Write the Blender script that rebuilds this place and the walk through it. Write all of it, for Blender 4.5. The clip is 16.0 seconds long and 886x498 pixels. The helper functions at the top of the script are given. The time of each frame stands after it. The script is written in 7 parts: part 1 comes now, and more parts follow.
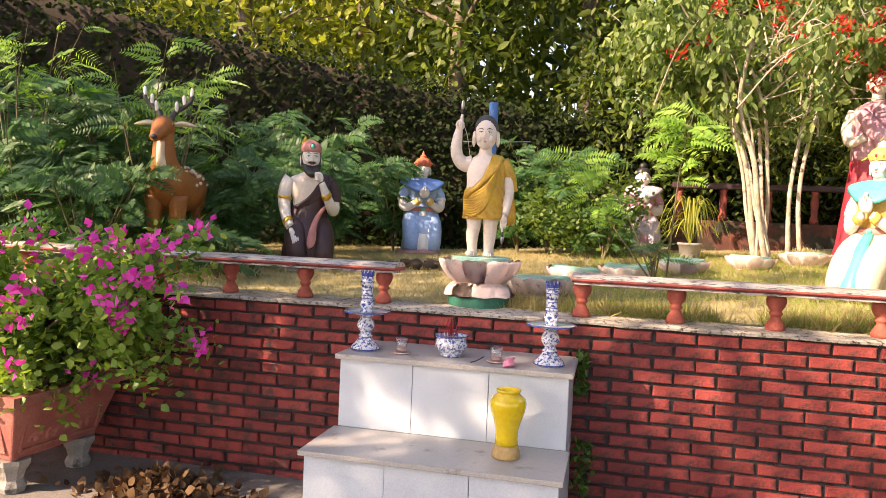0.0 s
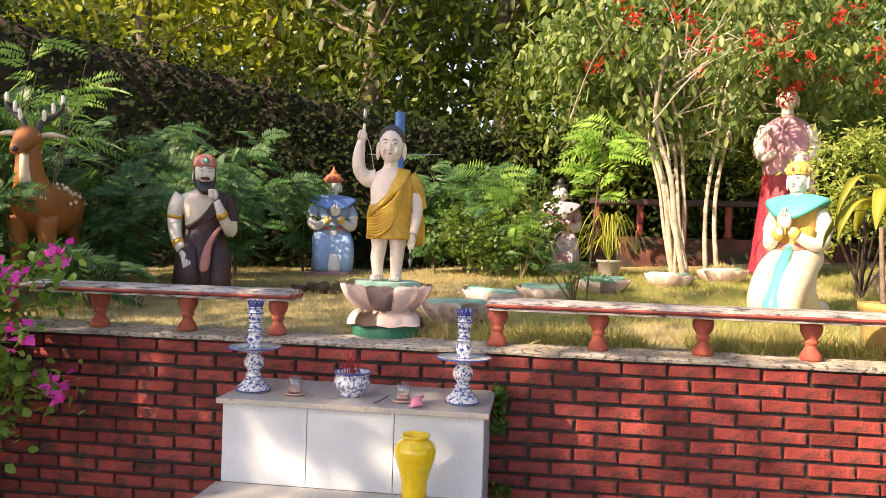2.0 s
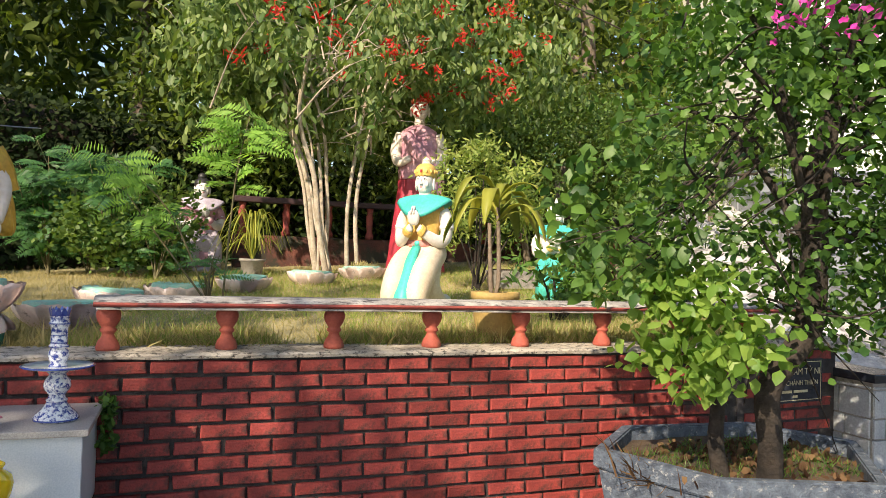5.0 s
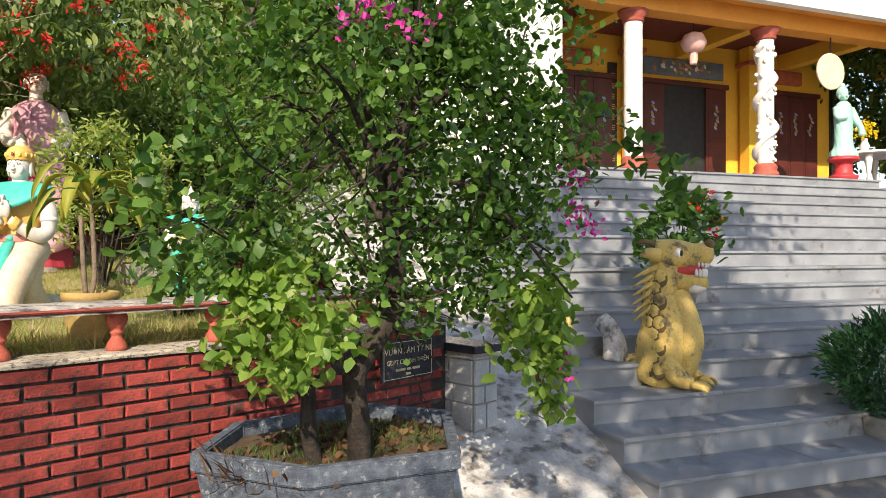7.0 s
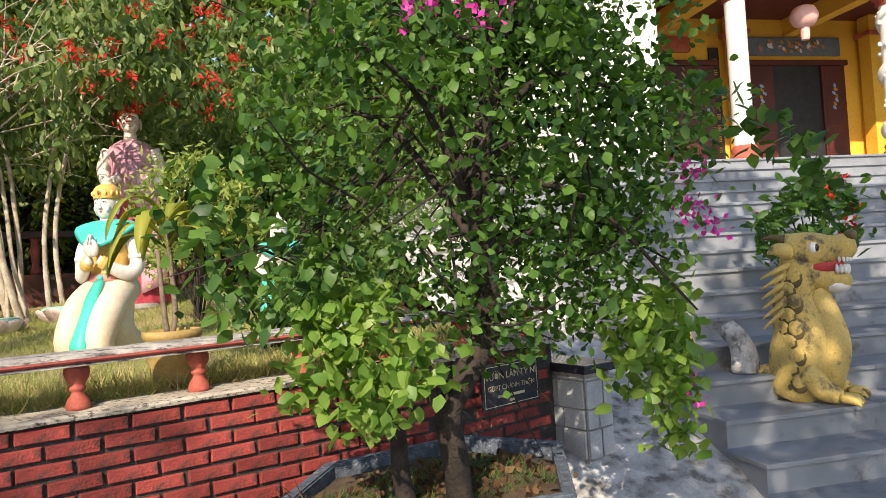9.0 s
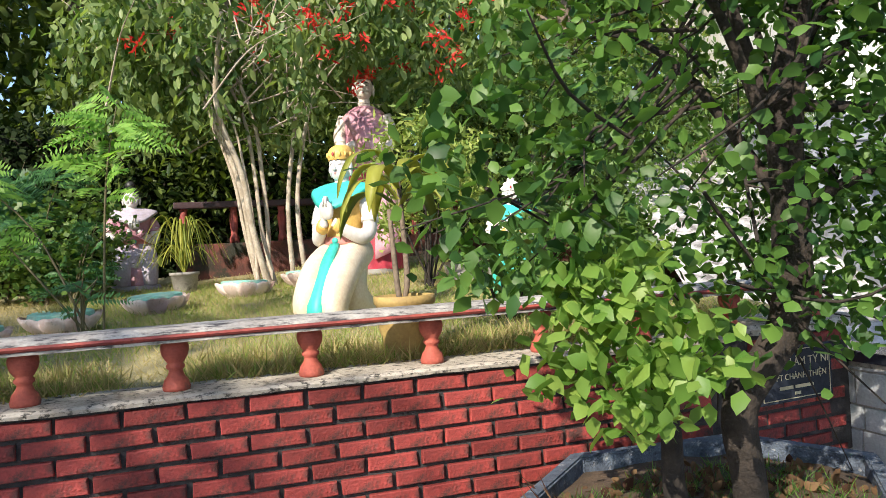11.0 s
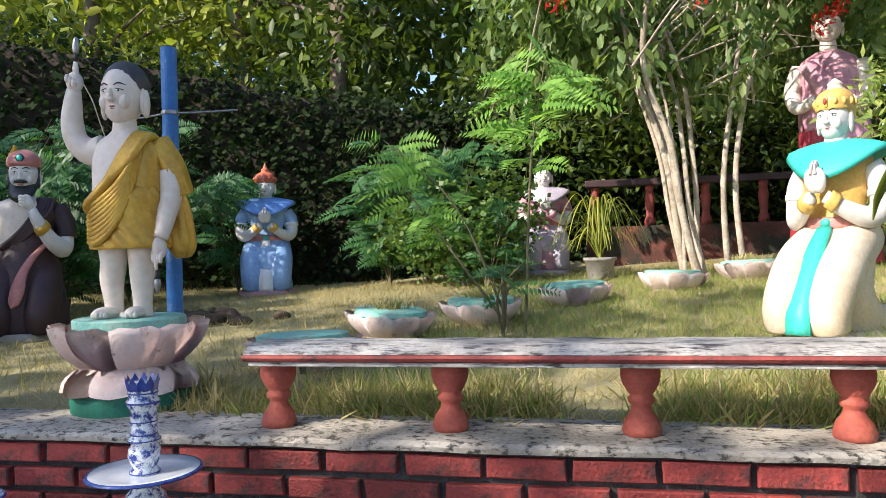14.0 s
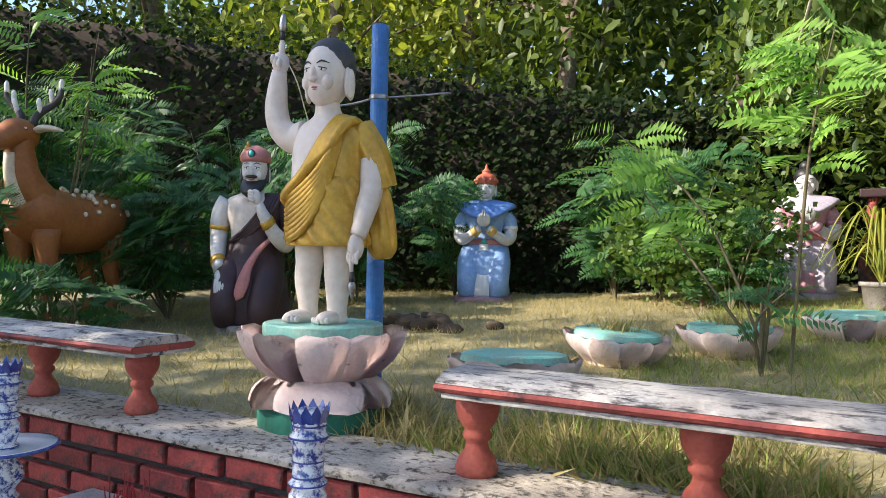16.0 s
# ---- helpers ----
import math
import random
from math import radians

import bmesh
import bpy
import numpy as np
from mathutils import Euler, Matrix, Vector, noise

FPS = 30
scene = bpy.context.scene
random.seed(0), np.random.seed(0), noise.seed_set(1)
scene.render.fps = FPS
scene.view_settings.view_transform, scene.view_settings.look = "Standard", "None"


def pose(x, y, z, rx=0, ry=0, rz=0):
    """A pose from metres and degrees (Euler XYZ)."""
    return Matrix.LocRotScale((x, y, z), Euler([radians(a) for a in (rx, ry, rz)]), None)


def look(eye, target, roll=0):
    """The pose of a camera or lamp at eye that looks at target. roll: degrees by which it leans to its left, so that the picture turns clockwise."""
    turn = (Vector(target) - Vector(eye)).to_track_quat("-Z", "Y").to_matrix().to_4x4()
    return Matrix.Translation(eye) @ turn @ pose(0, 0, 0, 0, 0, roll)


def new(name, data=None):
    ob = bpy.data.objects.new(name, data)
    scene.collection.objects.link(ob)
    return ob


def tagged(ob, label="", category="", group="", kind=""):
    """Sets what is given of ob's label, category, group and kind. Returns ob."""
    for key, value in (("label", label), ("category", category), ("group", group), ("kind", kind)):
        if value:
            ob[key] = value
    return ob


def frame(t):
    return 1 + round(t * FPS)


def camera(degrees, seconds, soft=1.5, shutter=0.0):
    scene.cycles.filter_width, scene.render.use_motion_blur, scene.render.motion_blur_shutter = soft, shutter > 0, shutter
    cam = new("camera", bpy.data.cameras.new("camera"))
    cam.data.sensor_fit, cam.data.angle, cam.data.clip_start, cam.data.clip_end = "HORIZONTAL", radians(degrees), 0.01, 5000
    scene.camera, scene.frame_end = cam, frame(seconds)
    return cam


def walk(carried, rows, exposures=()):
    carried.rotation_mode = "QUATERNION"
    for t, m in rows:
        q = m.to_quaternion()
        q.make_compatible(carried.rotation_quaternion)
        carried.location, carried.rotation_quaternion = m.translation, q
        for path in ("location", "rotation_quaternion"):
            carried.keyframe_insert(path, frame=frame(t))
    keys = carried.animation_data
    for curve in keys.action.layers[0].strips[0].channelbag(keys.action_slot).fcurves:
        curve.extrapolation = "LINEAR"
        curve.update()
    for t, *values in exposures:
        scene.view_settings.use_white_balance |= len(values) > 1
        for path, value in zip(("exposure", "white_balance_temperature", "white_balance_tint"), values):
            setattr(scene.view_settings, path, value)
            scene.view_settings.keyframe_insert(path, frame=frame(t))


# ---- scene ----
cam = camera(63.1, 16.0, soft=0.2)
PATH = [
    (0, (0.209, 0.145, 1.509), (-0.25, 2.09, 1.444), 2.5),
    (0.5, (0.189, 0.282, 1.503), (-0.225, 2.237, 1.431), 2.2),
    (1, (0.217, 0.381, 1.51), (-0.16, 2.344, 1.452), 1.8),
    (1.5, (0.241, 0.487, 1.522), (-0.09, 2.46, 1.495), 1.8),
    (2, (0.222, 0.581, 1.533), (-0.028, 2.565, 1.524), 1.8),
    (2.5, (0.179, 0.667, 1.519), (0.039, 2.663, 1.522), 1.8),
    (3, (0.176, 0.697, 1.528), (0.158, 2.697, 1.529), 1.8),
    (3.2, (0.18, 0.709, 1.528), (0.222, 2.708, 1.533), 1.8),
    (5.3, (0.433, 0.76, 1.468), (1.248, 2.586, 1.498), 1.9),
    (5.5, (0.487, 0.759, 1.48), (1.405, 2.536, 1.496), 2.0),
    (6, (0.652, 0.674, 1.508), (1.786, 2.321, 1.508), 1.7),
    (6.5, (0.751, 0.61, 1.522), (2.044, 2.136, 1.527), 0.8),
    (7, (0.814, 0.604, 1.519), (2.192, 2.054, 1.524), 0.0),
    (7.5, (0.889, 0.677, 1.514), (2.277, 2.118, 1.514), -1.0),
    (8, (0.966, 0.772, 1.531), (2.299, 2.262, 1.541), -2.2),
    (8.2, (1.001, 0.786, 1.544), (2.3, 2.306, 1.565), -2.6),
    (10.3, (1.179, 1.193, 1.506), (2.038, 2.999, 1.536), -3.9),
    (10.5, (1.19, 1.256, 1.501), (1.981, 3.093, 1.524), -3.8),
    (11, (1.234, 1.392, 1.497), (1.853, 3.293, 1.503), -3.2),
    (11.5, (1.245, 1.55, 1.504), (1.699, 3.498, 1.501), -2.1),
    (12, (1.184, 1.739, 1.491), (1.461, 3.72, 1.48), -2.2),
    (12.5, (1.089, 1.916, 1.514), (1.168, 3.914, 1.495), -2.7),
    (13, (1.05, 2.08, 1.508), (0.926, 4.077, 1.493), -2.4),
    (13.5, (1.035, 2.236, 1.52), (0.743, 4.214, 1.518), -1.8),
    (14, (0.98, 2.392, 1.52), (0.569, 4.349, 1.527), -1.6),
    (14.5, (0.887, 2.529, 1.521), (0.359, 4.458, 1.533), -1.6),
    (15, (0.836, 2.643, 1.519), (0.139, 4.517, 1.533), -0.7),
    (15.5, (0.834, 2.756, 1.53), (-0.039, 4.555, 1.55), 0.4),
    (16, (0.815, 2.837, 1.527), (-0.162, 4.582, 1.556), 1.2),
]
SIGHT = [(0, 1.4, 8100, 27), (3.2, 1.08, 7750, 19), (5.5, 0.66, 6800, 12), (8, 0.56, 6750, 13), (10.5, 0.72, 6200, 11), (13, 0.76, 5850, 12), (16, 1.03, 6100, 14)]
walk(cam, [(t, look(eye, target, roll)) for t, eye, target, roll in PATH], SIGHT)

# ---- light ----
SUN = Vector((-0.60, -0.56, 0.57)).normalized()
world = bpy.data.worlds.new("sky")
scene.world = world
world.use_nodes = True
wn = world.node_tree.nodes
sky = wn.new("ShaderNodeTexSky")
sky.sky_type, sky.sun_disc = "NISHITA", False
sky.sun_elevation = math.asin(SUN.z)
sky.sun_rotation = math.atan2(SUN.x, SUN.y)
world.node_tree.links.new(sky.outputs[0], wn["Background"].inputs[0])
wn["Background"].inputs[1].default_value = 0.15
lamp = bpy.data.lights.new("sun", "SUN")
lamp.energy, lamp.angle, lamp.color = 4.6, radians(0.6), (1.0, 0.87, 0.68)
sun = new("sun", lamp)
sun.matrix_world = look(SUN * 30, (0, 0, 0))


# ---- materials ----
def mat(name, col, col2=None, rough=0.7, scale=8.0, fine=60.0, bump=0.15, metal=0.0, amount=0.5, dirt=None, dirt_scale=3.0, dirt_amount=0.0, coat=0.0, stretch=None):
    """A painted or bare surface: two tones mixed by coarse noise, fine grain, relief, and stains of their own shape."""
    m = bpy.data.materials.new(name)
    m.use_nodes = True
    t = m.node_tree
    n, ln = t.nodes, t.links
    b = n["Principled BSDF"]
    co = n.new("ShaderNodeTexCoord")
    big = n.new("ShaderNodeTexNoise")
    big.inputs["Scale"].default_value, big.inputs["Detail"].default_value = scale, 6
    small = n.new("ShaderNodeTexNoise")
    small.inputs["Scale"].default_value, small.inputs["Detail"].default_value = fine, 4
    for x in (big, small):
        ln.new(co.outputs["Object"], x.inputs["Vector"])
    col2 = col2 or tuple(c * 0.72 for c in col)
    ramp = n.new("ShaderNodeValToRGB")
    ramp.color_ramp.elements[0].position, ramp.color_ramp.elements[1].position = 0.5 - amount * 0.3, 0.5 + amount * 0.3
    ramp.color_ramp.elements[0].color, ramp.color_ramp.elements[1].color = (*col2, 1), (*col, 1)
    ln.new(big.outputs[0], ramp.inputs[0])
    mix = n.new("ShaderNodeMix")
    mix.data_type, mix.blend_type = "RGBA", "OVERLAY"
    mix.inputs[0].default_value = 0.35
    ln.new(ramp.outputs[0], mix.inputs[6])
    ln.new(small.outputs[0], mix.inputs[7])
    out = mix.outputs[2]
    if dirt:
        d = n.new("ShaderNodeTexNoise")
        d.inputs["Scale"].default_value, d.inputs["Detail"].default_value, d.inputs["Roughness"].default_value = dirt_scale, 9, 0.7
        if stretch:
            mp = n.new("ShaderNodeMapping")
            mp.inputs["Scale"].default_value = stretch
            ln.new(co.outputs["Object"], mp.inputs["Vector"])
            ln.new(mp.outputs[0], d.inputs["Vector"])
        else:
            ln.new(co.outputs["Object"], d.inputs["Vector"])
        r = n.new("ShaderNodeValToRGB")
        r.color_ramp.elements[0].position, r.color_ramp.elements[1].position = 0.62 - dirt_amount * 0.4, 0.70 - dirt_amount * 0.3
        ln.new(d.outputs[0], r.inputs[0])
        dm = n.new("ShaderNodeMix")
        dm.data_type = "RGBA"
        dm.inputs[7].default_value = (*dirt, 1)
        ln.new(r.outputs[0], dm.inputs[0])
        ln.new(out, dm.inputs[6])
        out = dm.outputs[2]
    ln.new(out, b.inputs["Base Color"])
    b.inputs["Roughness"].default_value, b.inputs["Metallic"].default_value = rough, metal
    b.inputs["Coat Weight"].default_value = coat
    bp = n.new("ShaderNodeBump")
    bp.inputs["Strength"].default_value, bp.inputs["Distance"].default_value = bump, 0.01
    ln.new(small.outputs[0], bp.inputs["Height"])
    ln.new(bp.outputs[0], b.inputs["Normal"])
    return m


def leaf_mat(name, dark, light, through_col=None, rough=0.45, per_object=False):
    """Leaves, each a little different, that let some light through."""
    m = bpy.data.materials.new(name)
    m.use_nodes = True
    n, ln = m.node_tree.nodes, m.node_tree.links
    b = n["Principled BSDF"]
    g = n.new("ShaderNodeNewGeometry")
    r = n.new("ShaderNodeValToRGB")
    r.color_ramp.elements[0].color, r.color_ramp.elements[1].color = (*dark, 1), (*light, 1)
    ln.new(g.outputs["Random Per Island"], r.inputs[0])
    ln.new(r.outputs[0], b.inputs["Base Color"])
    b.inputs["Roughness"].default_value = rough
    b.inputs["Specular IOR Level"].default_value = 0.15 if rough > 0.7 else 0.35
    tr = n.new("ShaderNodeBsdfTranslucent")
    sc = n.new("ShaderNodeMix")
    sc.data_type, sc.blend_type = "RGBA", "MULTIPLY"
    sc.inputs[0].default_value = 1
    sc.inputs[7].default_value = (*(through_col or (1.5, 1.6, 0.6)), 1)
    ln.new(r.outputs[0], sc.inputs[6])
    ln.new(sc.outputs[2], tr.inputs[0])
    mx = n.new("ShaderNodeMixShader")
    mx.inputs[0].default_value = 0.38
    ln.new(b.outputs[0], mx.inputs[1])
    ln.new(tr.outputs[0], mx.inputs[2])
    ln.new(mx.outputs[0], n["Material Output"].inputs[0])
    return m


def brick_mat():
    m = mat("painted_brick", (0.41, 0.062, 0.050), (0.25, 0.038, 0.034), 0.7, 11, 90, 0.6, dirt=(0.085, 0.035, 0.03), dirt_scale=8, dirt_amount=0.31)
    n, ln = m.node_tree.nodes, m.node_tree.links
    b = n["Principled BSDF"]
    src = b.inputs["Base Color"].links[0].from_socket
    info = n.new("ShaderNodeObjectInfo")
    geo = n.new("ShaderNodeNewGeometry")
    add = n.new("ShaderNodeMath")
    add.operation = "ADD"
    ln.new(info.outputs["Random"], add.inputs[0])
    ln.new(geo.outputs["Random Per Island"], add.inputs[1])
    fr = n.new("ShaderNodeMath")
    fr.operation = "FRACT"
    ln.new(add.outputs[0], fr.inputs[0])
    r = n.new("ShaderNodeValToRGB")
    r.color_ramp.elements[0].color, r.color_ramp.elements[1].color = (0.55, 0.5, 0.5, 1), (1.12, 1.15, 1.15, 1)
    ln.new(fr.outputs[0], r.inputs[0])
    mx = n.new("ShaderNodeMix")
    mx.data_type, mx.blend_type = "RGBA", "MULTIPLY"
    mx.inputs[0].default_value = 1
    ln.new(src, mx.inputs[6])
    ln.new(r.outputs[0], mx.inputs[7])
    ln.new(mx.outputs[2], b.inputs["Base Color"])
    return m


M = {}
M["brick"] = brick_mat()
M["mortar"] = mat("dark_mortar", (0.055, 0.05, 0.05), (0.03, 0.028, 0.03), 0.95, 14, 120, 0.6)
M["coping"] = mat("weathered_concrete", (0.54, 0.49, 0.42), (0.33, 0.295, 0.25), 0.9, 5, 70, 0.6, dirt=(0.05, 0.047, 0.04), dirt_scale=42, dirt_amount=0.28, stretch=(0.7, 1.0, 1.0))
M["rail_red"] = mat("worn_red_paint", (0.36, 0.075, 0.055), (0.22, 0.045, 0.04), 0.7, 9, 80, 0.4, dirt=(0.05, 0.03, 0.03), dirt_scale=7, dirt_amount=0.16)
M["rail_white"] = mat("peeling_white_paint", (0.50, 0.475, 0.44), (0.27, 0.25, 0.235), 0.8, 7, 70, 0.5, dirt=(0.055, 0.05, 0.055), dirt_scale=44, dirt_amount=0.30, stretch=(0.25, 1.0, 1.0))
M["terracotta"] = mat("red_painted_cement", (0.46, 0.115, 0.075), (0.33, 0.07, 0.05), 0.75, 8, 80, 0.3, dirt=(0.16, 0.08, 0.06), dirt_scale=6, dirt_amount=0.12)
M["pot_pink"] = mat("faded_red_cement", (0.46, 0.17, 0.13), (0.33, 0.10, 0.08), 0.8, 6, 80, 0.3, dirt=(0.15, 0.08, 0.06), dirt_scale=6, dirt_amount=0.14)
M["cement"] = mat("bare_cement", (0.36, 0.34, 0.31), (0.24, 0.22, 0.20), 0.9, 7, 90, 0.5, dirt=(0.10, 0.09, 0.08), dirt_scale=5, dirt_amount=0.2)
M["paving"] = mat("old_concrete", (0.24, 0.22, 0.20), (0.15, 0.14, 0.13), 0.92, 2.5, 70, 0.5, dirt=(0.09, 0.085, 0.07), dirt_scale=2, dirt_amount=0.2)
M["marble"] = mat("pale_marble_tile", (0.60, 0.655, 0.71), (0.48, 0.54, 0.60), 0.28, 7, 160, 0.05, amount=1.3)
M["granite"] = mat("grey_granite", (0.48, 0.46, 0.43), (0.33, 0.31, 0.29), 0.4, 160, 330, 0.08, dirt=(0.2, 0.19, 0.17), dirt_scale=6, dirt_amount=0.1)
M["grout"] = mat("tile_joint", (0.30, 0.30, 0.29), None, 0.9)
M["stairstone"] = mat("grey_stair_granite", (0.28, 0.30, 0.33), (0.20, 0.215, 0.24), 0.5, 3, 220, 0.12, dirt=(0.13, 0.12, 0.11), dirt_scale=2.5, dirt_amount=0.12)
M["rubble"] = mat("rough_whitewashed_concrete", (0.62, 0.61, 0.60), (0.36, 0.35, 0.34), 0.95, 6, 40, 1.0, dirt=(0.16, 0.15, 0.14), dirt_scale=5, dirt_amount=0.3)
M["soil"] = mat("garden_soil", (0.105, 0.07, 0.042), (0.055, 0.038, 0.025), 0.97, 7, 60, 0.9)
M["turf"] = mat("thin_turf", (0.38, 0.33, 0.17), (0.23, 0.20, 0.10), 0.97, 2.0, 40, 0.9)
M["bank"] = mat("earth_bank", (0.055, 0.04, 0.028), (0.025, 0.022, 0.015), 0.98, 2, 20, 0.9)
M["skin"] = mat("white_skin_paint", (0.74, 0.655, 0.585), (0.68, 0.59, 0.52), 0.5, 4, 40, 0.06)
M["skinw"] = mat("pale_face_paint", (0.69, 0.66, 0.63), (0.61, 0.58, 0.55), 0.55, 4, 40, 0.06)
M["gold"] = mat("gold_paint", (0.62, 0.38, 0.05), (0.47, 0.26, 0.035), 0.36, 9, 60, 0.1, metal=0.25)
M["goldy"] = mat("ochre_paint", (0.72, 0.47, 0.12), (0.60, 0.36, 0.09), 0.5, 5, 60, 0.1)
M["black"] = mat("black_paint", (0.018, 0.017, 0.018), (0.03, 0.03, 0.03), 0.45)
M["hairgrey"] = mat("dark_grey_hair_paint", (0.06, 0.06, 0.065), (0.04, 0.04, 0.045), 0.6)
M["brown"] = mat("dark_brown_robe_paint", (0.060, 0.028, 0.032), (0.035, 0.017, 0.02), 0.55, 6, 60, 0.15)
M["rose"] = mat("dusty_pink_paint", (0.52, 0.22, 0.19), (0.42, 0.16, 0.15), 0.55)
M["orange"] = mat("orange_crown_paint", (0.56, 0.15, 0.075), (0.42, 0.10, 0.05), 0.5)
M["blue"] = mat("sky_blue_paint", (0.16, 0.30, 0.66), (0.12, 0.24, 0.56), 0.5, 4, 40, 0.08)
M["bluel"] = mat("light_blue_paint", (0.29, 0.43, 0.68), (0.22, 0.36, 0.62), 0.5, 4, 40, 0.08)
M["white"] = mat("white_paint", (0.80, 0.78, 0.75), (0.70, 0.68, 0.65), 0.5, 5, 60, 0.08, dirt=(0.45, 0.42, 0.38), dirt_scale=4, dirt_amount=0.06)
M["cream"] = mat("cream_cloth_paint", (0.72, 0.62, 0.48), (0.63, 0.52, 0.38), 0.55)
M["teal"] = mat("turquoise_paint", (0.06, 0.52, 0.44), (0.045, 0.42, 0.36), 0.5, 4, 50, 0.08)
M["tealpale"] = mat("faded_turquoise_paint", (0.22, 0.55, 0.46), (0.30, 0.46, 0.38), 0.7, 14, 80, 0.2, dirt=(0.30, 0.27, 0.2), dirt_scale=8, dirt_amount=0.15)
M["green"] = mat("dark_green_paint", (0.012, 0.16, 0.105), (0.01, 0.11, 0.075), 0.6, 6, 60, 0.2, dirt=(0.06, 0.06, 0.04), dirt_scale=6, dirt_amount=0.08)
M["lotus"] = mat("pink_lotus_paint", (0.86, 0.72, 0.68), (0.80, 0.63, 0.59), 0.6, 9, 70, 0.2, dirt=(0.20, 0.13, 0.10), dirt_scale=8, dirt_amount=0.04)
M["lotusold"] = mat("weathered_lotus_paint", (0.82, 0.69, 0.64), (0.68, 0.54, 0.48), 0.8, 9, 70, 0.3, dirt=(0.20, 0.15, 0.12), dirt_scale=7, dirt_amount=0.08)
M["pinkr"] = mat("faded_mauve_paint", (0.56, 0.32, 0.37), (0.42, 0.19, 0.26), 0.6)
M["mauve"] = mat("pale_lilac_paint", (0.50, 0.44, 0.52), (0.42, 0.36, 0.44), 0.6)
M["redrobe"] = mat("crimson_robe_paint", (0.42, 0.035, 0.06), (0.28, 0.025, 0.045), 0.55)
M["pipe"] = mat("blue_pipe_paint", (0.035, 0.18, 0.50), (0.03, 0.14, 0.42), 0.45, 5, 50, 0.1, dirt=(0.32, 0.34, 0.36), dirt_scale=6, dirt_amount=0.14)
M["steel"] = mat("grey_metal", (0.35, 0.35, 0.36), None, 0.35, metal=0.9)
M["porcelain"] = mat("white_porcelain", (0.75, 0.77, 0.78), (0.68, 0.70, 0.73), 0.14, 10, 60, 0.0, coat=0.5)
M["cobalt"] = mat("cobalt_glaze", (0.025, 0.04, 0.22), (0.05, 0.09, 0.33), 0.16, 60, 120, 0.0, coat=0.5)
M["bluewhite"] = mat("painted_blue_and_white_porcelain", (0.74, 0.77, 0.80), (0.62, 0.68, 0.76), 0.15, 14, 60, 0.0, coat=0.5, dirt=(0.025, 0.05, 0.25), dirt_scale=62, dirt_amount=0.40)
M["yellowglaze"] = mat("yellow_glaze", (0.82, 0.60, 0.01), (0.72, 0.50, 0.01), 0.14, 4, 40, 0.01, coat=0.6)
M["clay"] = mat("bare_clay", (0.50, 0.33, 0.13), (0.40, 0.25, 0.10), 0.7)
M["incense"] = mat("red_incense", (0.30, 0.02, 0.025), None, 0.8)
M["pinkcloth"] = mat("pink_cloth", (0.75, 0.27, 0.36), (0.65, 0.20, 0.30), 0.9, bump=0.3)
M["lanternsilk"] = mat("pale_pink_silk", (0.80, 0.50, 0.44), (0.72, 0.40, 0.36), 0.8, bump=0.1)
M["wax"] = mat("pink_wax", (0.72, 0.47, 0.42), None, 0.5)
M["potgrey"] = mat("blue_grey_cement", (0.115, 0.145, 0.19), (0.055, 0.07, 0.10), 0.85, 22, 110, 0.9, dirt=(0.30, 0.31, 0.32), dirt_scale=28, dirt_amount=0.13)
M["panel"] = mat("ochre_panel_paint", (0.42, 0.30, 0.10), (0.30, 0.20, 0.07), 0.7, 9, 60, 0.2)
M["bark"] = mat("dark_bark", (0.05, 0.038, 0.03), (0.022, 0.018, 0.015), 0.95, 14, 60, 1.0)
M["barkpale"] = mat("pale_bark", (0.52, 0.45, 0.36), (0.33, 0.27, 0.20), 0.85, 12, 60, 0.8)
M["barkmid"] = mat("grey_brown_bark", (0.22, 0.17, 0.125), (0.13, 0.10, 0.075), 0.9, 9, 60, 0.9)
M["stem"] = mat("green_brown_stem", (0.16, 0.14, 0.06), (0.10, 0.085, 0.045), 0.7)
M["plaque"] = mat("black_granite_plaque", (0.02, 0.024, 0.035), (0.03, 0.036, 0.05), 0.2)
M["letter"] = mat("gold_letters", (0.62, 0.55, 0.36), None, 0.4, metal=0.3)
M["stone"] = mat("crazy_paving_stone", (0.46, 0.48, 0.50), (0.34, 0.36, 0.39), 0.8, 6, 70, 0.4)
M["dragon"] = mat("weathered_yellow_paint", (0.68, 0.49, 0.14), (0.54, 0.39, 0.13), 0.75, 7, 60, 0.4, dirt=(0.16, 0.12, 0.07), dirt_scale=6, dirt_amount=0.22)
M["dragonline"] = mat("dark_ochre_paint", (0.17, 0.12, 0.05), None, 0.8)
M["redpaint"] = mat("bright_red_paint", (0.60, 0.05, 0.06), None, 0.5)
M["wallyellow"] = mat("temple_yellow_paint", (0.86, 0.50, 0.05), (0.80, 0.44, 0.045), 0.7, 2, 40, 0.08)
M["soffit"] = mat("temple_orange_paint", (0.78, 0.34, 0.05), (0.72, 0.29, 0.04), 0.7, 2, 40, 0.08)
M["ceilred"] = mat("red_ceiling_boards", (0.16, 0.03, 0.022), None, 0.6)
M["wood"] = mat("dark_red_wood", (0.12, 0.025, 0.018), (0.07, 0.017, 0.013), 0.4, 3, 70, 0.15)
M["whitewall"] = mat("white_wall_paint", (0.84, 0.82, 0.79), (0.76, 0.74, 0.70), 0.8, 1.2, 40, 0.15, dirt=(0.62, 0.58, 0.52), dirt_scale=1.5, dirt_amount=0.1)
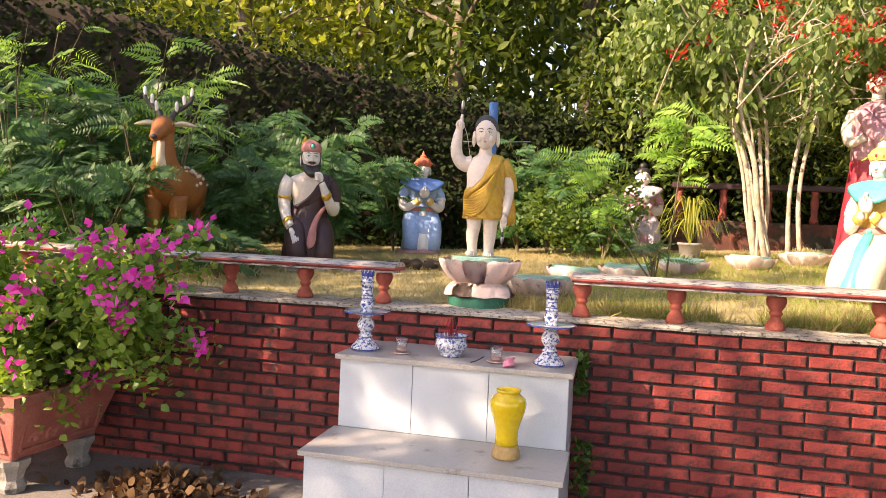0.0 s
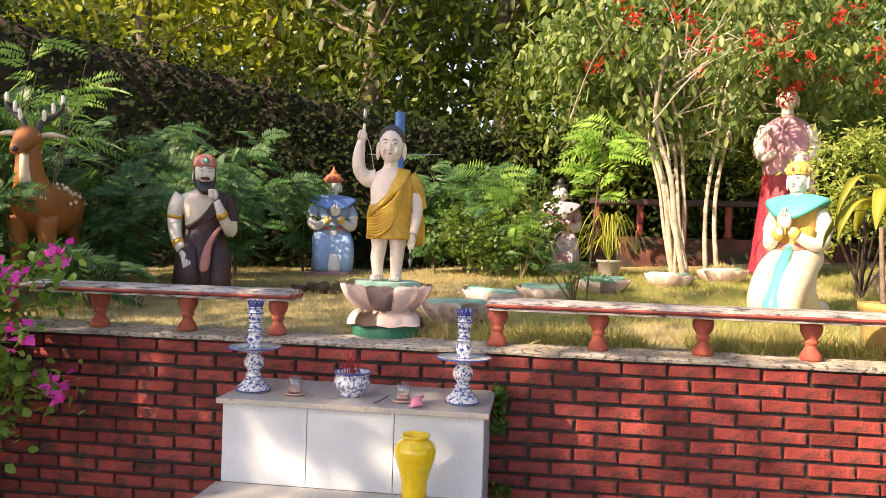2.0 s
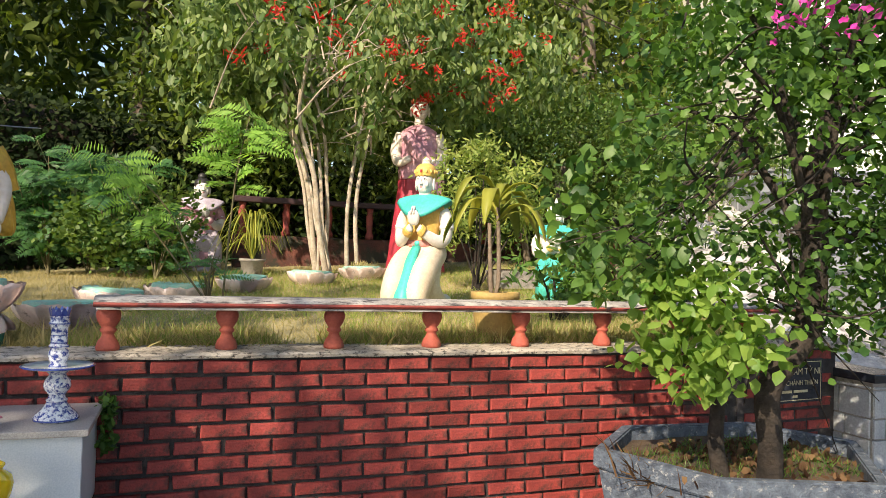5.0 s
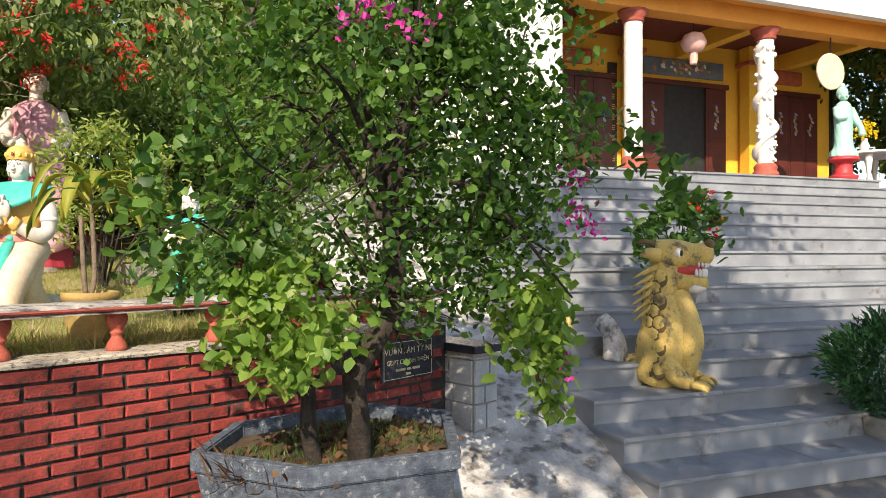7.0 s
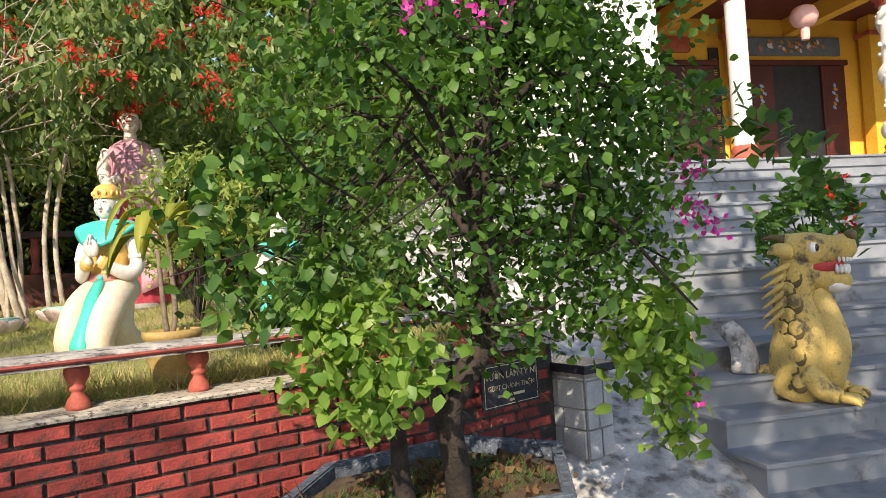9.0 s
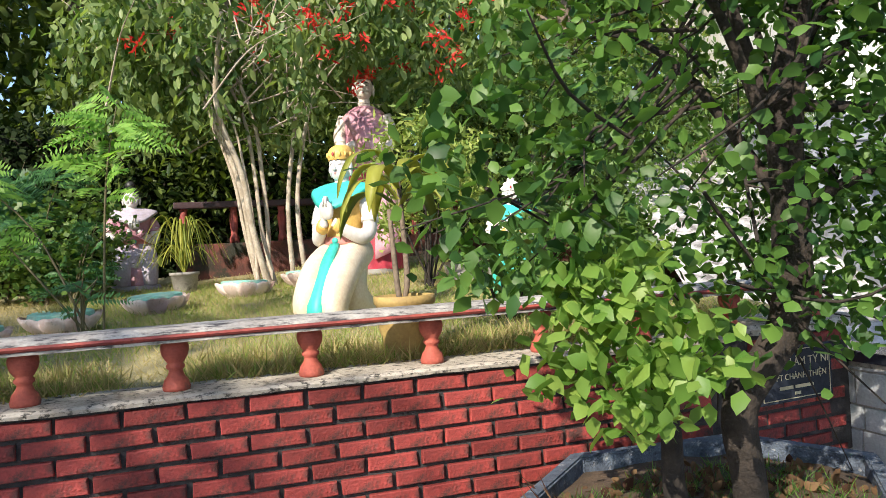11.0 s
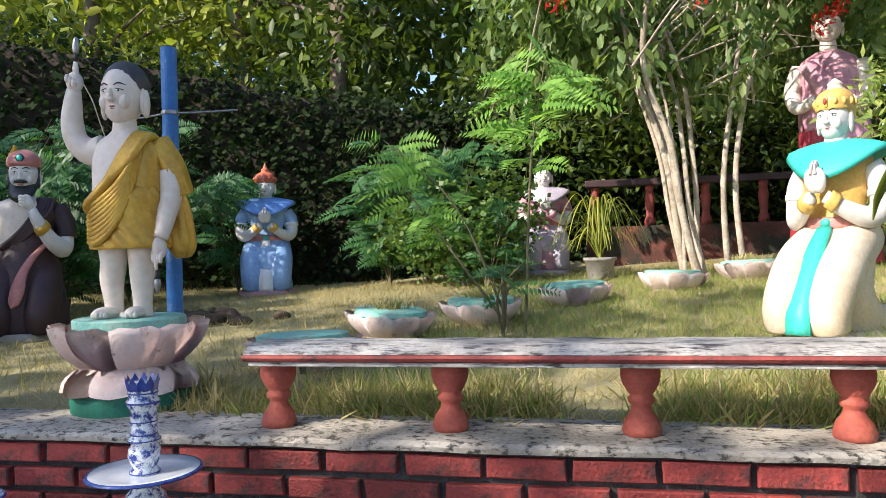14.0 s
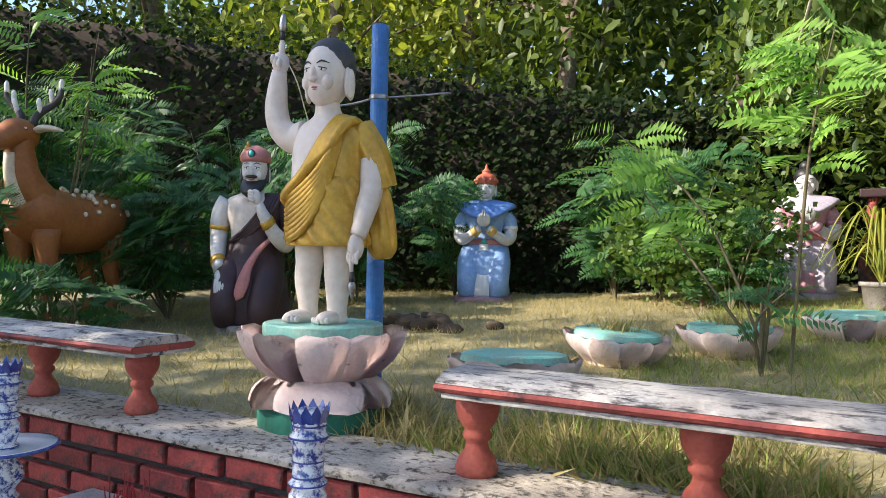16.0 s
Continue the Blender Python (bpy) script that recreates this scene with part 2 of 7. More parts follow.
M["fur"] = mat("brown_deer_paint", (0.34, 0.125, 0.03), (0.24, 0.08, 0.02), 0.55, 4, 50, 0.12)
M["antler"] = mat("dark_antler_paint", (0.05, 0.045, 0.045), None, 0.6)
M["celadon"] = mat("celadon_paint", (0.36, 0.62, 0.55), (0.30, 0.55, 0.48), 0.45)
M["dryleaf"] = leaf_mat("dry_leaf", (0.06, 0.03, 0.02), (0.27, 0.17, 0.09), (0.5, 0.4, 0.3), 0.8)
M["acacia"] = leaf_mat("feathery_leaf", (0.030, 0.095, 0.040), (0.085, 0.20, 0.058))
M["acacialight"] = leaf_mat("young_feathery_leaf", (0.14, 0.29, 0.045), (0.26, 0.44, 0.08))
# ivy colour set very low to hold the shadow that lies on the bank
M["ivy"] = leaf_mat("shade_tint_ivy_leaf", (0.012, 0.024, 0.009), (0.042, 0.064, 0.022), (0.8, 1.0, 0.4), 0.8)
M["shrub"] = leaf_mat("shrub_leaf", (0.045, 0.10, 0.025), (0.16, 0.24, 0.06))
M["redtree"] = leaf_mat("drooping_leaf", (0.07, 0.14, 0.04), (0.26, 0.33, 0.12))
M["boug"] = leaf_mat("heart_leaf", (0.03, 0.085, 0.025), (0.13, 0.25, 0.045))
M["boughi"] = leaf_mat("young_heart_leaf", (0.10, 0.215, 0.035), (0.25, 0.36, 0.075))
M["magenta"] = leaf_mat("magenta_bract", (0.72, 0.03, 0.40), (0.90, 0.13, 0.60), (1.2, 0.9, 1.1), 0.6)
M["redflower"] = leaf_mat("red_bract", (0.55, 0.015, 0.02), (0.80, 0.07, 0.04), (1.2, 0.8, 0.8), 0.6)
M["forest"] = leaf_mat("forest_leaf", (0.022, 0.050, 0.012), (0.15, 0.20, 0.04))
# the forest leaf again, with sunlight put into a paler, yellower colour
M["forestlit"] = leaf_mat("sunlit_tint_forest_leaf", (0.16, 0.21, 0.03), (0.42, 0.44, 0.08))
M["grass"] = leaf_mat("grass_blade", (0.26, 0.24, 0.09), (0.60, 0.49, 0.25), (1.1, 1.1, 0.6), 0.6)
M["grassgreen"] = leaf_mat("green_grass_blade", (0.16, 0.25, 0.05), (0.38, 0.43, 0.12), (1.2, 1.3, 0.5), 0.6)
M["dracaena"] = leaf_mat("broad_yellow_green_leaf", (0.13, 0.19, 0.03), (0.42, 0.41, 0.07))
M["juniper"] = leaf_mat("juniper_needle", (0.02, 0.07, 0.03), (0.05, 0.14, 0.05))


def glass():
    m = bpy.data.materials.new("clear_glass")
    m.use_nodes = True
    n, ln = m.node_tree.nodes, m.node_tree.links
    t, g, x = n.new("ShaderNodeBsdfTransparent"), n.new("ShaderNodeBsdfGlossy"), n.new("ShaderNodeMixShader")
    t.inputs[0].default_value, g.inputs["Roughness"].default_value = (0.93, 0.95, 0.95, 1), 0.05
    x.inputs[0].default_value = 0.14
    ln.new(t.outputs[0], x.inputs[1])
    ln.new(g.outputs[0], x.inputs[2])
    ln.new(x.outputs[0], n["Material Output"].inputs[0])
    return m


M["glass"] = glass()


# ---- mesh tools ----
def mesh_ob(name, bm, mats, parent=None, label="", smooth=False, m=None):
    me = bpy.data.meshes.new(name)
    bm.to_mesh(me)
    bm.free()
    for x in mats if isinstance(mats, (list, tuple)) else [mats]:
        me.materials.append(x)
    if smooth:
        me.shade_smooth()
    ob = new(name, me)
    if parent:
        ob.parent = parent
    if label:
        ob["label"] = label
    if m is not None:
        ob.matrix_basis = m
    return ob


def part(name, bm, material, parent, label="", smooth=False, m=None):
    return mesh_ob(name, bm, material, parent, label, smooth, m)


def thing(name, m, label, category, group="", kind=""):
    ob = new(name)
    ob.empty_display_size = 0.1
    ob.matrix_basis = m
    return tagged(ob, label, category, group, kind)


def box(x0, y0, z0, x1, y1, z1, bevel=0.0, bm=None):
    own = bm is None
    bm = bm or bmesh.new()
    r = bmesh.ops.create_cube(bm, size=1)["verts"]
    for v in r:
        v.co = Vector(((x0 + x1) / 2 + v.co.x * (x1 - x0), (y0 + y1) / 2 + v.co.y * (y1 - y0), (z0 + z1) / 2 + v.co.z * (z1 - z0)))
    if bevel and own:
        bmesh.ops.bevel(bm, geom=bm.edges[:], offset=bevel, segments=2, affect="EDGES", profile=0.6)
    return bm


def prism(points, z0, z1, bevel=0.0, taper=None):
    """An upright solid on a plan of points; taper: the points of the top."""
    bm = bmesh.new()
    top = taper or points
    a = [bm.verts.new((x, y, z0)) for x, y in points]
    b = [bm.verts.new((x, y, z1)) for x, y in top]
    k = len(a)
    bm.faces.new(a[::-1])
    bm.faces.new(b)
    for i in range(k):
        bm.faces.new((a[i], a[(i + 1) % k], b[(i + 1) % k], b[i]))
    bmesh.ops.recalc_face_normals(bm, faces=bm.faces[:])
    if bevel:
        bmesh.ops.bevel(bm, geom=bm.edges[:], offset=bevel, segments=2, affect="EDGES", profile=0.6)
    return bm


def lathe(profile, seg=24, bm=None, wave=None, cap=True):
    """Turned round z from (radius, height) pairs. wave: (count, depth) of lobes."""
    bm = bm or bmesh.new()
    rings = []
    for r, z in profile:
        ring = []
        for i in range(seg):
            a = math.tau * i / seg
            k = r * (1 + wave[1] * math.cos(wave[0] * a)) if wave else r
            ring.append(bm.verts.new((k * math.cos(a), k * math.sin(a), z)))
        rings.append(ring)
    for p, q in zip(rings, rings[1:]):
        for i in range(seg):
            bm.faces.new((p[i], p[(i + 1) % seg], q[(i + 1) % seg], q[i]))
    if cap:
        bm.faces.new(rings[0][::-1])
        bm.faces.new(rings[-1])
    return bm


def curve_points(pts, per=5):
    """A smooth line through the given points (any number of values a point)."""
    p = [np.array(x, float) for x in pts]
    p = [2 * p[0] - p[1]] + p + [2 * p[-1] - p[-2]]
    out = []
    for i in range(1, len(p) - 2):
        for k in range(per):
            t = k / per
            out.append(0.5 * (2 * p[i] + (p[i + 1] - p[i - 1]) * t + (2 * p[i - 1] - 5 * p[i] + 4 * p[i + 1] - p[i + 2]) * t * t + (3 * p[i] - p[i - 1] - 3 * p[i + 1] + p[i + 2]) * t ** 3))
    return out + [p[-2]]


class Clay:
    """A body built of smooth limbs, balls and cloth, joined in one mesh."""

    def __init__(self):
        self.bm, self.mats = bmesh.new(), []

    def slot(self, m):
        if m not in self.mats:
            self.mats.append(m)
        return self.mats.index(m)

    def ball(self, c, r, m, rot=(0, 0, 0), seg=16):
        k = self.slot(m)
        mt = pose(*c, *rot) @ Matrix.Diagonal((*(r if isinstance(r, tuple) else (r, r, r)), 1))
        got = bmesh.ops.create_uvsphere(self.bm, u_segments=seg, v_segments=max(6, seg * 2 // 3), radius=1, matrix=mt)["verts"]
        for f in {f for v in got for f in v.link_faces}:
            f.material_index = k
        return self

    def limb(self, pts, m, seg=12, per=5, flat=1.0, ripple=None):
        """A tube through points (x, y, z, radius)."""
        k = self.slot(m)
        line = curve_points(pts, per)
        side = Vector((0.31, 0.95, 0.1))
        rings = []
        for i, q in enumerate(line):
            a, b = line[max(0, i - 1)], line[min(len(line) - 1, i + 1)]
            d = Vector((b - a)[:3]).normalized()
            u = (side - d * side.dot(d)).normalized()
            side = u
            v = d.cross(u)
            ring = []
            for j in range(seg):
                an = math.tau * j / seg
                r = max(0.001, q[3]) * (1 + (ripple[1] * math.sin(ripple[0] * an + i * 0.2) if ripple else 0))
                ring.append(self.bm.verts.new(Vector(q[:3]) + u * math.cos(an) * r + v * math.sin(an) * r * flat))
            rings.append(ring)
        for p, q in zip(rings, rings[1:]):
            for j in range(seg):
                self.bm.faces.new((p[j], p[(j + 1) % seg], q[(j + 1) % seg], q[j])).material_index = k
        for ring, q in ((rings[0], line[0]), (rings[-1], line[-1])):
            c = self.bm.verts.new(Vector(q[:3]))
            for j in range(seg):
                self.bm.faces.new((ring[j], ring[(j + 1) % seg], c)).material_index = k
        return self

    def loft(self, rings, m, seg=40, folds=None, per=4):
        """A body of elliptical rings (z, x, y, rx, ry); folds: (count, depth, slant)."""
        k = self.slot(m)
        line = curve_points(rings, per)
        made = []
        for z, x, y, rx, ry in line:
            ring = []
            for j in range(seg):
                a = math.tau * j / seg
                f = 1 + (folds[1] * math.sin(folds[0] * (a + folds[2] * z)) if folds else 0)
                ring.append(self.bm.verts.new((x + rx * f * math.cos(a), y + ry * f * math.sin(a), z)))
            made.append(ring)
        for p, q in zip(made, made[1:]):
            for j in range(seg):
                self.bm.faces.new((p[j], p[(j + 1) % seg], q[(j + 1) % seg], q[j])).material_index = k
        for ring in (made[0], made[-1]):
            self.bm.faces.new(ring).material_index = k
        return self

    def strip(self, pts, width, m, thick=0.012, across=(1, 0, 0)):
        """A flat band along points, facing away from its own line."""
        k = self.slot(m)
        line = curve_points([(*p, width if len(p) == 3 else 0)[:4] if len(p) == 3 else p for p in pts], 4)
        ac = Vector(across).normalized()
        rows = []
        for i, q in enumerate(line):
            a, b = line[max(0, i - 1)], line[min(len(line) - 1, i + 1)]
            n = Vector((b - a)[:3]).cross(ac).normalized()
            c, w = Vector(q[:3]), q[3] / 2
            rows.append([self.bm.verts.new(c + ac * sx * w + n * sy * thick / 2) for sx, sy in ((-1, -1), (1, -1), (1, 1), (-1, 1))])
        for p, q in zip(rows, rows[1:]):
            for j in range(4):
                self.bm.faces.new((p[j], p[(j + 1) % 4], q[(j + 1) % 4], q[j])).material_index = k
        self.bm.faces.new(rows[0]).material_index = k
        self.bm.faces.new(rows[-1][::-1]).material_index = k
        return self

    def done(self, name, m, label, category, group=""):
        bmesh.ops.recalc_face_normals(self.bm, faces=self.bm.faces[:])
        ob = mesh_ob(name, self.bm, [M[x] for x in self.mats], smooth=True, m=m)
        return tagged(ob, label, category, group)


LEAF = {  # corners and faces of one leaf: it grows along x, its upper side is z
    "heart": ([(0, 0, 0), (0.3, 0.36, -0.06), (0.7, 0.26, -0.04), (1, 0, -0.12), (0.7, -0.26, -0.04), (0.3, -0.36, -0.06), (0.5, 0, 0.03)], [(0, 6, 1), (1, 6, 2), (2, 6, 3), (3, 6, 4), (4, 6, 5), (5, 6, 0)]),
    "oval": ([(0, 0, 0), (0.35, 0.2, -0.03), (0.75, 0.17, -0.06), (1, 0, -0.16), (0.75, -0.17, -0.06), (0.35, -0.2, -0.03)], [(0, 3, 2, 1), (0, 5, 4, 3)]),
    "slip": ([(0, 0, 0), (0.4, 0.15, 0), (1, 0, -0.05), (0.4, -0.15, 0)], [(0, 3, 2, 1)]),
    "blade": ([(0, -0.06, 0), (0, 0.06, 0), (0.55, 0.045, 0.05), (0.55, -0.045, 0.05), (1, 0, -0.02)], [(0, 1, 2, 3), (3, 2, 4)]),
    "hair": ([(0, -0.026, 0), (0, 0.026, 0), (0.5, 0.02, 0.06), (0.5, -0.02, 0.06), (1, 0, -0.05)], [(0, 1, 2, 3), (3, 2, 4)]),
    "ivy": ([(0, 0, 0), (0.45, 0.45, -0.05), (1, 0, -0.1), (0.45, -0.45, -0.05)], [(0, 3, 2, 1)]),
    "bract": ([(0, 0, 0), (0.45, 0.38, 0.12), (1, 0, 0.02), (0.45, -0.38, 0.12), (0.5, 0, -0.05)], [(0, 4, 1), (1, 4, 2), (2, 4, 3), (3, 4, 0)]),
}


def turns(d, spin, droop=0.0):
    """Frames whose x runs along d (N, 3), turned round it by spin."""
    d = d / np.linalg.norm(d, axis=1, keepdims=True)
    up = np.tile((0.0, 0.0, 1.0), (len(d), 1))
    up[np.abs(d[:, 2]) > 0.98] = (0, 1, 0)
    y = np.cross(up, d)
    y /= np.linalg.norm(y, axis=1, keepdims=True)
    z = np.cross(d, y)
    c, s = np.cos(spin)[:, None], np.sin(spin)[:, None]
    return np.stack([d, y * c + z * s, z * c - y * s], axis=2)


def leaves(name, kind, pos, way, size, spin, material, parent=None, label="", rot=None):
    """Many leaves as one mesh."""
    tv, tf = LEAF[kind]
    tv = np.array(tv)
    n, k = len(pos), len(tv)
    rot = turns(np.asarray(way, float), np.asarray(spin, float)) if rot is None else rot
    v = np.einsum("nij,kj->nki", rot, tv) * np.asarray(size, float)[:, None, None] + np.asarray(pos)[:, None, :]
    me = bpy.data.meshes.new(name)
    me.vertices.add(n * k)
    me.vertices.foreach_set("co", v.reshape(-1))
    one = np.concatenate([np.array(f) for f in tf])
    lens = np.array([len(f) for f in tf])
    me.loops.add(n * len(one))
    me.loops.foreach_set("vertex_index", (np.arange(n)[:, None] * k + one[None, :]).reshape(-1).astype(np.int32))
    starts = np.concatenate([[0], np.cumsum(lens)[:-1]])
    me.polygons.add(n * len(lens))
    me.polygons.foreach_set("loop_start", (np.arange(n)[:, None] * len(one) + starts[None, :]).reshape(-1).astype(np.int32))
    me.update(calc_edges=True)
    me.materials.append(material)
    ob = new(name, me)
    if parent:
        ob.parent = parent
    if label:
        ob["label"] = label
    ob["kind"] = "stuff"
    return ob


RNG = np.random.default_rng(7)


def rand_dirs(n, up=0.0):
    d = RNG.normal(size=(n, 3))
    d /= np.linalg.norm(d, axis=1, keepdims=True)
    d[:, 2] += up
    return d / np.linalg.norm(d, axis=1, keepdims=True)


def clumps(n, centre, radii, count, spread):
    """n points gathered in count clumps on and in an egg-shaped crown."""
    d = rand_dirs(count)
    r = RNG.uniform(0.45, 1.0, (count, 1)) ** 0.6
    c = np.array(centre) + d * r * np.array(radii)
    return c[RNG.integers(0, count, n)] + RNG.normal(size=(n, 3)) * np.array(spread)


def fronds(name, bases, ways, lengths, material, parent, pairs=11, leaf=0.2, kind="slip", droop=0.35):
    """Feather leaves: pairs of leaflets along bending ribs, each frond tilted its own way."""
    bases, ways, lengths = np.asarray(bases, float), np.asarray(ways, float), np.asarray(lengths, float)
    pos, size, rots = [], [], []
    t = np.linspace(0.14, 1.0, pairs)
    shape = np.sin(np.pi * (0.18 + 0.74 * t)) ** 0.7
    for b, w, l in zip(bases, ways, lengths):
        w = w / np.linalg.norm(w)
        face_way = np.array((RNG.normal() * 0.5, -0.75 + RNG.normal() * 0.35, 0.75))
        side = np.cross(w, face_way)
        side /= np.linalg.norm(side) + 1e-9
        line = b + np.outer(t * l, w) - np.outer((t ** 2) * l * droop, (0, 0, 1.0))
        tang = w - np.outer(2 * t * droop, (0, 0, 1.0))
        for sgn in (-1, 1):
            d = side * sgn + tang * 0.42 + RNG.normal(size=(pairs, 3)) * 0.06
            d /= np.linalg.norm(d, axis=1, keepdims=True)
            z = np.tile(face_way, (pairs, 1)) + RNG.normal(size=(pairs, 3)) * 0.2
            y = np.cross(z, d)
            y /= np.linalg.norm(y, axis=1, keepdims=True)
            pos.append(line)
            size.append(l * leaf * shape * RNG.uniform(0.9, 1.1, pairs))
            rots.append(np.stack([d, y, np.cross(d, y)], axis=2))
    return leaves(name, kind, np.concatenate(pos), None, np.concatenate(size), None, material, parent, rot=np.concatenate(rots))


def stems(name, lines, material, parent, seg=6, per=4):
    c = Clay()
    for l in lines:
        c.limb(l, "stem", seg=seg, per=per)
    bmesh.ops.recalc_face_normals(c.bm, faces=c.bm.faces[:])
    return mesh_ob(name, c.bm, material, parent, smooth=True)

# ---- the large structure ----
GROUND = -0.10


def garden_z(x, y):
    return 0.99 + 0.055 * (y - 4.5) + 0.010 * max(-2.0, min(5.0, x)) * max(0.0, y - 4.6)


def sheet(name, x0, x1, y0, y1, nx, ny, height, material, label, category, smooth=True):
    bm = bmesh.new()
    g = [[bm.verts.new((x0 + (x1 - x0) * i / nx, y0 + (y1 - y0) * j / ny, height(x0 + (x1 - x0) * i / nx, y0 + (y1 - y0) * j / ny))) for i in range(nx + 1)] for j in range(ny + 1)]
    for j in range(ny):
        for i in range(nx):
            bm.faces.new((g[j][i], g[j][i + 1], g[j + 1][i + 1], g[j + 1][i]))
    return tagged(mesh_ob(name, bm, material, smooth=smooth), label, category, kind="structure")


sheet("ground", -400, 400, -400, 400, 40, 40, lambda x, y: GROUND - 0.004, M["paving"], "grey worn concrete yard in front of the wall", "ground")


def lawn_h(x, y):
    return garden_z(x, y) + 0.02 * noise.noise(Vector((x * 1.3, y * 1.3, 0))) + 0.012 * noise.noise(Vector((x * 5, y * 5, 3)))


sheet("lawn", -9.5, 4.6, 4.46, 11.5, 90, 60, lawn_h, M["turf"], "raised garden lawn of thin dry turf", "lawn")
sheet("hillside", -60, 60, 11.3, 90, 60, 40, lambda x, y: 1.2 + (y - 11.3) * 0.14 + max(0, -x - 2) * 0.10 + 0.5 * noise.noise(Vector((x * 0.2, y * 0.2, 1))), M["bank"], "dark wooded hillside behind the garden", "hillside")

# brick retaining wall: core, bricks last in the file
WALL_Y, BRICK_TOP = 4.285, 0.988
wall = tagged(mesh_ob("wall_front", box(-9.5, WALL_Y + 0.012, GROUND, 3.55, WALL_Y + 0.2, BRICK_TOP), M["mortar"]), "red painted brick retaining wall with dark recessed joints", "wall", kind="structure")
wall2 = tagged(mesh_ob("wall_front_end", prism([(3.55, 4.285), (4.42, 4.37), (4.42, 4.6), (3.55, 4.6)], GROUND, 1.0), M["mortar"]), "short brick wall end with a dark plaque", "wall", kind="structure")


def coping_mesh(x0, x1, z0, z1, y0=4.262, y1=4.53):
    n = int((x1 - x0) / 0.12)
    bm = bmesh.new()
    rows = []
    for i in range(n + 1):
        x = x0 + (x1 - x0) * i / n
        w = 0.008 * noise.noise(Vector((x * 4, 0, 5)))
        h = 0.006 * noise.noise(Vector((x * 5, 3, 5)))
        rows.append([bm.verts.new((x, y, z)) for y, z in ((y0 + w, z0 + h), (y0 + w - 0.004, z0 + (z1 - z0) * 0.6), (y0 + 0.014 + w, z1 + h), (y1, z1 + 0.008 - h), (y1, z0))])
    for p, q in zip(rows, rows[1:]):
        for j in range(5):
            bm.faces.new((p[j], q[j], q[(j + 1) % 5], p[(j + 1) % 5]))
    bm.faces.new(rows[0])
    bm.faces.new(rows[-1][::-1])
    bmesh.ops.recalc_face_normals(bm, faces=bm.faces[:])
    return bm


tagged(mesh_ob("coping", coping_mesh(-9.5, 3.56, BRICK_TOP, 1.012), M["coping"]), "lichen-stained concrete coping on the brick wall", "coping", kind="structure")
tagged(mesh_ob("coping_end", coping_mesh(3.56, 4.44, 1.0, 1.05, 4.26, 4.62), M["coping"]), "stained concrete cap on the wall end", "coping", kind="structure")

BALUSTER = [(r * 0.80, z) for r, z in [(0.045, 0), (0.062, 0.004), (0.066, 0.018), (0.060, 0.03), (0.055, 0.045), (0.040, 0.060), (0.033, 0.074), (0.032, 0.082), (0.044, 0.09), (0.045, 0.10), (0.036, 0.108), (0.045, 0.118), (0.060, 0.138), (0.066, 0.158), (0.066, 0.176), (0.058, 0.19), (0.052, 0.196)]]


def rail_bar(x0, x1):
    """The moulded handrail: pale underside fillet, red roll, flaking white top."""
    red, top = bmesh.new(), bmesh.new()
    shapes = ((red, [(-0.105, 0.012), (-0.118, 0.017), (-0.124, 0.025), (-0.118, 0.033), (0.118, 0.033), (0.124, 0.025), (0.118, 0.017), (0.105, 0.012)]),
              (top, [(-0.113, 0.034), (-0.108, 0.041), (-0.078, 0.055), (-0.06, 0.059), (0.06, 0.059), (0.078, 0.055), (0.108, 0.041), (0.113, 0.034)]))
    n = max(4, int((x1 - x0) / 0.1))
    for bm, pr in shapes:
        rows = []
        for i in range(n + 1):
            x = x0 + (x1 - x0) * i / n
            w = 0.004 * noise.noise(Vector((x * 6, 1, 9)))
            rows.append([bm.verts.new((x, y + w, z + w * (0.6 if z > 0.05 else 0.0))) for y, z in pr])
        k = len(pr)
        for p, q in zip(rows, rows[1:]):
            for j in range(k):
                bm.faces.new((p[j], q[j], q[(j + 1) % k], p[(j + 1) % k]))
        bm.faces.new(rows[0])
        bm.faces.new(rows[-1][::-1])
        bmesh.ops.recalc_face_normals(bm, faces=bm.faces[:])
    under = box(x0 + 0.012, -0.108, 0.0, x1, 0.108, 0.012, 0.003)
    return under, red, top


def balustrade(x0, x1, posts, label):
    root = thing("balustrade", pose(0, 4.40, 1.012), label, "balustrade", kind="structure")
    under, red, top = rail_bar(x0, x1)
    up = pose(0, 0, 0.196)
    part("rail_underside", under, M["rail_white"], root, "pale flaking underside fillet", m=up)
    part("handrail", red, M["rail_red"], root, "worn dark red roll moulding", m=up)
    part("rail_top", top, M["rail_white"], root, "flaking grey-white top", m=up)
    me = None
    for x in posts:
        if me is None:
            b = part("baluster", lathe(BALUSTER, 20), M["terracotta"], root, smooth=True)
            me = b.data
        else:
            b = new("baluster", me)
            b.parent = root
        b.matrix_basis = pose(x, 0, 0, 0, 0, random.uniform(0, 90))
    return root


balustrade(-0.01, 4.35, [0.045 + 0.523 * i for i in range(9)], "low concrete balustrade with red balusters and flaking handrail")
balustrade(-9.0, -1.06, [-1.16 - 0.523 * i for i in range(15)], "low concrete balustrade with red balusters and worn red handrail")

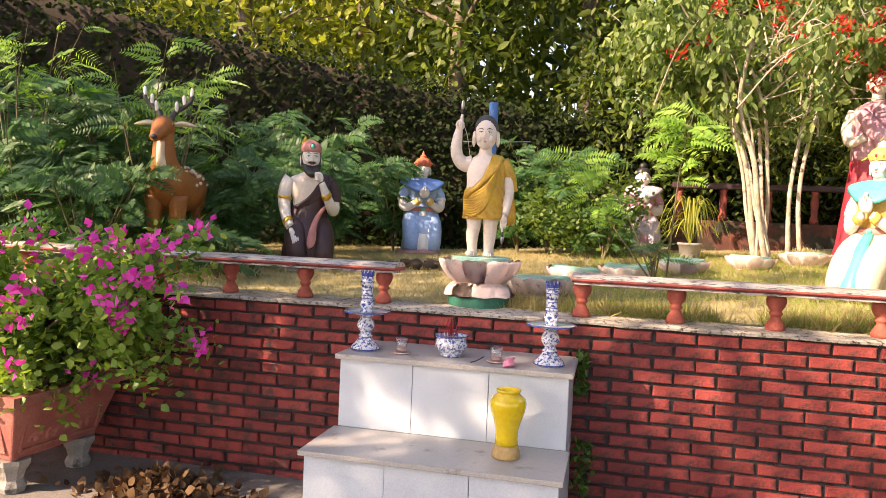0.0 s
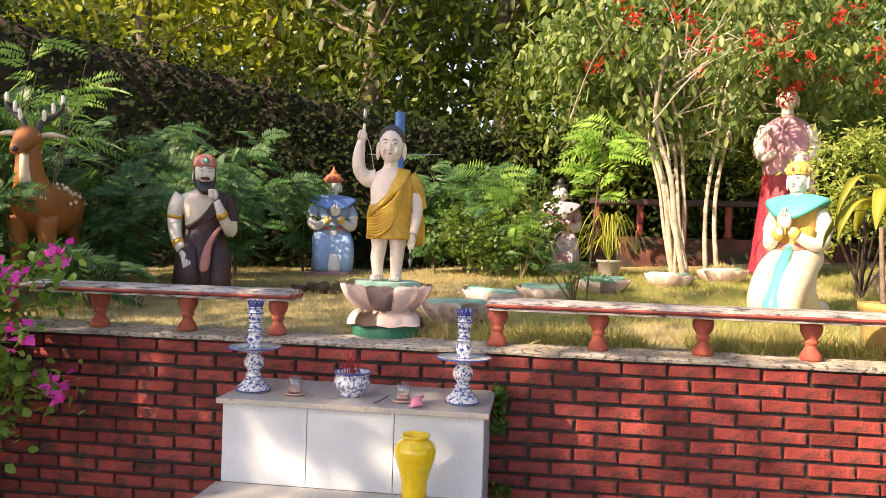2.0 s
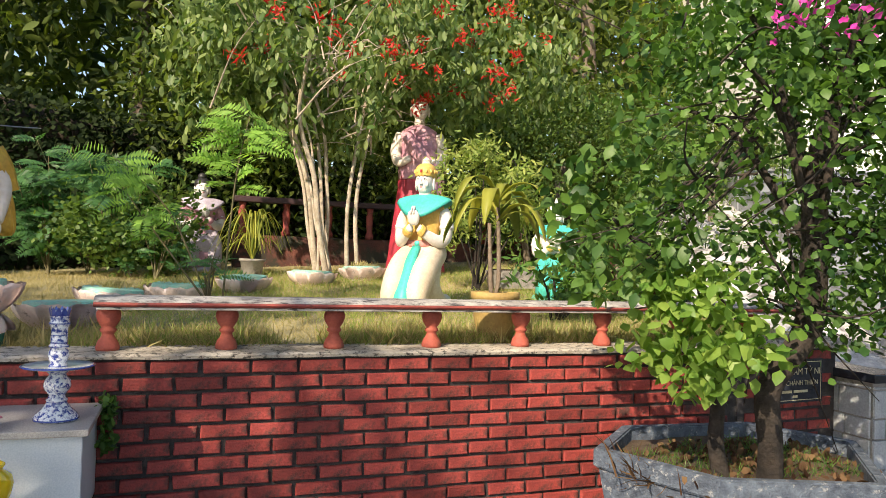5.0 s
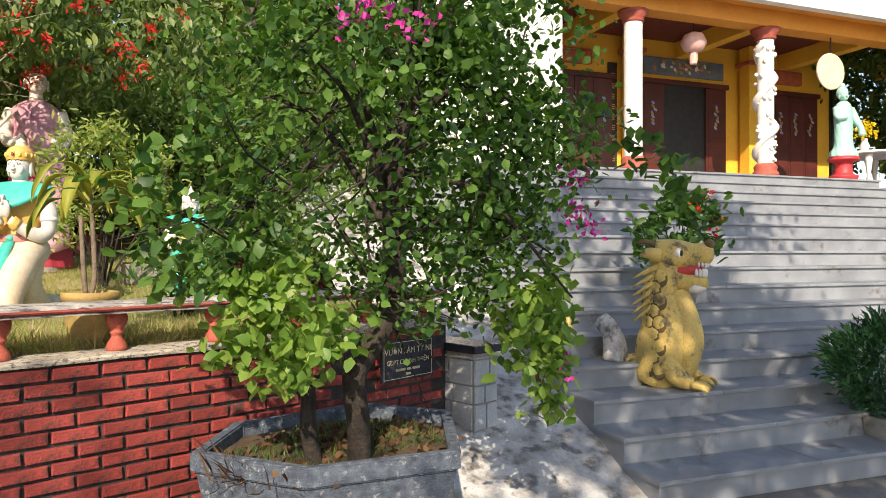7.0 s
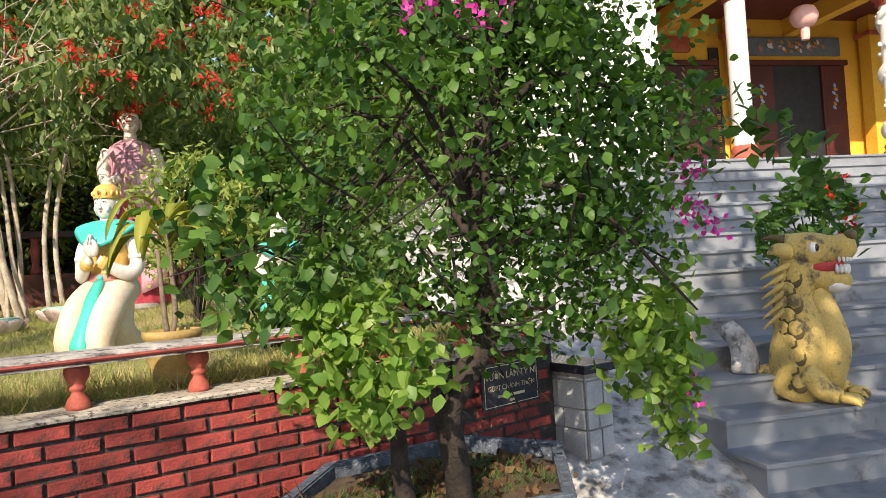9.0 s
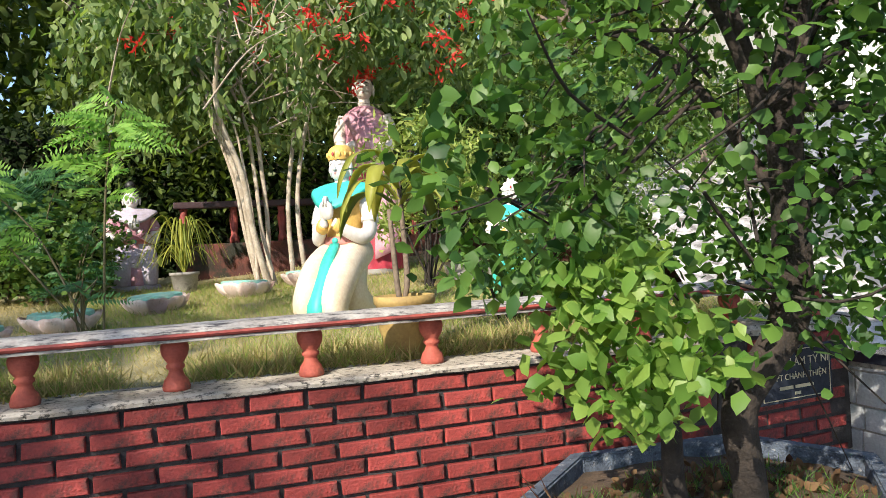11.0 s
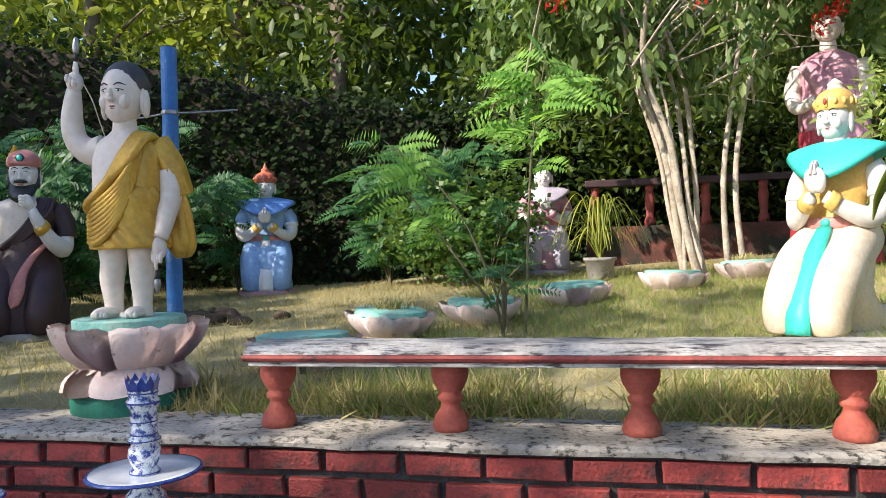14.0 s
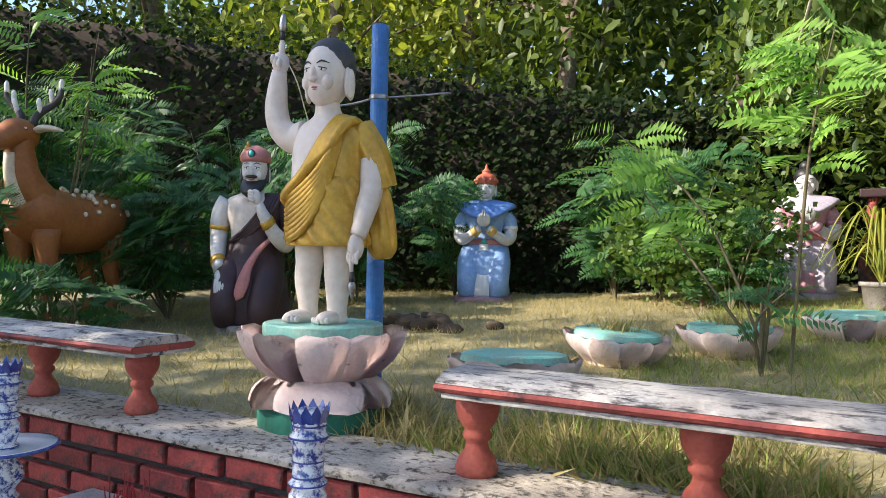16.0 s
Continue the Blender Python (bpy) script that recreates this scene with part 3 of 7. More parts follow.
# ---- altar against the wall ----
altar = thing("altar", pose(0, 0, GROUND), "stepped altar clad in pale marble tiles with granite slabs", "altar")
AX0, AX1 = -1.184, 0.028
part("core", box(AX0 + 0.012, 3.78, 0, AX1 - 0.012, 4.27, 0.875), M["grout"], altar)
part("step_core", box(AX0 + 0.004, 3.345, 0, AX1 - 0.004, 3.779, 0.485), M["grout"], altar)
w3 = (AX1 - AX0) / 3
for i in range(3):
    a = AX0 + w3 * i
    part("tile", box(a + 0.0015, 3.768, 0.512, a + w3 - 0.0015, 3.781, 0.874, 0.001), M["marble"], altar)
    part("tile", box(a + 0.0015, 3.333, 0.0, a + w3 - 0.0015, 3.346, 0.484, 0.001), M["marble"], altar)
for x, sgn in ((AX0, 1), (AX1, -1)):
    part("tile", box(min(x, x + 0.012 * sgn), 3.782, 0.512, max(x, x + 0.012 * sgn), 4.262, 0.874, 0.001), M["marble"], altar)
    part("tile", box(min(x, x + 0.006 * sgn), 3.347, 0.0, max(x, x + 0.006 * sgn), 4.262, 0.484, 0.001), M["marble"], altar)
part("top_slab", box(AX0 - 0.022, 3.742, 0.876, AX1 + 0.022, 4.268, 0.902, 0.004), M["granite"], altar, "speckled grey granite top slab")
part("step_slab", box(AX0 - 0.022, 3.305, 0.486, AX1 + 0.02, 3.767, 0.511, 0.004), M["granite"], altar, "speckled grey granite step slab")
TOP, STEP = 0.804, 0.412

# ---- altar things ----
def candlestick(x, y):
    root = thing("candlestick", pose(x, y, TOP), "tall blue and white porcelain candlestick with a drip plate", "candlestick", "candlesticks on the altar")
    base = [(0.078, 0), (0.082, 0.006), (0.08, 0.016), (0.07, 0.028), (0.052, 0.045), (0.040, 0.062), (0.036, 0.072), (0.040, 0.08), (0.032, 0.088), (0.030, 0.10), (0.044, 0.118), (0.050, 0.135), (0.046, 0.155), (0.034, 0.17), (0.030, 0.178), (0.042, 0.19), (0.05, 0.198)]
    b = part("base", lathe(base, 28), M["bluewhite"], root, smooth=True)
    part("plate", lathe([(0.03, 0.198), (0.09, 0.2), (0.128, 0.207), (0.133, 0.211), (0.13, 0.2155), (0.09, 0.209), (0.03, 0.206)], 36), M["porcelain"], root, smooth=True)
    part("plate_rim", lathe([(0.126, 0.2156), (0.131, 0.2156), (0.134, 0.2115), (0.133, 0.2085), (0.1315, 0.2145), (0.126, 0.2150)], 36, cap=False), M["cobalt"], root, "blue glazed rim", smooth=True)
    col = [(0.034, 0.206), (0.034, 0.214), (0.028, 0.22), (0.032, 0.232), (0.038, 0.25), (0.036, 0.268), (0.028, 0.28), (0.036, 0.284), (0.037, 0.29), (0.030, 0.296), (0.031, 0.36), (0.037, 0.372), (0.038, 0.38), (0.033, 0.386), (0.034, 0.41), (0.037, 0.425), (0.036, 0.427)]
    part("shaft", lathe(col, 24), M["bluewhite"], root, smooth=True)
    cup = bmesh.new()
    for i in range(12):
        a = math.tau * i / 12
        v = [cup.verts.new((r * math.cos(a + d), r * math.sin(a + d), z)) for r, d, z in ((0.0345, -0.26, 0.405), (0.0345, 0.26, 0.405), (0.039, 0.26, 0.424), (0.041, 0.0, 0.442), (0.039, -0.26, 0.424))]
        cup.faces.new(v)
    part("petal_cup", cup, M["cobalt"], root, "scalloped blue cup")
    # painted bands and scrolls standing just proud of the glaze
    def band(r, z, h):
        return lathe([(r, z), (r + 0.0012, z), (r + 0.0012, z + h), (r, z + h)], 24, cap=False)
    for r, z, h in ((0.0815, 0.004, 0.006), (0.0365, 0.07, 0.003), (0.0375, 0.286, 0.003), (0.0385, 0.375, 0.004), (0.0305, 0.300, 0.003), (0.0308, 0.330, 0.0025), (0.0338, 0.398, 0.003), (0.0345, 0.209, 0.003)):
        part("painted_band", band(r, z, h), M["cobalt"], root, "cobalt painted band")
    return root


candlestick(-1.105, 3.935)
candlestick(-0.088, 3.935)

bowl = thing("incense_bowl", pose(-0.62, 3.95, TOP), "blue and white porcelain incense bowl holding burnt red sticks", "incense bowl")
part("bowl", lathe([(0.055, 0), (0.058, 0.012), (0.052, 0.016), (0.072, 0.03), (0.088, 0.058), (0.088, 0.08), (0.08, 0.092), (0.083, 0.104), (0.092, 0.112), (0.090, 0.116), (0.078, 0.108), (0.074, 0.098), (0.01, 0.096)], 32), M["bluewhite"], bowl, smooth=True)
part("rim_band", lathe([(0.0915, 0.109), (0.0935, 0.112), (0.0918, 0.1165), (0.088, 0.1168), (0.0905, 0.1145)], 32, cap=False), M["cobalt"], bowl, "blue glazed rim")
part("ash", lathe([(0.072, 0.0962), (0.04, 0.104), (0.003, 0.107)], 20), M["cement"], bowl)
c = Clay()
for a0, s in ((-2.2, 1.0), (-1.2, 1.1), (-0.2, 0.9), (0.9, 1.0), (2.0, 1.0), (3.0, 1.0)):
    for k in range(7):
        a = a0 + RNG.normal() * 0.25
        z = 0.055 + RNG.normal() * 0.014
        r = 0.0885 - abs(z - 0.068) * 0.55
        c.ball((r * math.cos(a), r * math.sin(a), z), (0.003, 0.014 * s * RNG.uniform(0.5, 1.2), 0.006), "cobalt", (RNG.uniform(-50, 50), 0, math.degrees(a)), seg=8)
mesh_ob("painted_dragon", c.bm, [M[x] for x in c.mats], bowl, "cobalt painted dragon scroll", smooth=True)
for k in range(26):
    a, r = RNG.uniform(0, math.tau), RNG.uniform(0.005, 0.055)
    l = RNG.uniform(0.06, 0.13)
    part("incense_stick", lathe([(0.0016, 0), (0.0016, l)], 5), M["incense"], bowl, m=pose(r * math.cos(a), r * math.sin(a), 0.095, RNG.normal() * 9, RNG.normal() * 9, 0))

for x, y in ((-0.885, 3.90), (-0.36, 3.88)):
    g = thing("candle_glass", pose(x, y, TOP), "small clear glass with pink wax on a saucer", "candle glass", "candle glasses on the altar")
    part("saucer", lathe([(0.025, 0), (0.045, 0.003), (0.052, 0.009), (0.05, 0.011), (0.028, 0.006)], 24), M["wax"], g, "pale pink saucer", smooth=True)
    gl = part("tumbler", lathe([(0.026, 0.008), (0.031, 0.012), (0.035, 0.082), (0.0335, 0.083), (0.029, 0.016), (0.02, 0.014)], 24), M["glass"], g, "clear glass tumbler", smooth=True)
    gl.visible_shadow = False
    part("wax", lathe([(0.028, 0.0165), (0.030, 0.035), (0.004, 0.034)], 20), M["wax"], g, "pink wax")

c = Clay()
for k in range(3):
    c.strip([(-0.05, 0.01 * k, 0.003 + 0.008 * k, 0.045), (-0.01, 0.005, 0.016 + 0.008 * k, 0.04), (0.03, -0.01, 0.010 + 0.006 * k, 0.05), (0.06, -0.02 + 0.006 * k, 0.004, 0.05)], 0.05, "pinkcloth", 0.006, (0.2, 1, 0.2))
c.done("cloth", pose(-0.285, 3.83, TOP + 0.003, 0, 0, -70), "crumpled pink cloth lying on the altar slab", "cloth")
c = Clay()
c.limb([(-0.45, 3.93, TOP + 0.004, 0.003), (-0.43, 3.90, TOP + 0.02, 0.003), (-0.46, 3.84, TOP + 0.006, 0.003), (-0.48, 3.80, TOP + 0.004, 0.003)], "black", 6)
c.done("lighter_cable", pose(0, 0, 0), "short bent black wire lying on the altar", "wire")

vase = thing("vase", pose(-0.245, 3.57, STEP), "tall glazed yellow vase with bare clay foot", "vase")
part("foot", lathe([(0.066, 0), (0.07, 0.005), (0.066, 0.03), (0.056, 0.062)], 32), M["clay"], vase, "unglazed ochre clay foot", smooth=True)
part("body", lathe([(0.056, 0.0625), (0.053, 0.09), (0.055, 0.13), (0.068, 0.18), (0.083, 0.225), (0.089, 0.26), (0.082, 0.285), (0.062, 0.30), (0.055, 0.306), (0.054, 0.312), (0.06, 0.319), (0.061, 0.325), (0.055, 0.327), (0.045, 0.318), (0.044, 0.29), (0.02, 0.27)], 36), M["yellowglaze"], vase, smooth=True)

# ---- statues ----
def face(c, x, y, z, s, skin="skinw", brow="black", tilt=0):
    """A head facing -y at (x, y, z), s high from chin to crown."""
    c.ball((x, y, z), (s * 0.40, s * 0.44, s * 0.50), skin, seg=20)
    c.ball((x, y - s * 0.10, z - s * 0.24), (s * 0.29, s * 0.30, s * 0.27), skin)
    c.ball((x, y - s * 0.42, z - s * 0.07), (s * 0.055, s * 0.09, s * 0.13), skin, seg=10)
    c.ball((x, y - s * 0.455, z - s * 0.14), (s * 0.085, s * 0.06, s * 0.05), skin, seg=10)
    for d in (-1, 1):
        c.ball((x + d * s * 0.41, y + s * 0.03, z - s * 0.12), (s * 0.06, s * 0.10, s * 0.24), skin, seg=10)
        c.ball((x + d * s * 0.155, y - s * 0.392, z + s * 0.005), (s * 0.075, s * 0.03, s * 0.024), "white", (0, d * 6, d * 20), seg=10)
        c.ball((x + d * s * 0.150, y - s * 0.412, z + s * 0.004), (s * 0.024, s * 0.014, s * 0.021), brow, seg=8)
        c.ball((x + d * s * 0.158, y - s * 0.394, z + s * 0.030), (s * 0.088, s * 0.03, s * 0.009), brow, (0, d * 8, d * 20), seg=8)
        c.limb([(x + d * s * 0.055, y - s * 0.425, z + s * 0.095, s * 0.006), (x + d * s * 0.15, y - s * 0.405, z + s * 0.135, s * 0.013), (x + d * s * 0.265, y - s * 0.335, z + s * 0.105, s * 0.005)], brow, 6, 3)
        c.ball((x + d * s * 0.20, y - s * 0.30, z - s * 0.16), (s * 0.11, s * 0.10, s * 0.13), skin, seg=12)
    c.ball((x, y - s * 0.392, z - s * 0.255), (s * 0.070, s * 0.03, s * 0.016), "rose", seg=8)
    c.ball((x, y - s * 0.375, z - s * 0.288), (s * 0.050, s * 0.03, s * 0.016), "rose", seg=8)


def palm(c, x, y, z, s, skin, rot):
    c.ball((x, y, z), (s * 0.42, s * 0.22, s * 0.55), skin, rot, seg=12)


def child():
    c = Clay()
    # legs and feet
    for d, fx in ((-1, -0.012), (1, 0.0)):
        c.limb([(d * 0.055 + fx, 0.0, 0.0, 0.040), (d * 0.055 + fx, 0.0, 0.05, 0.036), (d * 0.058 + fx, -0.004, 0.13, 0.046), (d * 0.06, -0.008, 0.19, 0.05), (d * 0.062, 0, 0.28, 0.064), (d * 0.06, 0, 0.36, 0.07)], "skin", 16)
        c.ball((d * 0.055 + fx - 0.004, -0.045, 0.018), (0.035, 0.075, 0.022), "skin", (0, 0, d * 8))
        for k in range(5):
            c.ball((d * 0.055 + fx - 0.028 + k * 0.013, -0.11 + abs(k - 2) * 0.006, 0.013), (0.0075, 0.014, 0.011), "skin", seg=8)
    # belly, chest
    c.loft([(0.30, 0, 0, 0.125, 0.095), (0.38, 0, -0.006, 0.13, 0.11), (0.46, 0, -0.01, 0.125, 0.105), (0.54, 0, -0.004, 0.13, 0.092), (0.60, 0, 0, 0.115, 0.075), (0.635, 0, 0.005, 0.06, 0.055), (0.66, 0, 0, 0.045, 0.045)], "skin")
    # robe: wrapped skirt, band over one shoulder, falling folds
    c.loft([(0.235, 0.015, 0.0, 0.155, 0.125), (0.25, 0.015, 0.0, 0.158, 0.128), (0.30, 0.01, 0.0, 0.15, 0.125), (0.36, 0.005, -0.003, 0.148, 0.124), (0.42, 0.01, -0.006, 0.143, 0.12), (0.445, 0.02, 0, 0.125, 0.105)], "gold", 96, (15, 0.035, 6))
    for k in range(9):
        d = k * 0.019
        c.limb([(0.10, -0.075, 0.585 - d * 0.3, 0.009), (0.085 - d * 0.1, -0.108, 0.52 - d * 0.7, 0.011), (0.03 - d * 0.1, -0.132, 0.44 - d * 0.9, 0.012), (-0.06, -0.122, 0.385 - d * 0.85, 0.011), (-0.135, -0.05, 0.375 - d * 0.75, 0.009)], "gold", 8)
    for k in range(7):
        o = k * 0.022
        c.limb([(-0.135 + o * 0.5, -0.02, 0.36 + o * 0.5, 0.014), (-0.10 + o * 0.6, -0.108 + o * 0.05, 0.385 + o * 0.55, 0.017), (-0.01 + o * 0.62, -0.126 + o * 0.12, 0.455 + o * 0.5, 0.017), (0.045 + o * 0.5, -0.095 + o * 0.1, 0.56 + o * 0.2, 0.015), (0.065 + o * 0.42, -0.02, 0.628 - o * 0.08, 0.015), (0.06 + o * 0.42, 0.06, 0.60 - o * 0.1, 0.016), (0.03 + o * 0.42, 0.10, 0.48, 0.016)], "gold", 10)
    c.loft([(0.42, 0.065, 0.01, 0.085, 0.105), (0.50, 0.08, 0.01, 0.075, 0.095), (0.57, 0.085, 0.01, 0.068, 0.082), (0.615, 0.075, 0.01, 0.045, 0.055), (0.63, 0.07, 0.01, 0.02, 0.03)], "gold", 48, (15, 0.025, 3))
    c.limb([(0.12, 0.02, 0.60, 0.05), (0.165, 0.035, 0.52, 0.055), (0.185, 0.05, 0.44, 0.058), (0.19, 0.055, 0.415, 0.058)], "gold", 28, ripple=(7, 0.06))
    c.limb([(0.13, 0.075, 0.5, 0.04), (0.165, 0.085, 0.36, 0.052), (0.185, 0.085, 0.24, 0.05), (0.19, 0.085, 0.20, 0.028)], "gold", 28, ripple=(6, 0.12))
    # hanging arm
    c.limb([(0.165, 0.02, 0.50, 0.042), (0.178, 0.012, 0.42, 0.043), (0.172, -0.02, 0.34, 0.037), (0.16, -0.045, 0.265, 0.028)], "skin", 14)
    c.ball((0.157, -0.05, 0.235), (0.026, 0.034, 0.04), "skin", (10, 0, 0))
    for k in range(4):
        c.limb([(0.142 + k * 0.010, -0.06, 0.225, 0.010), (0.140 + k * 0.010, -0.068, 0.20, 0.009), (0.141 + k * 0.009, -0.062, 0.185 - (0.03 if k == 1 else 0), 0.006)], "skin", 8, 3)
    c.limb([(0.152, -0.062, 0.16, 0.008), (0.152, -0.062, 0.13, 0.011)], "black", 8, 2)
    c.limb([(0.152, -0.062, 0.13, 0.012), (0.152, -0.062, 0.11, 0.014), (0.152, -0.062, 0.08, 0.003)], "steel", 8, 3)
    # raised arm
    c.limb([(-0.09, 0.0, 0.585, 0.05), (-0.145, -0.005, 0.575, 0.048), (-0.195, -0.015, 0.61, 0.044), (-0.212, -0.02, 0.67, 0.042), (-0.205, -0.025, 0.74, 0.035), (-0.195, -0.03, 0.79, 0.026)], "skin", 16)
    c.ball((-0.19, -0.032, 0.815), (0.033, 0.03, 0.036), "skin")
    for k in range(3):
        c.ball((-0.203 + k * 0.014, -0.058, 0.822 - k * 0.008), (0.010, 0.014, 0.017), "skin", seg=8)
    c.limb([(-0.178, -0.04, 0.825, 0.012), (-0.178, -0.042, 0.86, 0.011), (-0.177, -0.042, 0.882, 0.008)], "skin", 10, 3)
    c.limb([(-0.177, -0.042, 0.885, 0.008), (-0.176, -0.042, 0.91, 0.009)], "black", 8, 2)
    c.limb([(-0.176, -0.042, 0.91, 0.010), (-0.175, -0.042, 0.93, 0.014), (-0.174, -0.042, 0.955, 0.011), (-0.174, -0.042, 0.968, 0.004)], "steel", 8, 3)
    c.limb([(-0.17, -0.03, 0.83, 0.0025), (-0.14, 0.0, 0.76, 0.0025), (-0.125, 0.03, 0.68, 0.0025), (-0.11, 0.06, 0.60, 0.0025)], "cream", 6)
    # head
    c.limb([(0, 0, 0.62, 0.05), (0, -0.005, 0.69, 0.043)], "skin", 14, 3)
    face(c, 0, -0.012, 0.765, 0.20, "skin")
    c.ball((0, 0.016, 0.80), (0.0875, 0.092, 0.088), "hairgrey", (-14, 0, 0), seg=28)
    for d in (-1, 1):
        c.ball((d * 0.088, 0.005, 0.735), (0.014, 0.022, 0.05), "skin", seg=12)
    return c


def lotus_tier(parent, name, n, r0, r1, z0, z1, curl, width, material, turn=0.0):
    """A ring of cupped petals, each a mesh of its own."""
    me = None
    for i in range(n):
        if me is None:
            bm = bmesh.new()
            rows = []
            for j in range(7):
                t = j / 6
                r = r0 + (r1 - r0) * t + 0.10 * (abs(r1 - r0)) * math.sin(math.pi * t)
                z = z0 + (z1 - z0) * t - curl * max(0, t - 0.75) * 1.5
                half = width * (0.62 + 0.38 * math.sin(math.pi * (0.1 + 0.75 * t)))
                if j == 6:
                    half *= 0.55
                rows.append([bm.verts.new((r + 0.018 * math.sin(math.pi * t) - (abs(s) ** 2) * 0.42 * half, s * half, z + 0.10 * abs(s) * half)) for s in (-1, -0.6, 0, 0.6, 1)])
            for p, q in zip(rows, rows[1:]):
                for k in range(4):
                    bm.faces.new((p[k], p[k + 1], q[k + 1], q[k]))
            ext = bmesh.ops.solidify(bm, geom=bm.faces[:], thickness=0.014)
            bmesh.ops.recalc_face_normals(bm, faces=bm.faces[:])
            ob = part("petal", bm, M[material], parent, smooth=True)
            me = ob.data
        else:
            ob = new("petal", me)
            ob.parent = parent
        ob.matrix_basis = pose(0, 0, 0, 0, 0, turn + 360 * i / n)


BOY = (-0.600, 4.585)
lot = thing("lotus_pedestal", pose(BOY[0], BOY[1] + 0.03, 0.985), "pink double lotus pedestal on a round dark green base", "pedestal")
part("base", lathe([(0.193, 0), (0.195, 0.085), (0.190, 0.093), (0.15, 0.094)], 40), M["green"], lot, "dark green round base", smooth=False)
part("core", lathe([(0.15, 0.0942), (0.13, 0.16), (0.15, 0.24), (0.165, 0.29), (0.165, 0.299), (0.15, 0.2995)], 40), M["lotus"], lot)
part("top", lathe([(0.178, 0.300), (0.184, 0.305), (0.184, 0.335), (0.178, 0.340)], 40), M["tealpale"], lot, "faded turquoise top disc")
lotus_tier(lot, "lower", 9, 0.228, 0.135, 0.096, 0.192, 0.0, 0.094, "lotus", 8)
lotus_tier(lot, "upper", 10, 0.135, 0.266, 0.155, 0.325, 0.012, 0.104, "lotus", 20)
child().done("boy_statue", pose(BOY[0], BOY[1] + 0.03, 1.3245, 0, 0, 6) @ Matrix.Diagonal((0.86, 0.90, 1.0, 1)), "painted child statue in gold robe with one arm raised", "statue")

pipe = thing("blue_post", pose(-0.61, 4.905, 0.945), "tall flaking blue steel post with wires", "post")
part("tube", lathe([(0.03, 0), (0.03, 1.39), (0.026, 1.392)], 20), M["pipe"], pipe, smooth=False)
# closed black disc, painted for the shade inside the hollow tube
part("cap", lathe([(0.026, 1.3925), (0.026, 1.395), (0.01, 1.396)], 16), M["black"], pipe, "black disc standing for the shaded hollow end")
part("clamp", lathe([(0.031, 1.13), (0.034, 1.132), (0.034, 1.145), (0.031, 1.147)], 20), M["steel"], pipe, "wire clamp")
c = Clay()
c.limb([(-0.582, 4.90, 2.082, 0.004), (-0.48, 4.93, 2.084, 0.004), (-0.36, 4.97, 2.092, 0.004)], "steel", 6)
c.limb([(-0.638, 4.90, 2.082, 0.004), (-0.74, 4.93, 2.080, 0.004), (-0.82, 4.96, 2.086, 0.004)], "steel", 6)
c.done("wire", pose(0, 0, 0), "short cut ends of grey wire on the blue post", "wire")


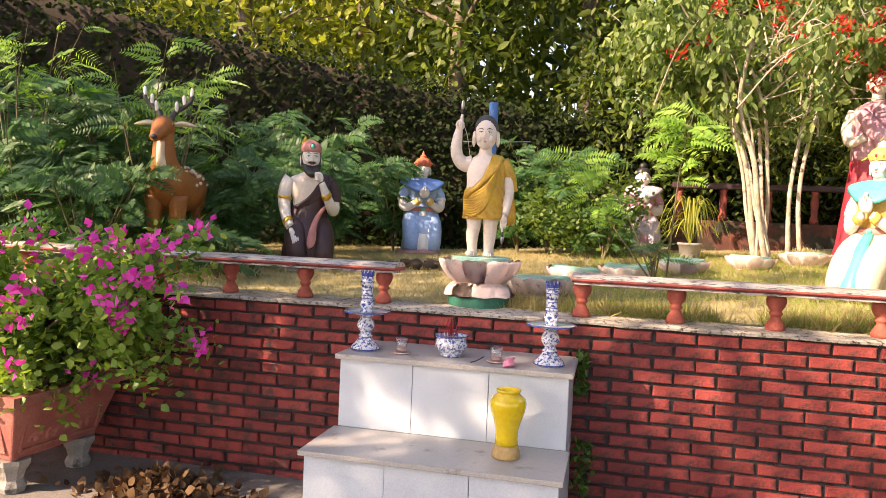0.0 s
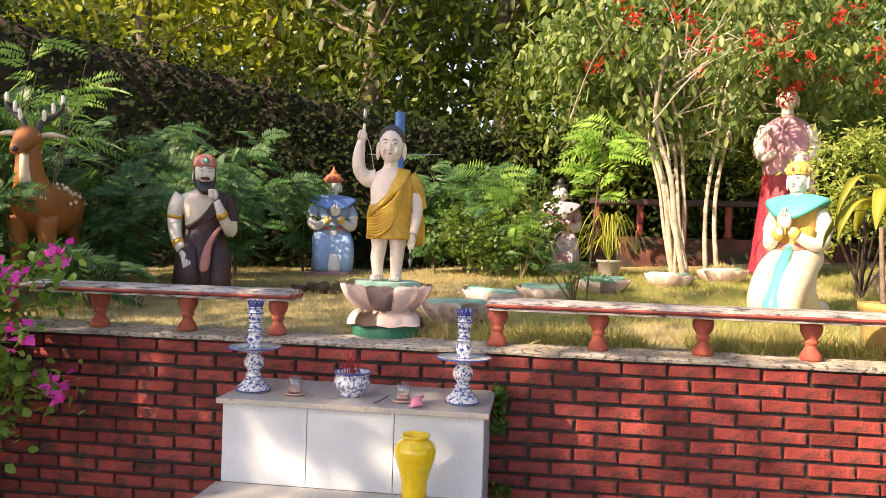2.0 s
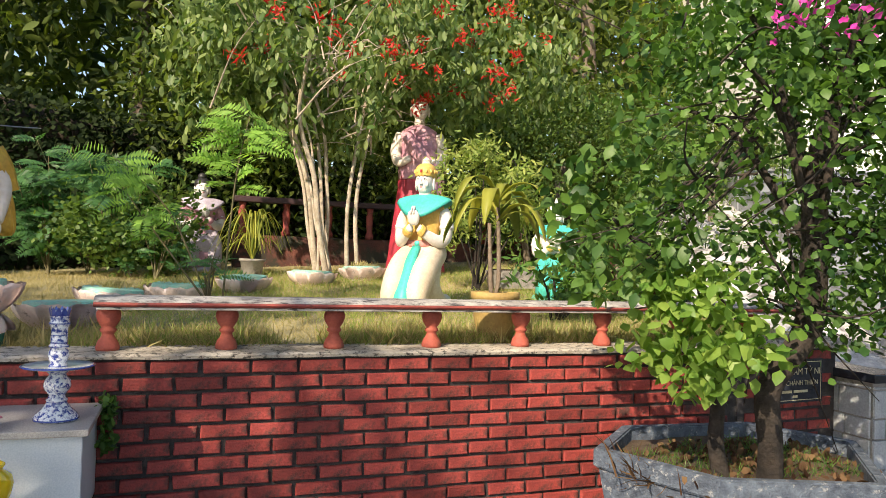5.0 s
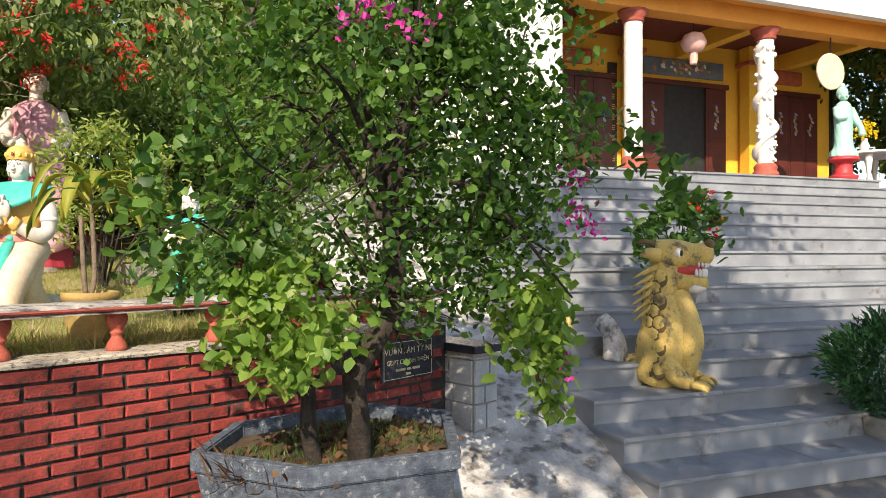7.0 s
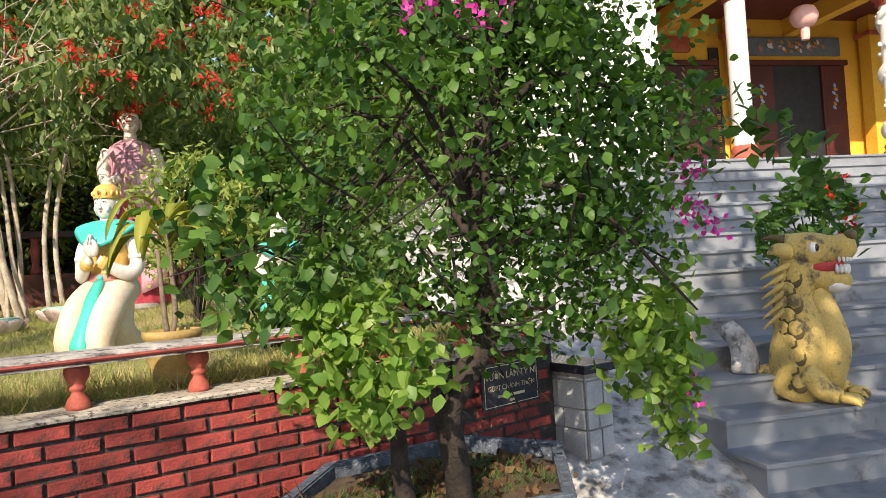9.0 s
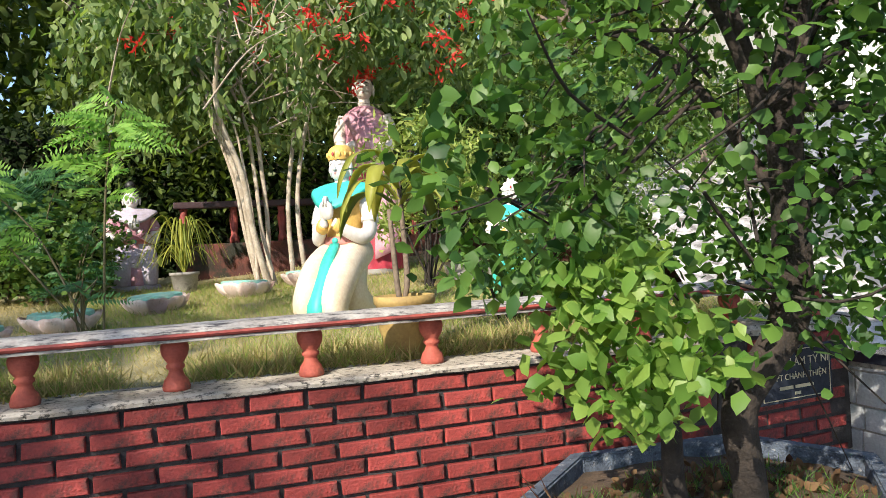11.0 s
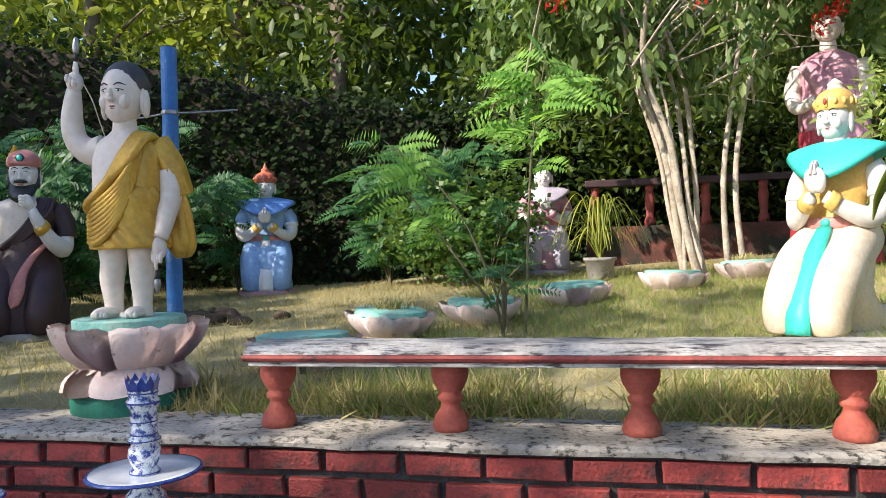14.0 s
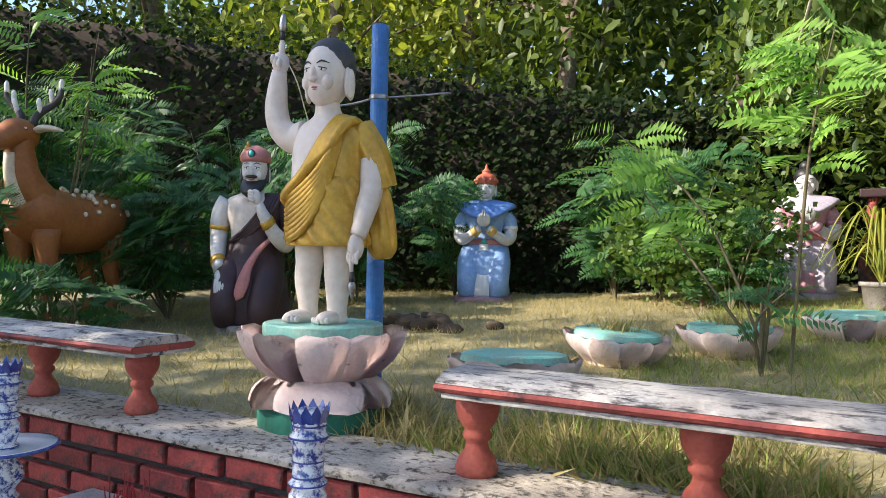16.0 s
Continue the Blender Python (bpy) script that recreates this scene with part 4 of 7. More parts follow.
def kneeler(cloth, cape, skin, crown, sash, trouser, belt="rose", knees=0.0, cuff="goldy", pointed=True, under=None, tip=None, wide=0.9):
    """A kneeling worshipper, palms joined, facing -y; about 1.15 m high."""
    c = Clay()
    c.loft([(0.0, 0, 0.05, 0.20, 0.26), (0.04, 0, 0.04, 0.21, 0.27), (0.16, 0, -0.02 - knees, 0.205, 0.22), (0.30, 0, -0.03 - knees * 0.6, 0.20, 0.19), (0.42, 0, 0.0, 0.165, 0.14), (0.50, 0, 0.01, 0.135, 0.11)], trouser, 40, (9, 0.012, 4))
    for d in (-1, 1):
        c.limb([(d * 0.10, 0.05, 0.40, 0.10), (d * 0.115, -0.10 - knees, 0.28, 0.105), (d * 0.115, -0.19 - knees * 1.6, 0.12, 0.095), (d * 0.115, -0.18 - knees * 1.6, 0.03, 0.085)], trouser, 20)
        c.limb([(d * 0.10, 0.05, 0.05, 0.06), (d * 0.10, 0.28, 0.05, 0.05), (d * 0.10, 0.36, 0.04, 0.04)], skin, 12, 3)
    c.loft([(0.44, 0, 0.0, 0.145, 0.12), (0.52, 0, 0, 0.135, 0.105), (0.62, 0, 0, 0.16, 0.115), (0.70, 0, 0, 0.185, 0.115), (0.76, 0, 0.005, 0.15, 0.095), (0.79, 0, 0.01, 0.07, 0.06)], cloth, 32)
    # belt and sash
    c.loft([(0.435, 0, 0, 0.155, 0.13), (0.445, 0, 0, 0.162, 0.136), (0.475, 0, 0, 0.158, 0.132), (0.485, 0, 0, 0.148, 0.122)], belt, 32)
    c.ball((0, -0.132, 0.46), (0.026, 0.014, 0.02), "teal", seg=10)
    if sash:
        c.strip([(0, -0.138, 0.44, 0.07), (0, -0.165 - knees * 0.7, 0.35, 0.09), (0, -0.215 - knees * 1.3, 0.22, 0.105), (0, -0.262 - knees * 1.6, 0.10, 0.115), (0, -0.268 - knees * 1.6, 0.012, 0.12)], 0.1, sash, 0.016)
    # cape with turned-up tips
    k = c.slot(cape)
    rings = []
    for r, z in ((0.060, 0.815), (0.12, 0.803), (0.19, 0.778), (0.245, 0.748), (0.262, 0.722), (0.252, 0.724), (0.18, 0.752), (0.065, 0.78)):
        ring = []
        for j in range(48):
            a = math.tau * j / 48
            side = abs(math.cos(a)) ** 6
            front = max(0, -math.sin(a)) ** 3
            rr = r * wide * (1 + 0.09 * side)
            ring.append(c.bm.verts.new((rr * math.cos(a), rr * (0.66 + 0.20 * front) * math.sin(a), z + (0.038 * side - 0.085 * front) * min(1, (r / 0.25) ** 2))))
        rings.append(ring)
    for p, q in zip(rings, rings[1:]):
        for j in range(48):
            c.bm.faces.new((p[j], p[(j + 1) % 48], q[(j + 1) % 48], q[j])).material_index = k
    # arms
    for d in (-1, 1):
        c.limb([(d * 0.165, 0.01, 0.69, 0.058), (d * 0.205, 0.015, 0.62, 0.060), (d * 0.212, 0.005, 0.56, 0.058)], under or cloth, 16)
        c.limb([(d * 0.212, 0.005, 0.60, 0.052), (d * 0.212, -0.01, 0.51, 0.051), (d * 0.175, -0.075, 0.478, 0.046), (d * 0.09, -0.165, 0.525, 0.036), (d * 0.035, -0.20, 0.57, 0.028)], skin, 16)
        c.limb([(d * 0.08, -0.172, 0.532, 0.044), (d * 0.048, -0.195, 0.56, 0.040)], cuff, 14, 3)
        c.limb([(d * 0.211, 0.010, 0.588, 0.063), (d * 0.212, 0.006, 0.562, 0.062)], "white" if cuff == "goldy" else cuff, 16, 2)
        palm(c, d * 0.014, -0.222, 0.635, 0.1, skin, (14, d * 6, 0))
        for f in range(4):
            c.limb([(d * 0.013, -0.25 + f * 0.013, 0.66, 0.009), (d * 0.007, -0.243 + f * 0.012, 0.705 + (0.012 if 0 < f < 3 else 0), 0.006)], skin, 6, 2)
    # neck, head, crown
    c.limb([(0, 0.005, 0.76, 0.06), (0, 0.0, 0.85, 0.05)], skin, 14, 3)
    face(c, 0, -0.005, 0.915, 0.20, skin)
    c.ball((0, 0.022, 0.945), (0.0905, 0.094, 0.092), "black" if not pointed else crown, (-12, 0, 0), seg=20)
    if pointed:
        c.loft([(0.94, 0, 0.005, 0.090, 0.097), (0.975, 0, 0.004, 0.093, 0.100), (1.0, 0, 0.006, 0.088, 0.094), (1.022, 0, 0.01, 0.07, 0.074), (1.036, 0, 0.012, 0.045, 0.045)], crown, 24)
        c.loft([(1.02, 0, 0.012, 0.05, 0.05), (1.035, 0, 0.012, 0.042, 0.042), (1.05, 0, 0.012, 0.034, 0.034), (1.062, 0, 0.012, 0.036, 0.036), (1.075, 0, 0.012, 0.02, 0.02), (1.12 if tip is None else 1.085, 0, 0.012, 0.004, 0.004)], tip or crown, 20)
        for j in range(9):
            a = math.radians(-90 + (j - 4) * 26)
            c.ball((0.093 * math.cos(a), 0.004 + 0.099 * math.sin(a), 0.975), (0.014, 0.006, 0.016 if j != 4 else 0.028), crown, seg=8)
        c.ball((0, -0.103, 0.975), (0.01, 0.006, 0.014), "redpaint", seg=8)
    else:
        c.ball((0, 0.02, 0.965), (0.094, 0.097, 0.075), "black", (-8, 0, 0), seg=16)
        c.ball((0, 0.02, 1.05), (0.052, 0.052, 0.05), "black", seg=12)
    return c


def plinth(c, m):
    c.loft([(-0.05, 0, 0.02, 0.25, 0.33), (-0.03, 0, 0.02, 0.255, 0.34), (0.0, 0, 0.02, 0.245, 0.33), (0.012, 0, 0.02, 0.235, 0.32)], m, 40)
    return c


plinth(kneeler("bluel", "blue", "skinw", "orange", "white", "bluel", "rose"), "pinkr").done("kneeling_statue", pose(-2.19, 9.02, garden_z(-2.19, 9.02) + 0.03, 0, 0, 22) @ Matrix.Scale(1.13, 4), "kneeling statue in blue robe with orange pointed crown", "statue")
plinth(kneeler("goldy", "teal", "skinw", "goldy", "teal", "cream", "rose", 0.10, under="skinw", tip="cream", wide=0.90), "cream").done("kneeling_statue", pose(2.08, 6.02, garden_z(2.08, 6.02) + 0.005, 0, 0, -40) @ Matrix.Diagonal((0.87, 0.95, 1.07, 1)), "kneeling white and ochre statue with turquoise collar and gold crown", "statue")
plinth(kneeler("pinkr", "mauve", "skinw", "black", "pinkr", "mauve", "rose", 0.0, "pinkr", False), "mauve").done("kneeling_statue", pose(0.52, 9.35, garden_z(0.52, 9.35) + 0.03, 0, 0, 8) @ Matrix.Scale(0.98, 4), "weathered pink and lilac kneeling statue with black topknot", "statue")
plinth(kneeler("white", "teal", "skinw", "white", "teal", "teal", "teal", 0.03), "teal").done("kneeling_statue", pose(3.45, 6.45, garden_z(3.45, 6.45) + 0.03, 0, 0, -25) @ Matrix.Scale(0.78, 4), "kneeling white and turquoise statue half hidden by leaves", "statue")


def bearded():
    c = Clay()
    c.loft([(0.0, 0, 0.03, 0.26, 0.28), (0.05, 0, 0.02, 0.265, 0.29), (0.2, 0, -0.02, 0.25, 0.25), (0.36, 0, 0, 0.215, 0.18), (0.48, 0, 0, 0.185, 0.13), (0.52, 0, 0, 0.17, 0.12)], "brown", 48, (11, 0.014, 4))
    for d in (-1, 1):
        c.limb([(d * 0.11, 0.02, 0.38, 0.11), (d * 0.13, -0.12, 0.26, 0.12), (d * 0.125, -0.22, 0.12, 0.105), (d * 0.12, -0.2, 0.03, 0.09)], "brown", 20)
    c.loft([(0.46, 0, 0, 0.17, 0.12), (0.56, 0, 0, 0.165, 0.12), (0.68, 0, 0, 0.205, 0.125), (0.76, 0, 0.005, 0.2, 0.115), (0.80, 0, 0.01, 0.11, 0.08), (0.82, 0, 0.01, 0.06, 0.06)], "skin", 36)
    c.loft([(0.44, 0.01, 0, 0.18, 0.13), (0.52, 0.012, 0, 0.178, 0.13), (0.56, 0.03, 0, 0.155, 0.125), (0.62, 0.06, 0, 0.14, 0.128), (0.70, 0.10, 0.003, 0.12, 0.122), (0.77, 0.12, 0.005, 0.09, 0.1), (0.805, 0.12, 0.005, 0.05, 0.06)], "brown", 48, (13, 0.02, 6))
    for k in range(5):
        o = k * 0.03
        c.limb([(-0.15 + o, -0.09 - o * 0.2, 0.50 + o * 0.2, 0.014), (-0.03 + o, -0.128, 0.58 + o * 0.3, 0.015), (0.06 + o, -0.118, 0.68 + o * 0.3, 0.014), (0.12 + o * 0.6, -0.05, 0.79, 0.014)], "brown", 10)
    c.strip([(0.16, -0.12, 0.53, 0.06), (0.08, -0.175, 0.45, 0.07), (0.02, -0.235, 0.34, 0.08), (0.0, -0.285, 0.23, 0.10), (-0.005, -0.31, 0.17, 0.05)], 0.08, "rose", 0.016, (1, 0.1, 0.4))
    # resting arm
    c.limb([(-0.195, 0.0, 0.75, 0.072), (-0.245, 0.0, 0.66, 0.070), (-0.255, -0.01, 0.54, 0.062), (-0.235, -0.08, 0.42, 0.052), (-0.195, -0.16, 0.33, 0.042)], "skinw", 18)
    c.limb([(-0.252, 0, 0.60, 0.072), (-0.255, 0, 0.575, 0.071)], "gold", 18, 2)
    c.limb([(-0.225, -0.105, 0.39, 0.055), (-0.212, -0.13, 0.365, 0.052)], "gold", 16, 2)
    c.ball((-0.175, -0.2, 0.295), (0.04, 0.06, 0.028), "skinw", (35, 0, 20))
    for k in range(4):
        c.limb([(-0.195 + k * 0.019, -0.235, 0.275, 0.012), (-0.185 + k * 0.018, -0.275, 0.235, 0.011), (-0.18 + k * 0.017, -0.285, 0.20, 0.008)], "skinw", 8, 3)
    # arm to the beard
    c.limb([(0.19, 0.0, 0.74, 0.075), (0.245, 0.0, 0.64, 0.075), (0.255, -0.01, 0.56, 0.072)], "brown", 22, ripple=(6, 0.04))
    c.limb([(0.25, -0.01, 0.58, 0.06), (0.245, -0.05, 0.50, 0.06), (0.19, -0.15, 0.545, 0.05), (0.12, -0.215, 0.66, 0.038), (0.09, -0.22, 0.72, 0.03)], "skinw", 18)
    c.limb([(0.155, -0.185, 0.60, 0.054), (0.135, -0.205, 0.635, 0.048)], "gold", 16, 2)
    c.ball((0.065, -0.225, 0.765), (0.04, 0.03, 0.045), "skinw", (0, -30, 0))
    for k in range(4):
        c.limb([(0.06, -0.245, 0.79 - k * 0.017, 0.011), (0.03, -0.25, 0.795 - k * 0.017, 0.010), (0.02, -0.235, 0.79 - k * 0.016, 0.008)], "skinw", 8, 3)
    # head
    c.limb([(0, 0, 0.79, 0.065), (0, -0.01, 0.88, 0.055)], "skinw", 14, 3)
    face(c, 0, -0.015, 0.945, 0.235, "skinw")
    c.loft([(0.765, 0.0, -0.13, 0.02, 0.02), (0.79, 0.0, -0.13, 0.06, 0.045), (0.82, 0, -0.10, 0.080, 0.060), (0.85, 0, -0.062, 0.088, 0.062), (0.875, 0, -0.040, 0.088, 0.054), (0.888, 0, -0.022, 0.082, 0.042)], "black", 36, (17, 0.02, 0))
    c.ball((0, -0.112, 0.893), (0.045, 0.022, 0.012), "black", seg=10)
    c.ball((0, -0.118, 0.878), (0.022, 0.014, 0.008), "rose", seg=8)
    for d in (-1, 1):
        c.limb([(d * 0.09, -0.015, 0.99, 0.011), (d * 0.094, -0.02, 0.93, 0.012), (d * 0.088, -0.035, 0.87, 0.016)], "black", 8, 3)
    c.loft([(0.985, 0, -0.005, 0.098, 0.108), (1.0, 0, -0.008, 0.108, 0.118), (1.03, 0, -0.006, 0.108, 0.116), (1.06, 0, 0.0, 0.09, 0.09), (1.085, 0, 0.005, 0.05, 0.05), (1.095, 0, 0.005, 0.02, 0.02)], "rose", 32, (8, 0.012, 8))
    c.ball((0, -0.118, 1.03), (0.028, 0.014, 0.028), "black", seg=12)
    c.ball((0, -0.124, 1.03), (0.02, 0.013, 0.02), "teal", seg=12)
    for k in range(3):
        c.ball((-0.075 + k * 0.008, 0.0, 1.06 + k * 0.022), (0.026 - k * 0.006, 0.02, 0.02), "gold", seg=10)
    return plinth(c, "cement")


bearded().done("bearded_statue", pose(-2.52, 6.30, garden_z(-2.52, 6.30) + 0.03, 0, 0, 30) @ Matrix.Diagonal((0.88, 1.0, 1.05, 1)), "kneeling bearded statue in dark brown robe and pink turban", "statue")


def standing():
    c = Clay()
    c.loft([(0, 0, 0, 0.32, 0.26), (0.1, 0, 0, 0.31, 0.25), (0.5, 0, 0, 0.26, 0.20), (0.9, 0, 0, 0.22, 0.17), (1.15, 0, 0, 0.2, 0.15), (1.25, 0, 0, 0.17, 0.13)], "redrobe", 56, (15, 0.04, 0.6))
    c.loft([(1.0, 0.03, 0, 0.24, 0.18), (1.1, 0.02, 0, 0.235, 0.18), (1.35, 0, 0, 0.21, 0.16), (1.52, 0, 0, 0.20, 0.13), (1.60, 0, 0, 0.10, 0.09)], "pinkr", 44, (11, 0.03, 2))
    c.strip([(-0.16, -0.15, 1.5, 0.12), (-0.02, -0.19, 1.3, 0.16), (0.12, -0.20, 1.05, 0.2), (0.16, -0.24, 0.6, 0.24), (0.16, -0.27, 0.15, 0.26)], 0.2, "pinkr", 0.03, (1, 0, 0.4))
    c.limb([(-0.19, 0, 1.50, 0.075), (-0.25, -0.02, 1.32, 0.065), (-0.22, -0.12, 1.18, 0.05), (-0.10, -0.2, 1.22, 0.035)], "skin", 14)
    c.limb([(0.19, 0, 1.50, 0.075), (0.25, -0.02, 1.32, 0.065), (0.22, -0.12, 1.18, 0.05), (0.12, -0.2, 1.2, 0.035)], "skin", 14)
    c.limb([(0, 0, 1.55, 0.07), (0, 0, 1.70, 0.055)], "skin", 12, 3)
    face(c, 0, -0.01, 1.79, 0.24, "skin")
    c.ball((0, 0.03, 1.82), (0.105, 0.11, 0.11), "black", seg=18)
    c.ball((0, -0.03, 1.80), (0.088, 0.085, 0.075), "skin")
    c.loft([(1.86, 0, 0, 0.1, 0.1), (1.89, 0, 0, 0.1, 0.1), (1.91, 0, 0, 0.06, 0.06)], "orange", 20)
    return plinth(c, "cement")


standing().done("standing_statue", pose(2.80, 8.50, garden_z(2.80, 8.50) + 0.03, 0, 0, -15) @ Matrix.Scale(1.02, 4), "tall standing statue in faded pink and crimson robe", "statue")


def deer():
    c = Clay()
    c.limb([(0, 0.52, 0.74, 0.10), (0, 0.48, 0.76, 0.17), (0, 0.30, 0.72, 0.19), (0, 0.05, 0.71, 0.19), (0, -0.15, 0.76, 0.17), (0, -0.24, 0.84, 0.12)], "fur", 24)
    c.limb([(0, -0.14, 0.80, 0.14), (0, -0.24, 0.94, 0.10), (0, -0.27, 1.08, 0.08), (0, -0.28, 1.18, 0.075)], "fur", 18)
    c.limb([(0, -0.20, 1.18, 0.07), (0, -0.30, 1.20, 0.085), (0, -0.40, 1.15, 0.062), (0, -0.49, 1.10, 0.042), (0, -0.52, 1.09, 0.03)], "fur", 16)
    c.ball((0, -0.522, 1.095), (0.028, 0.02, 0.02), "black", seg=10)
    c.limb([(0, -0.22, 0.75, 0.07), (0, -0.335, 0.95, 0.035), (0, -0.345, 1.08, 0.03)], "cream", 12, 4)
    for d in (-1, 1):
        for y, z in ((-0.16, 0.66), (0.42, 0.68)):
            c.limb([(d * 0.09, y, z, 0.085), (d * 0.095, y + 0.01, 0.42, 0.05), (d * 0.095, y - 0.01 if y < 0 else y + 0.05, 0.28, 0.037), (d * 0.095, y, 0.06, 0.028), (d * 0.095, y - 0.01, 0.0, 0.034)], "fur", 14)
            c.ball((d * 0.095, y - 0.015, 0.015), (0.035, 0.045, 0.022), "black", seg=10)
        c.limb([(d * 0.06, -0.23, 1.22, 0.03), (d * 0.13, -0.235, 1.235, 0.045), (d * 0.21, -0.23, 1.225, 0.03), (d * 0.245, -0.23, 1.215, 0.006)], "cream", 12, 4, 0.45)
        c.ball((d * 0.066, -0.315, 1.215), (0.016, 0.022, 0.02), "black", seg=10)
        c.ball((d * 0.074, -0.32, 1.22), (0.009, 0.012, 0.008), "white", seg=8)
        c.limb([(d * 0.035, -0.23, 1.25, 0.024), (d * 0.06, -0.21, 1.32, 0.022), (d * 0.13, -0.18, 1.38, 0.02), (d * 0.18, -0.18, 1.43, 0.016), (d * 0.185, -0.18, 1.48, 0.012)], "antler", 10)
        for a, b in (((0.075, -0.21, 1.33), (0.08, -0.23, 1.41)), ((0.13, -0.18, 1.38), (0.125, -0.19, 1.47)), ((0.182, -0.18, 1.46), (0.185, -0.18, 1.53))):
            c.limb([(d * a[0], a[1], a[2], 0.014), (d * b[0], b[1], b[2] - 0.02, 0.014), (d * b[0], b[1], b[2], 0.006)], "white", 8, 3)
    for k in range(60):
        a, y = RNG.uniform(0.15, math.pi - 0.15), RNG.uniform(-0.15, 0.5)
        r = 0.19 if 0.0 < y < 0.35 else 0.172
        zc = 0.71 if y < 0.1 else 0.735
        c.ball((r * math.cos(a), y, zc + r * math.sin(a) * 0.98), (0.016, 0.016, 0.016), "cream", seg=8)
    c.ball((0, 0.59, 0.78), (0.03, 0.05, 0.07), "cream", (-20, 0, 0), seg=10)
    return c


deer().done("deer_statue", pose(-3.40, 5.50, garden_z(-3.4, 5.5) - 0.03, 0, 0, 18), "life-size brown spotted deer statue with dark antlers, among shrubs", "statue")

# the seven small lotus stones
def lotus_stone(x, y, s, lift, turn, tuft):
    r = thing("lotus_stone", pose(x, y, garden_z(x, y) + lift, random.uniform(-3, 3), random.uniform(-3, 3), turn), "low weathered pink lotus stone with faded turquoise top in the grass", "lotus stone", "seven lotus stones on the lawn")
    part("core", lathe([(0.12 * s, 0), (0.14 * s, 0.06 * s), (0.20 * s, 0.135 * s), (0.19 * s, 0.138 * s)], 28), M["lotusold"], r)
    part("top", lathe([(0.20 * s, 0.13 * s), (0.205 * s, 0.135 * s), (0.20 * s, 0.16 * s), (0.18 * s, 0.166 * s), (0.05 * s, 0.168 * s)], 28), M["tealpale"], r, "faded turquoise top disc", smooth=False)
    lotus_tier(r, "petals", 9, 0.13 * s, 0.262 * s, 0.0, 0.15 * s, 0.01, 0.092 * s, "lotusold", 5)
    if tuft:
        n = 160
        p = RNG.normal(size=(n, 3)) * np.array((0.05, 0.05, 0)) * s + np.array((0, 0, 0.163 * s))
        leaves("dry_grass_tuft", "blade", p, rand_dirs(n, 1.6), RNG.uniform(0.03, 0.08, n), RNG.uniform(0, 6, n), M["grass"], r)
    return r


for x, y, s, lift, tuft in ((-0.28, 5.36, 1.0, -0.02, False), (-0.09, 6.06, 0.95, -0.005, True), (0.33, 6.52, 0.95, -0.015, True), (0.85, 7.18, 0.95, -0.02, False), (1.51, 7.70, 0.95, -0.025, False), (2.10, 8.10, 0.98, -0.03, True)):
    lotus_stone(x, y, s, lift, random.uniform(0, 40), tuft)

# ---- planters ----
def shift(points, k, cx, cy):
    return [(cx + (x - cx) * k, cy + (y - cy) * k) for x, y in points]


def footed_planter():
    r = thing("planter", pose(-3.33, 3.80, GROUND, 0, 0, -4), "faded red cement trough planter on carved feet", "planter")
    top = [(-0.48, -0.40), (0.48, -0.40), (0.48, 0.40), (-0.48, 0.40)]
    low = shift(top, 0.76, 0, 0)
    part("trough", prism(low, 0.19, 0.53, 0.012, top), M["pot_pink"], r)
    rim = bmesh.new()
    for x0, y0, x1, y1 in ((-0.51, -0.43, 0.51, -0.37), (-0.51, 0.37, 0.51, 0.43), (-0.51, -0.37, -0.45, 0.37), (0.45, -0.37, 0.51, 0.37)):
        box(x0, y0, 0.53, x1, y1, 0.585, bm=rim)
    part("rim", rim, M["pot_pink"], r)
    part("soil", box(-0.45, -0.37, 0.535, 0.45, 0.37, 0.55), M["soil"], r)
    # raised frames and carved reliefs on the four sides
    for a, half in ((0, 0.40), (90, 0.33), (180, 0.40), (270, 0.33)):
        off = 0.375 if half == 0.40 else 0.445
        m = pose(0, 0, 0, 0, 0, a) @ pose(0, -off + 0.03, 0.36, 13.0, 0, 0)
        for x0, z0, x1, z1 in ((-half, 0.11, half, 0.125), (-half, -0.125, half, -0.11), (-half, -0.11, -half + 0.016, 0.11), (half - 0.016, -0.11, half, 0.11)):
            part("frame_strip", box(x0 * 0.86, -0.012, z0, x1 * 0.86, 0.012, z1, 0.004), M["pot_pink"], r, m=m)
        c = Clay()
        for k in range(16):
            c.ball((RNG.uniform(-half * 0.7, half * 0.7), 0.004, RNG.uniform(-0.075, 0.075)), (RNG.uniform(0.02, 0.05), 0.014, RNG.uniform(0.015, 0.035)), "pot_pink", (0, RNG.uniform(0, 180), 0), seg=8)
        mesh_ob("relief", c.bm, [M["pot_pink"]], r, "worn carved relief", smooth=True, m=m)
    for x in (-0.30, 0.30):
        for y in (-0.24, 0.24):
            f = lathe([(0.07, 0), (0.08, 0.03), (0.06, 0.07), (0.075, 0.12), (0.10, 0.16), (0.10, 0.189)], 8)
            part("foot", f, M["cement"], r, "bare cement scroll foot", m=pose(x, y, 0, 0, 0, 22))
    return r


footed_planter()

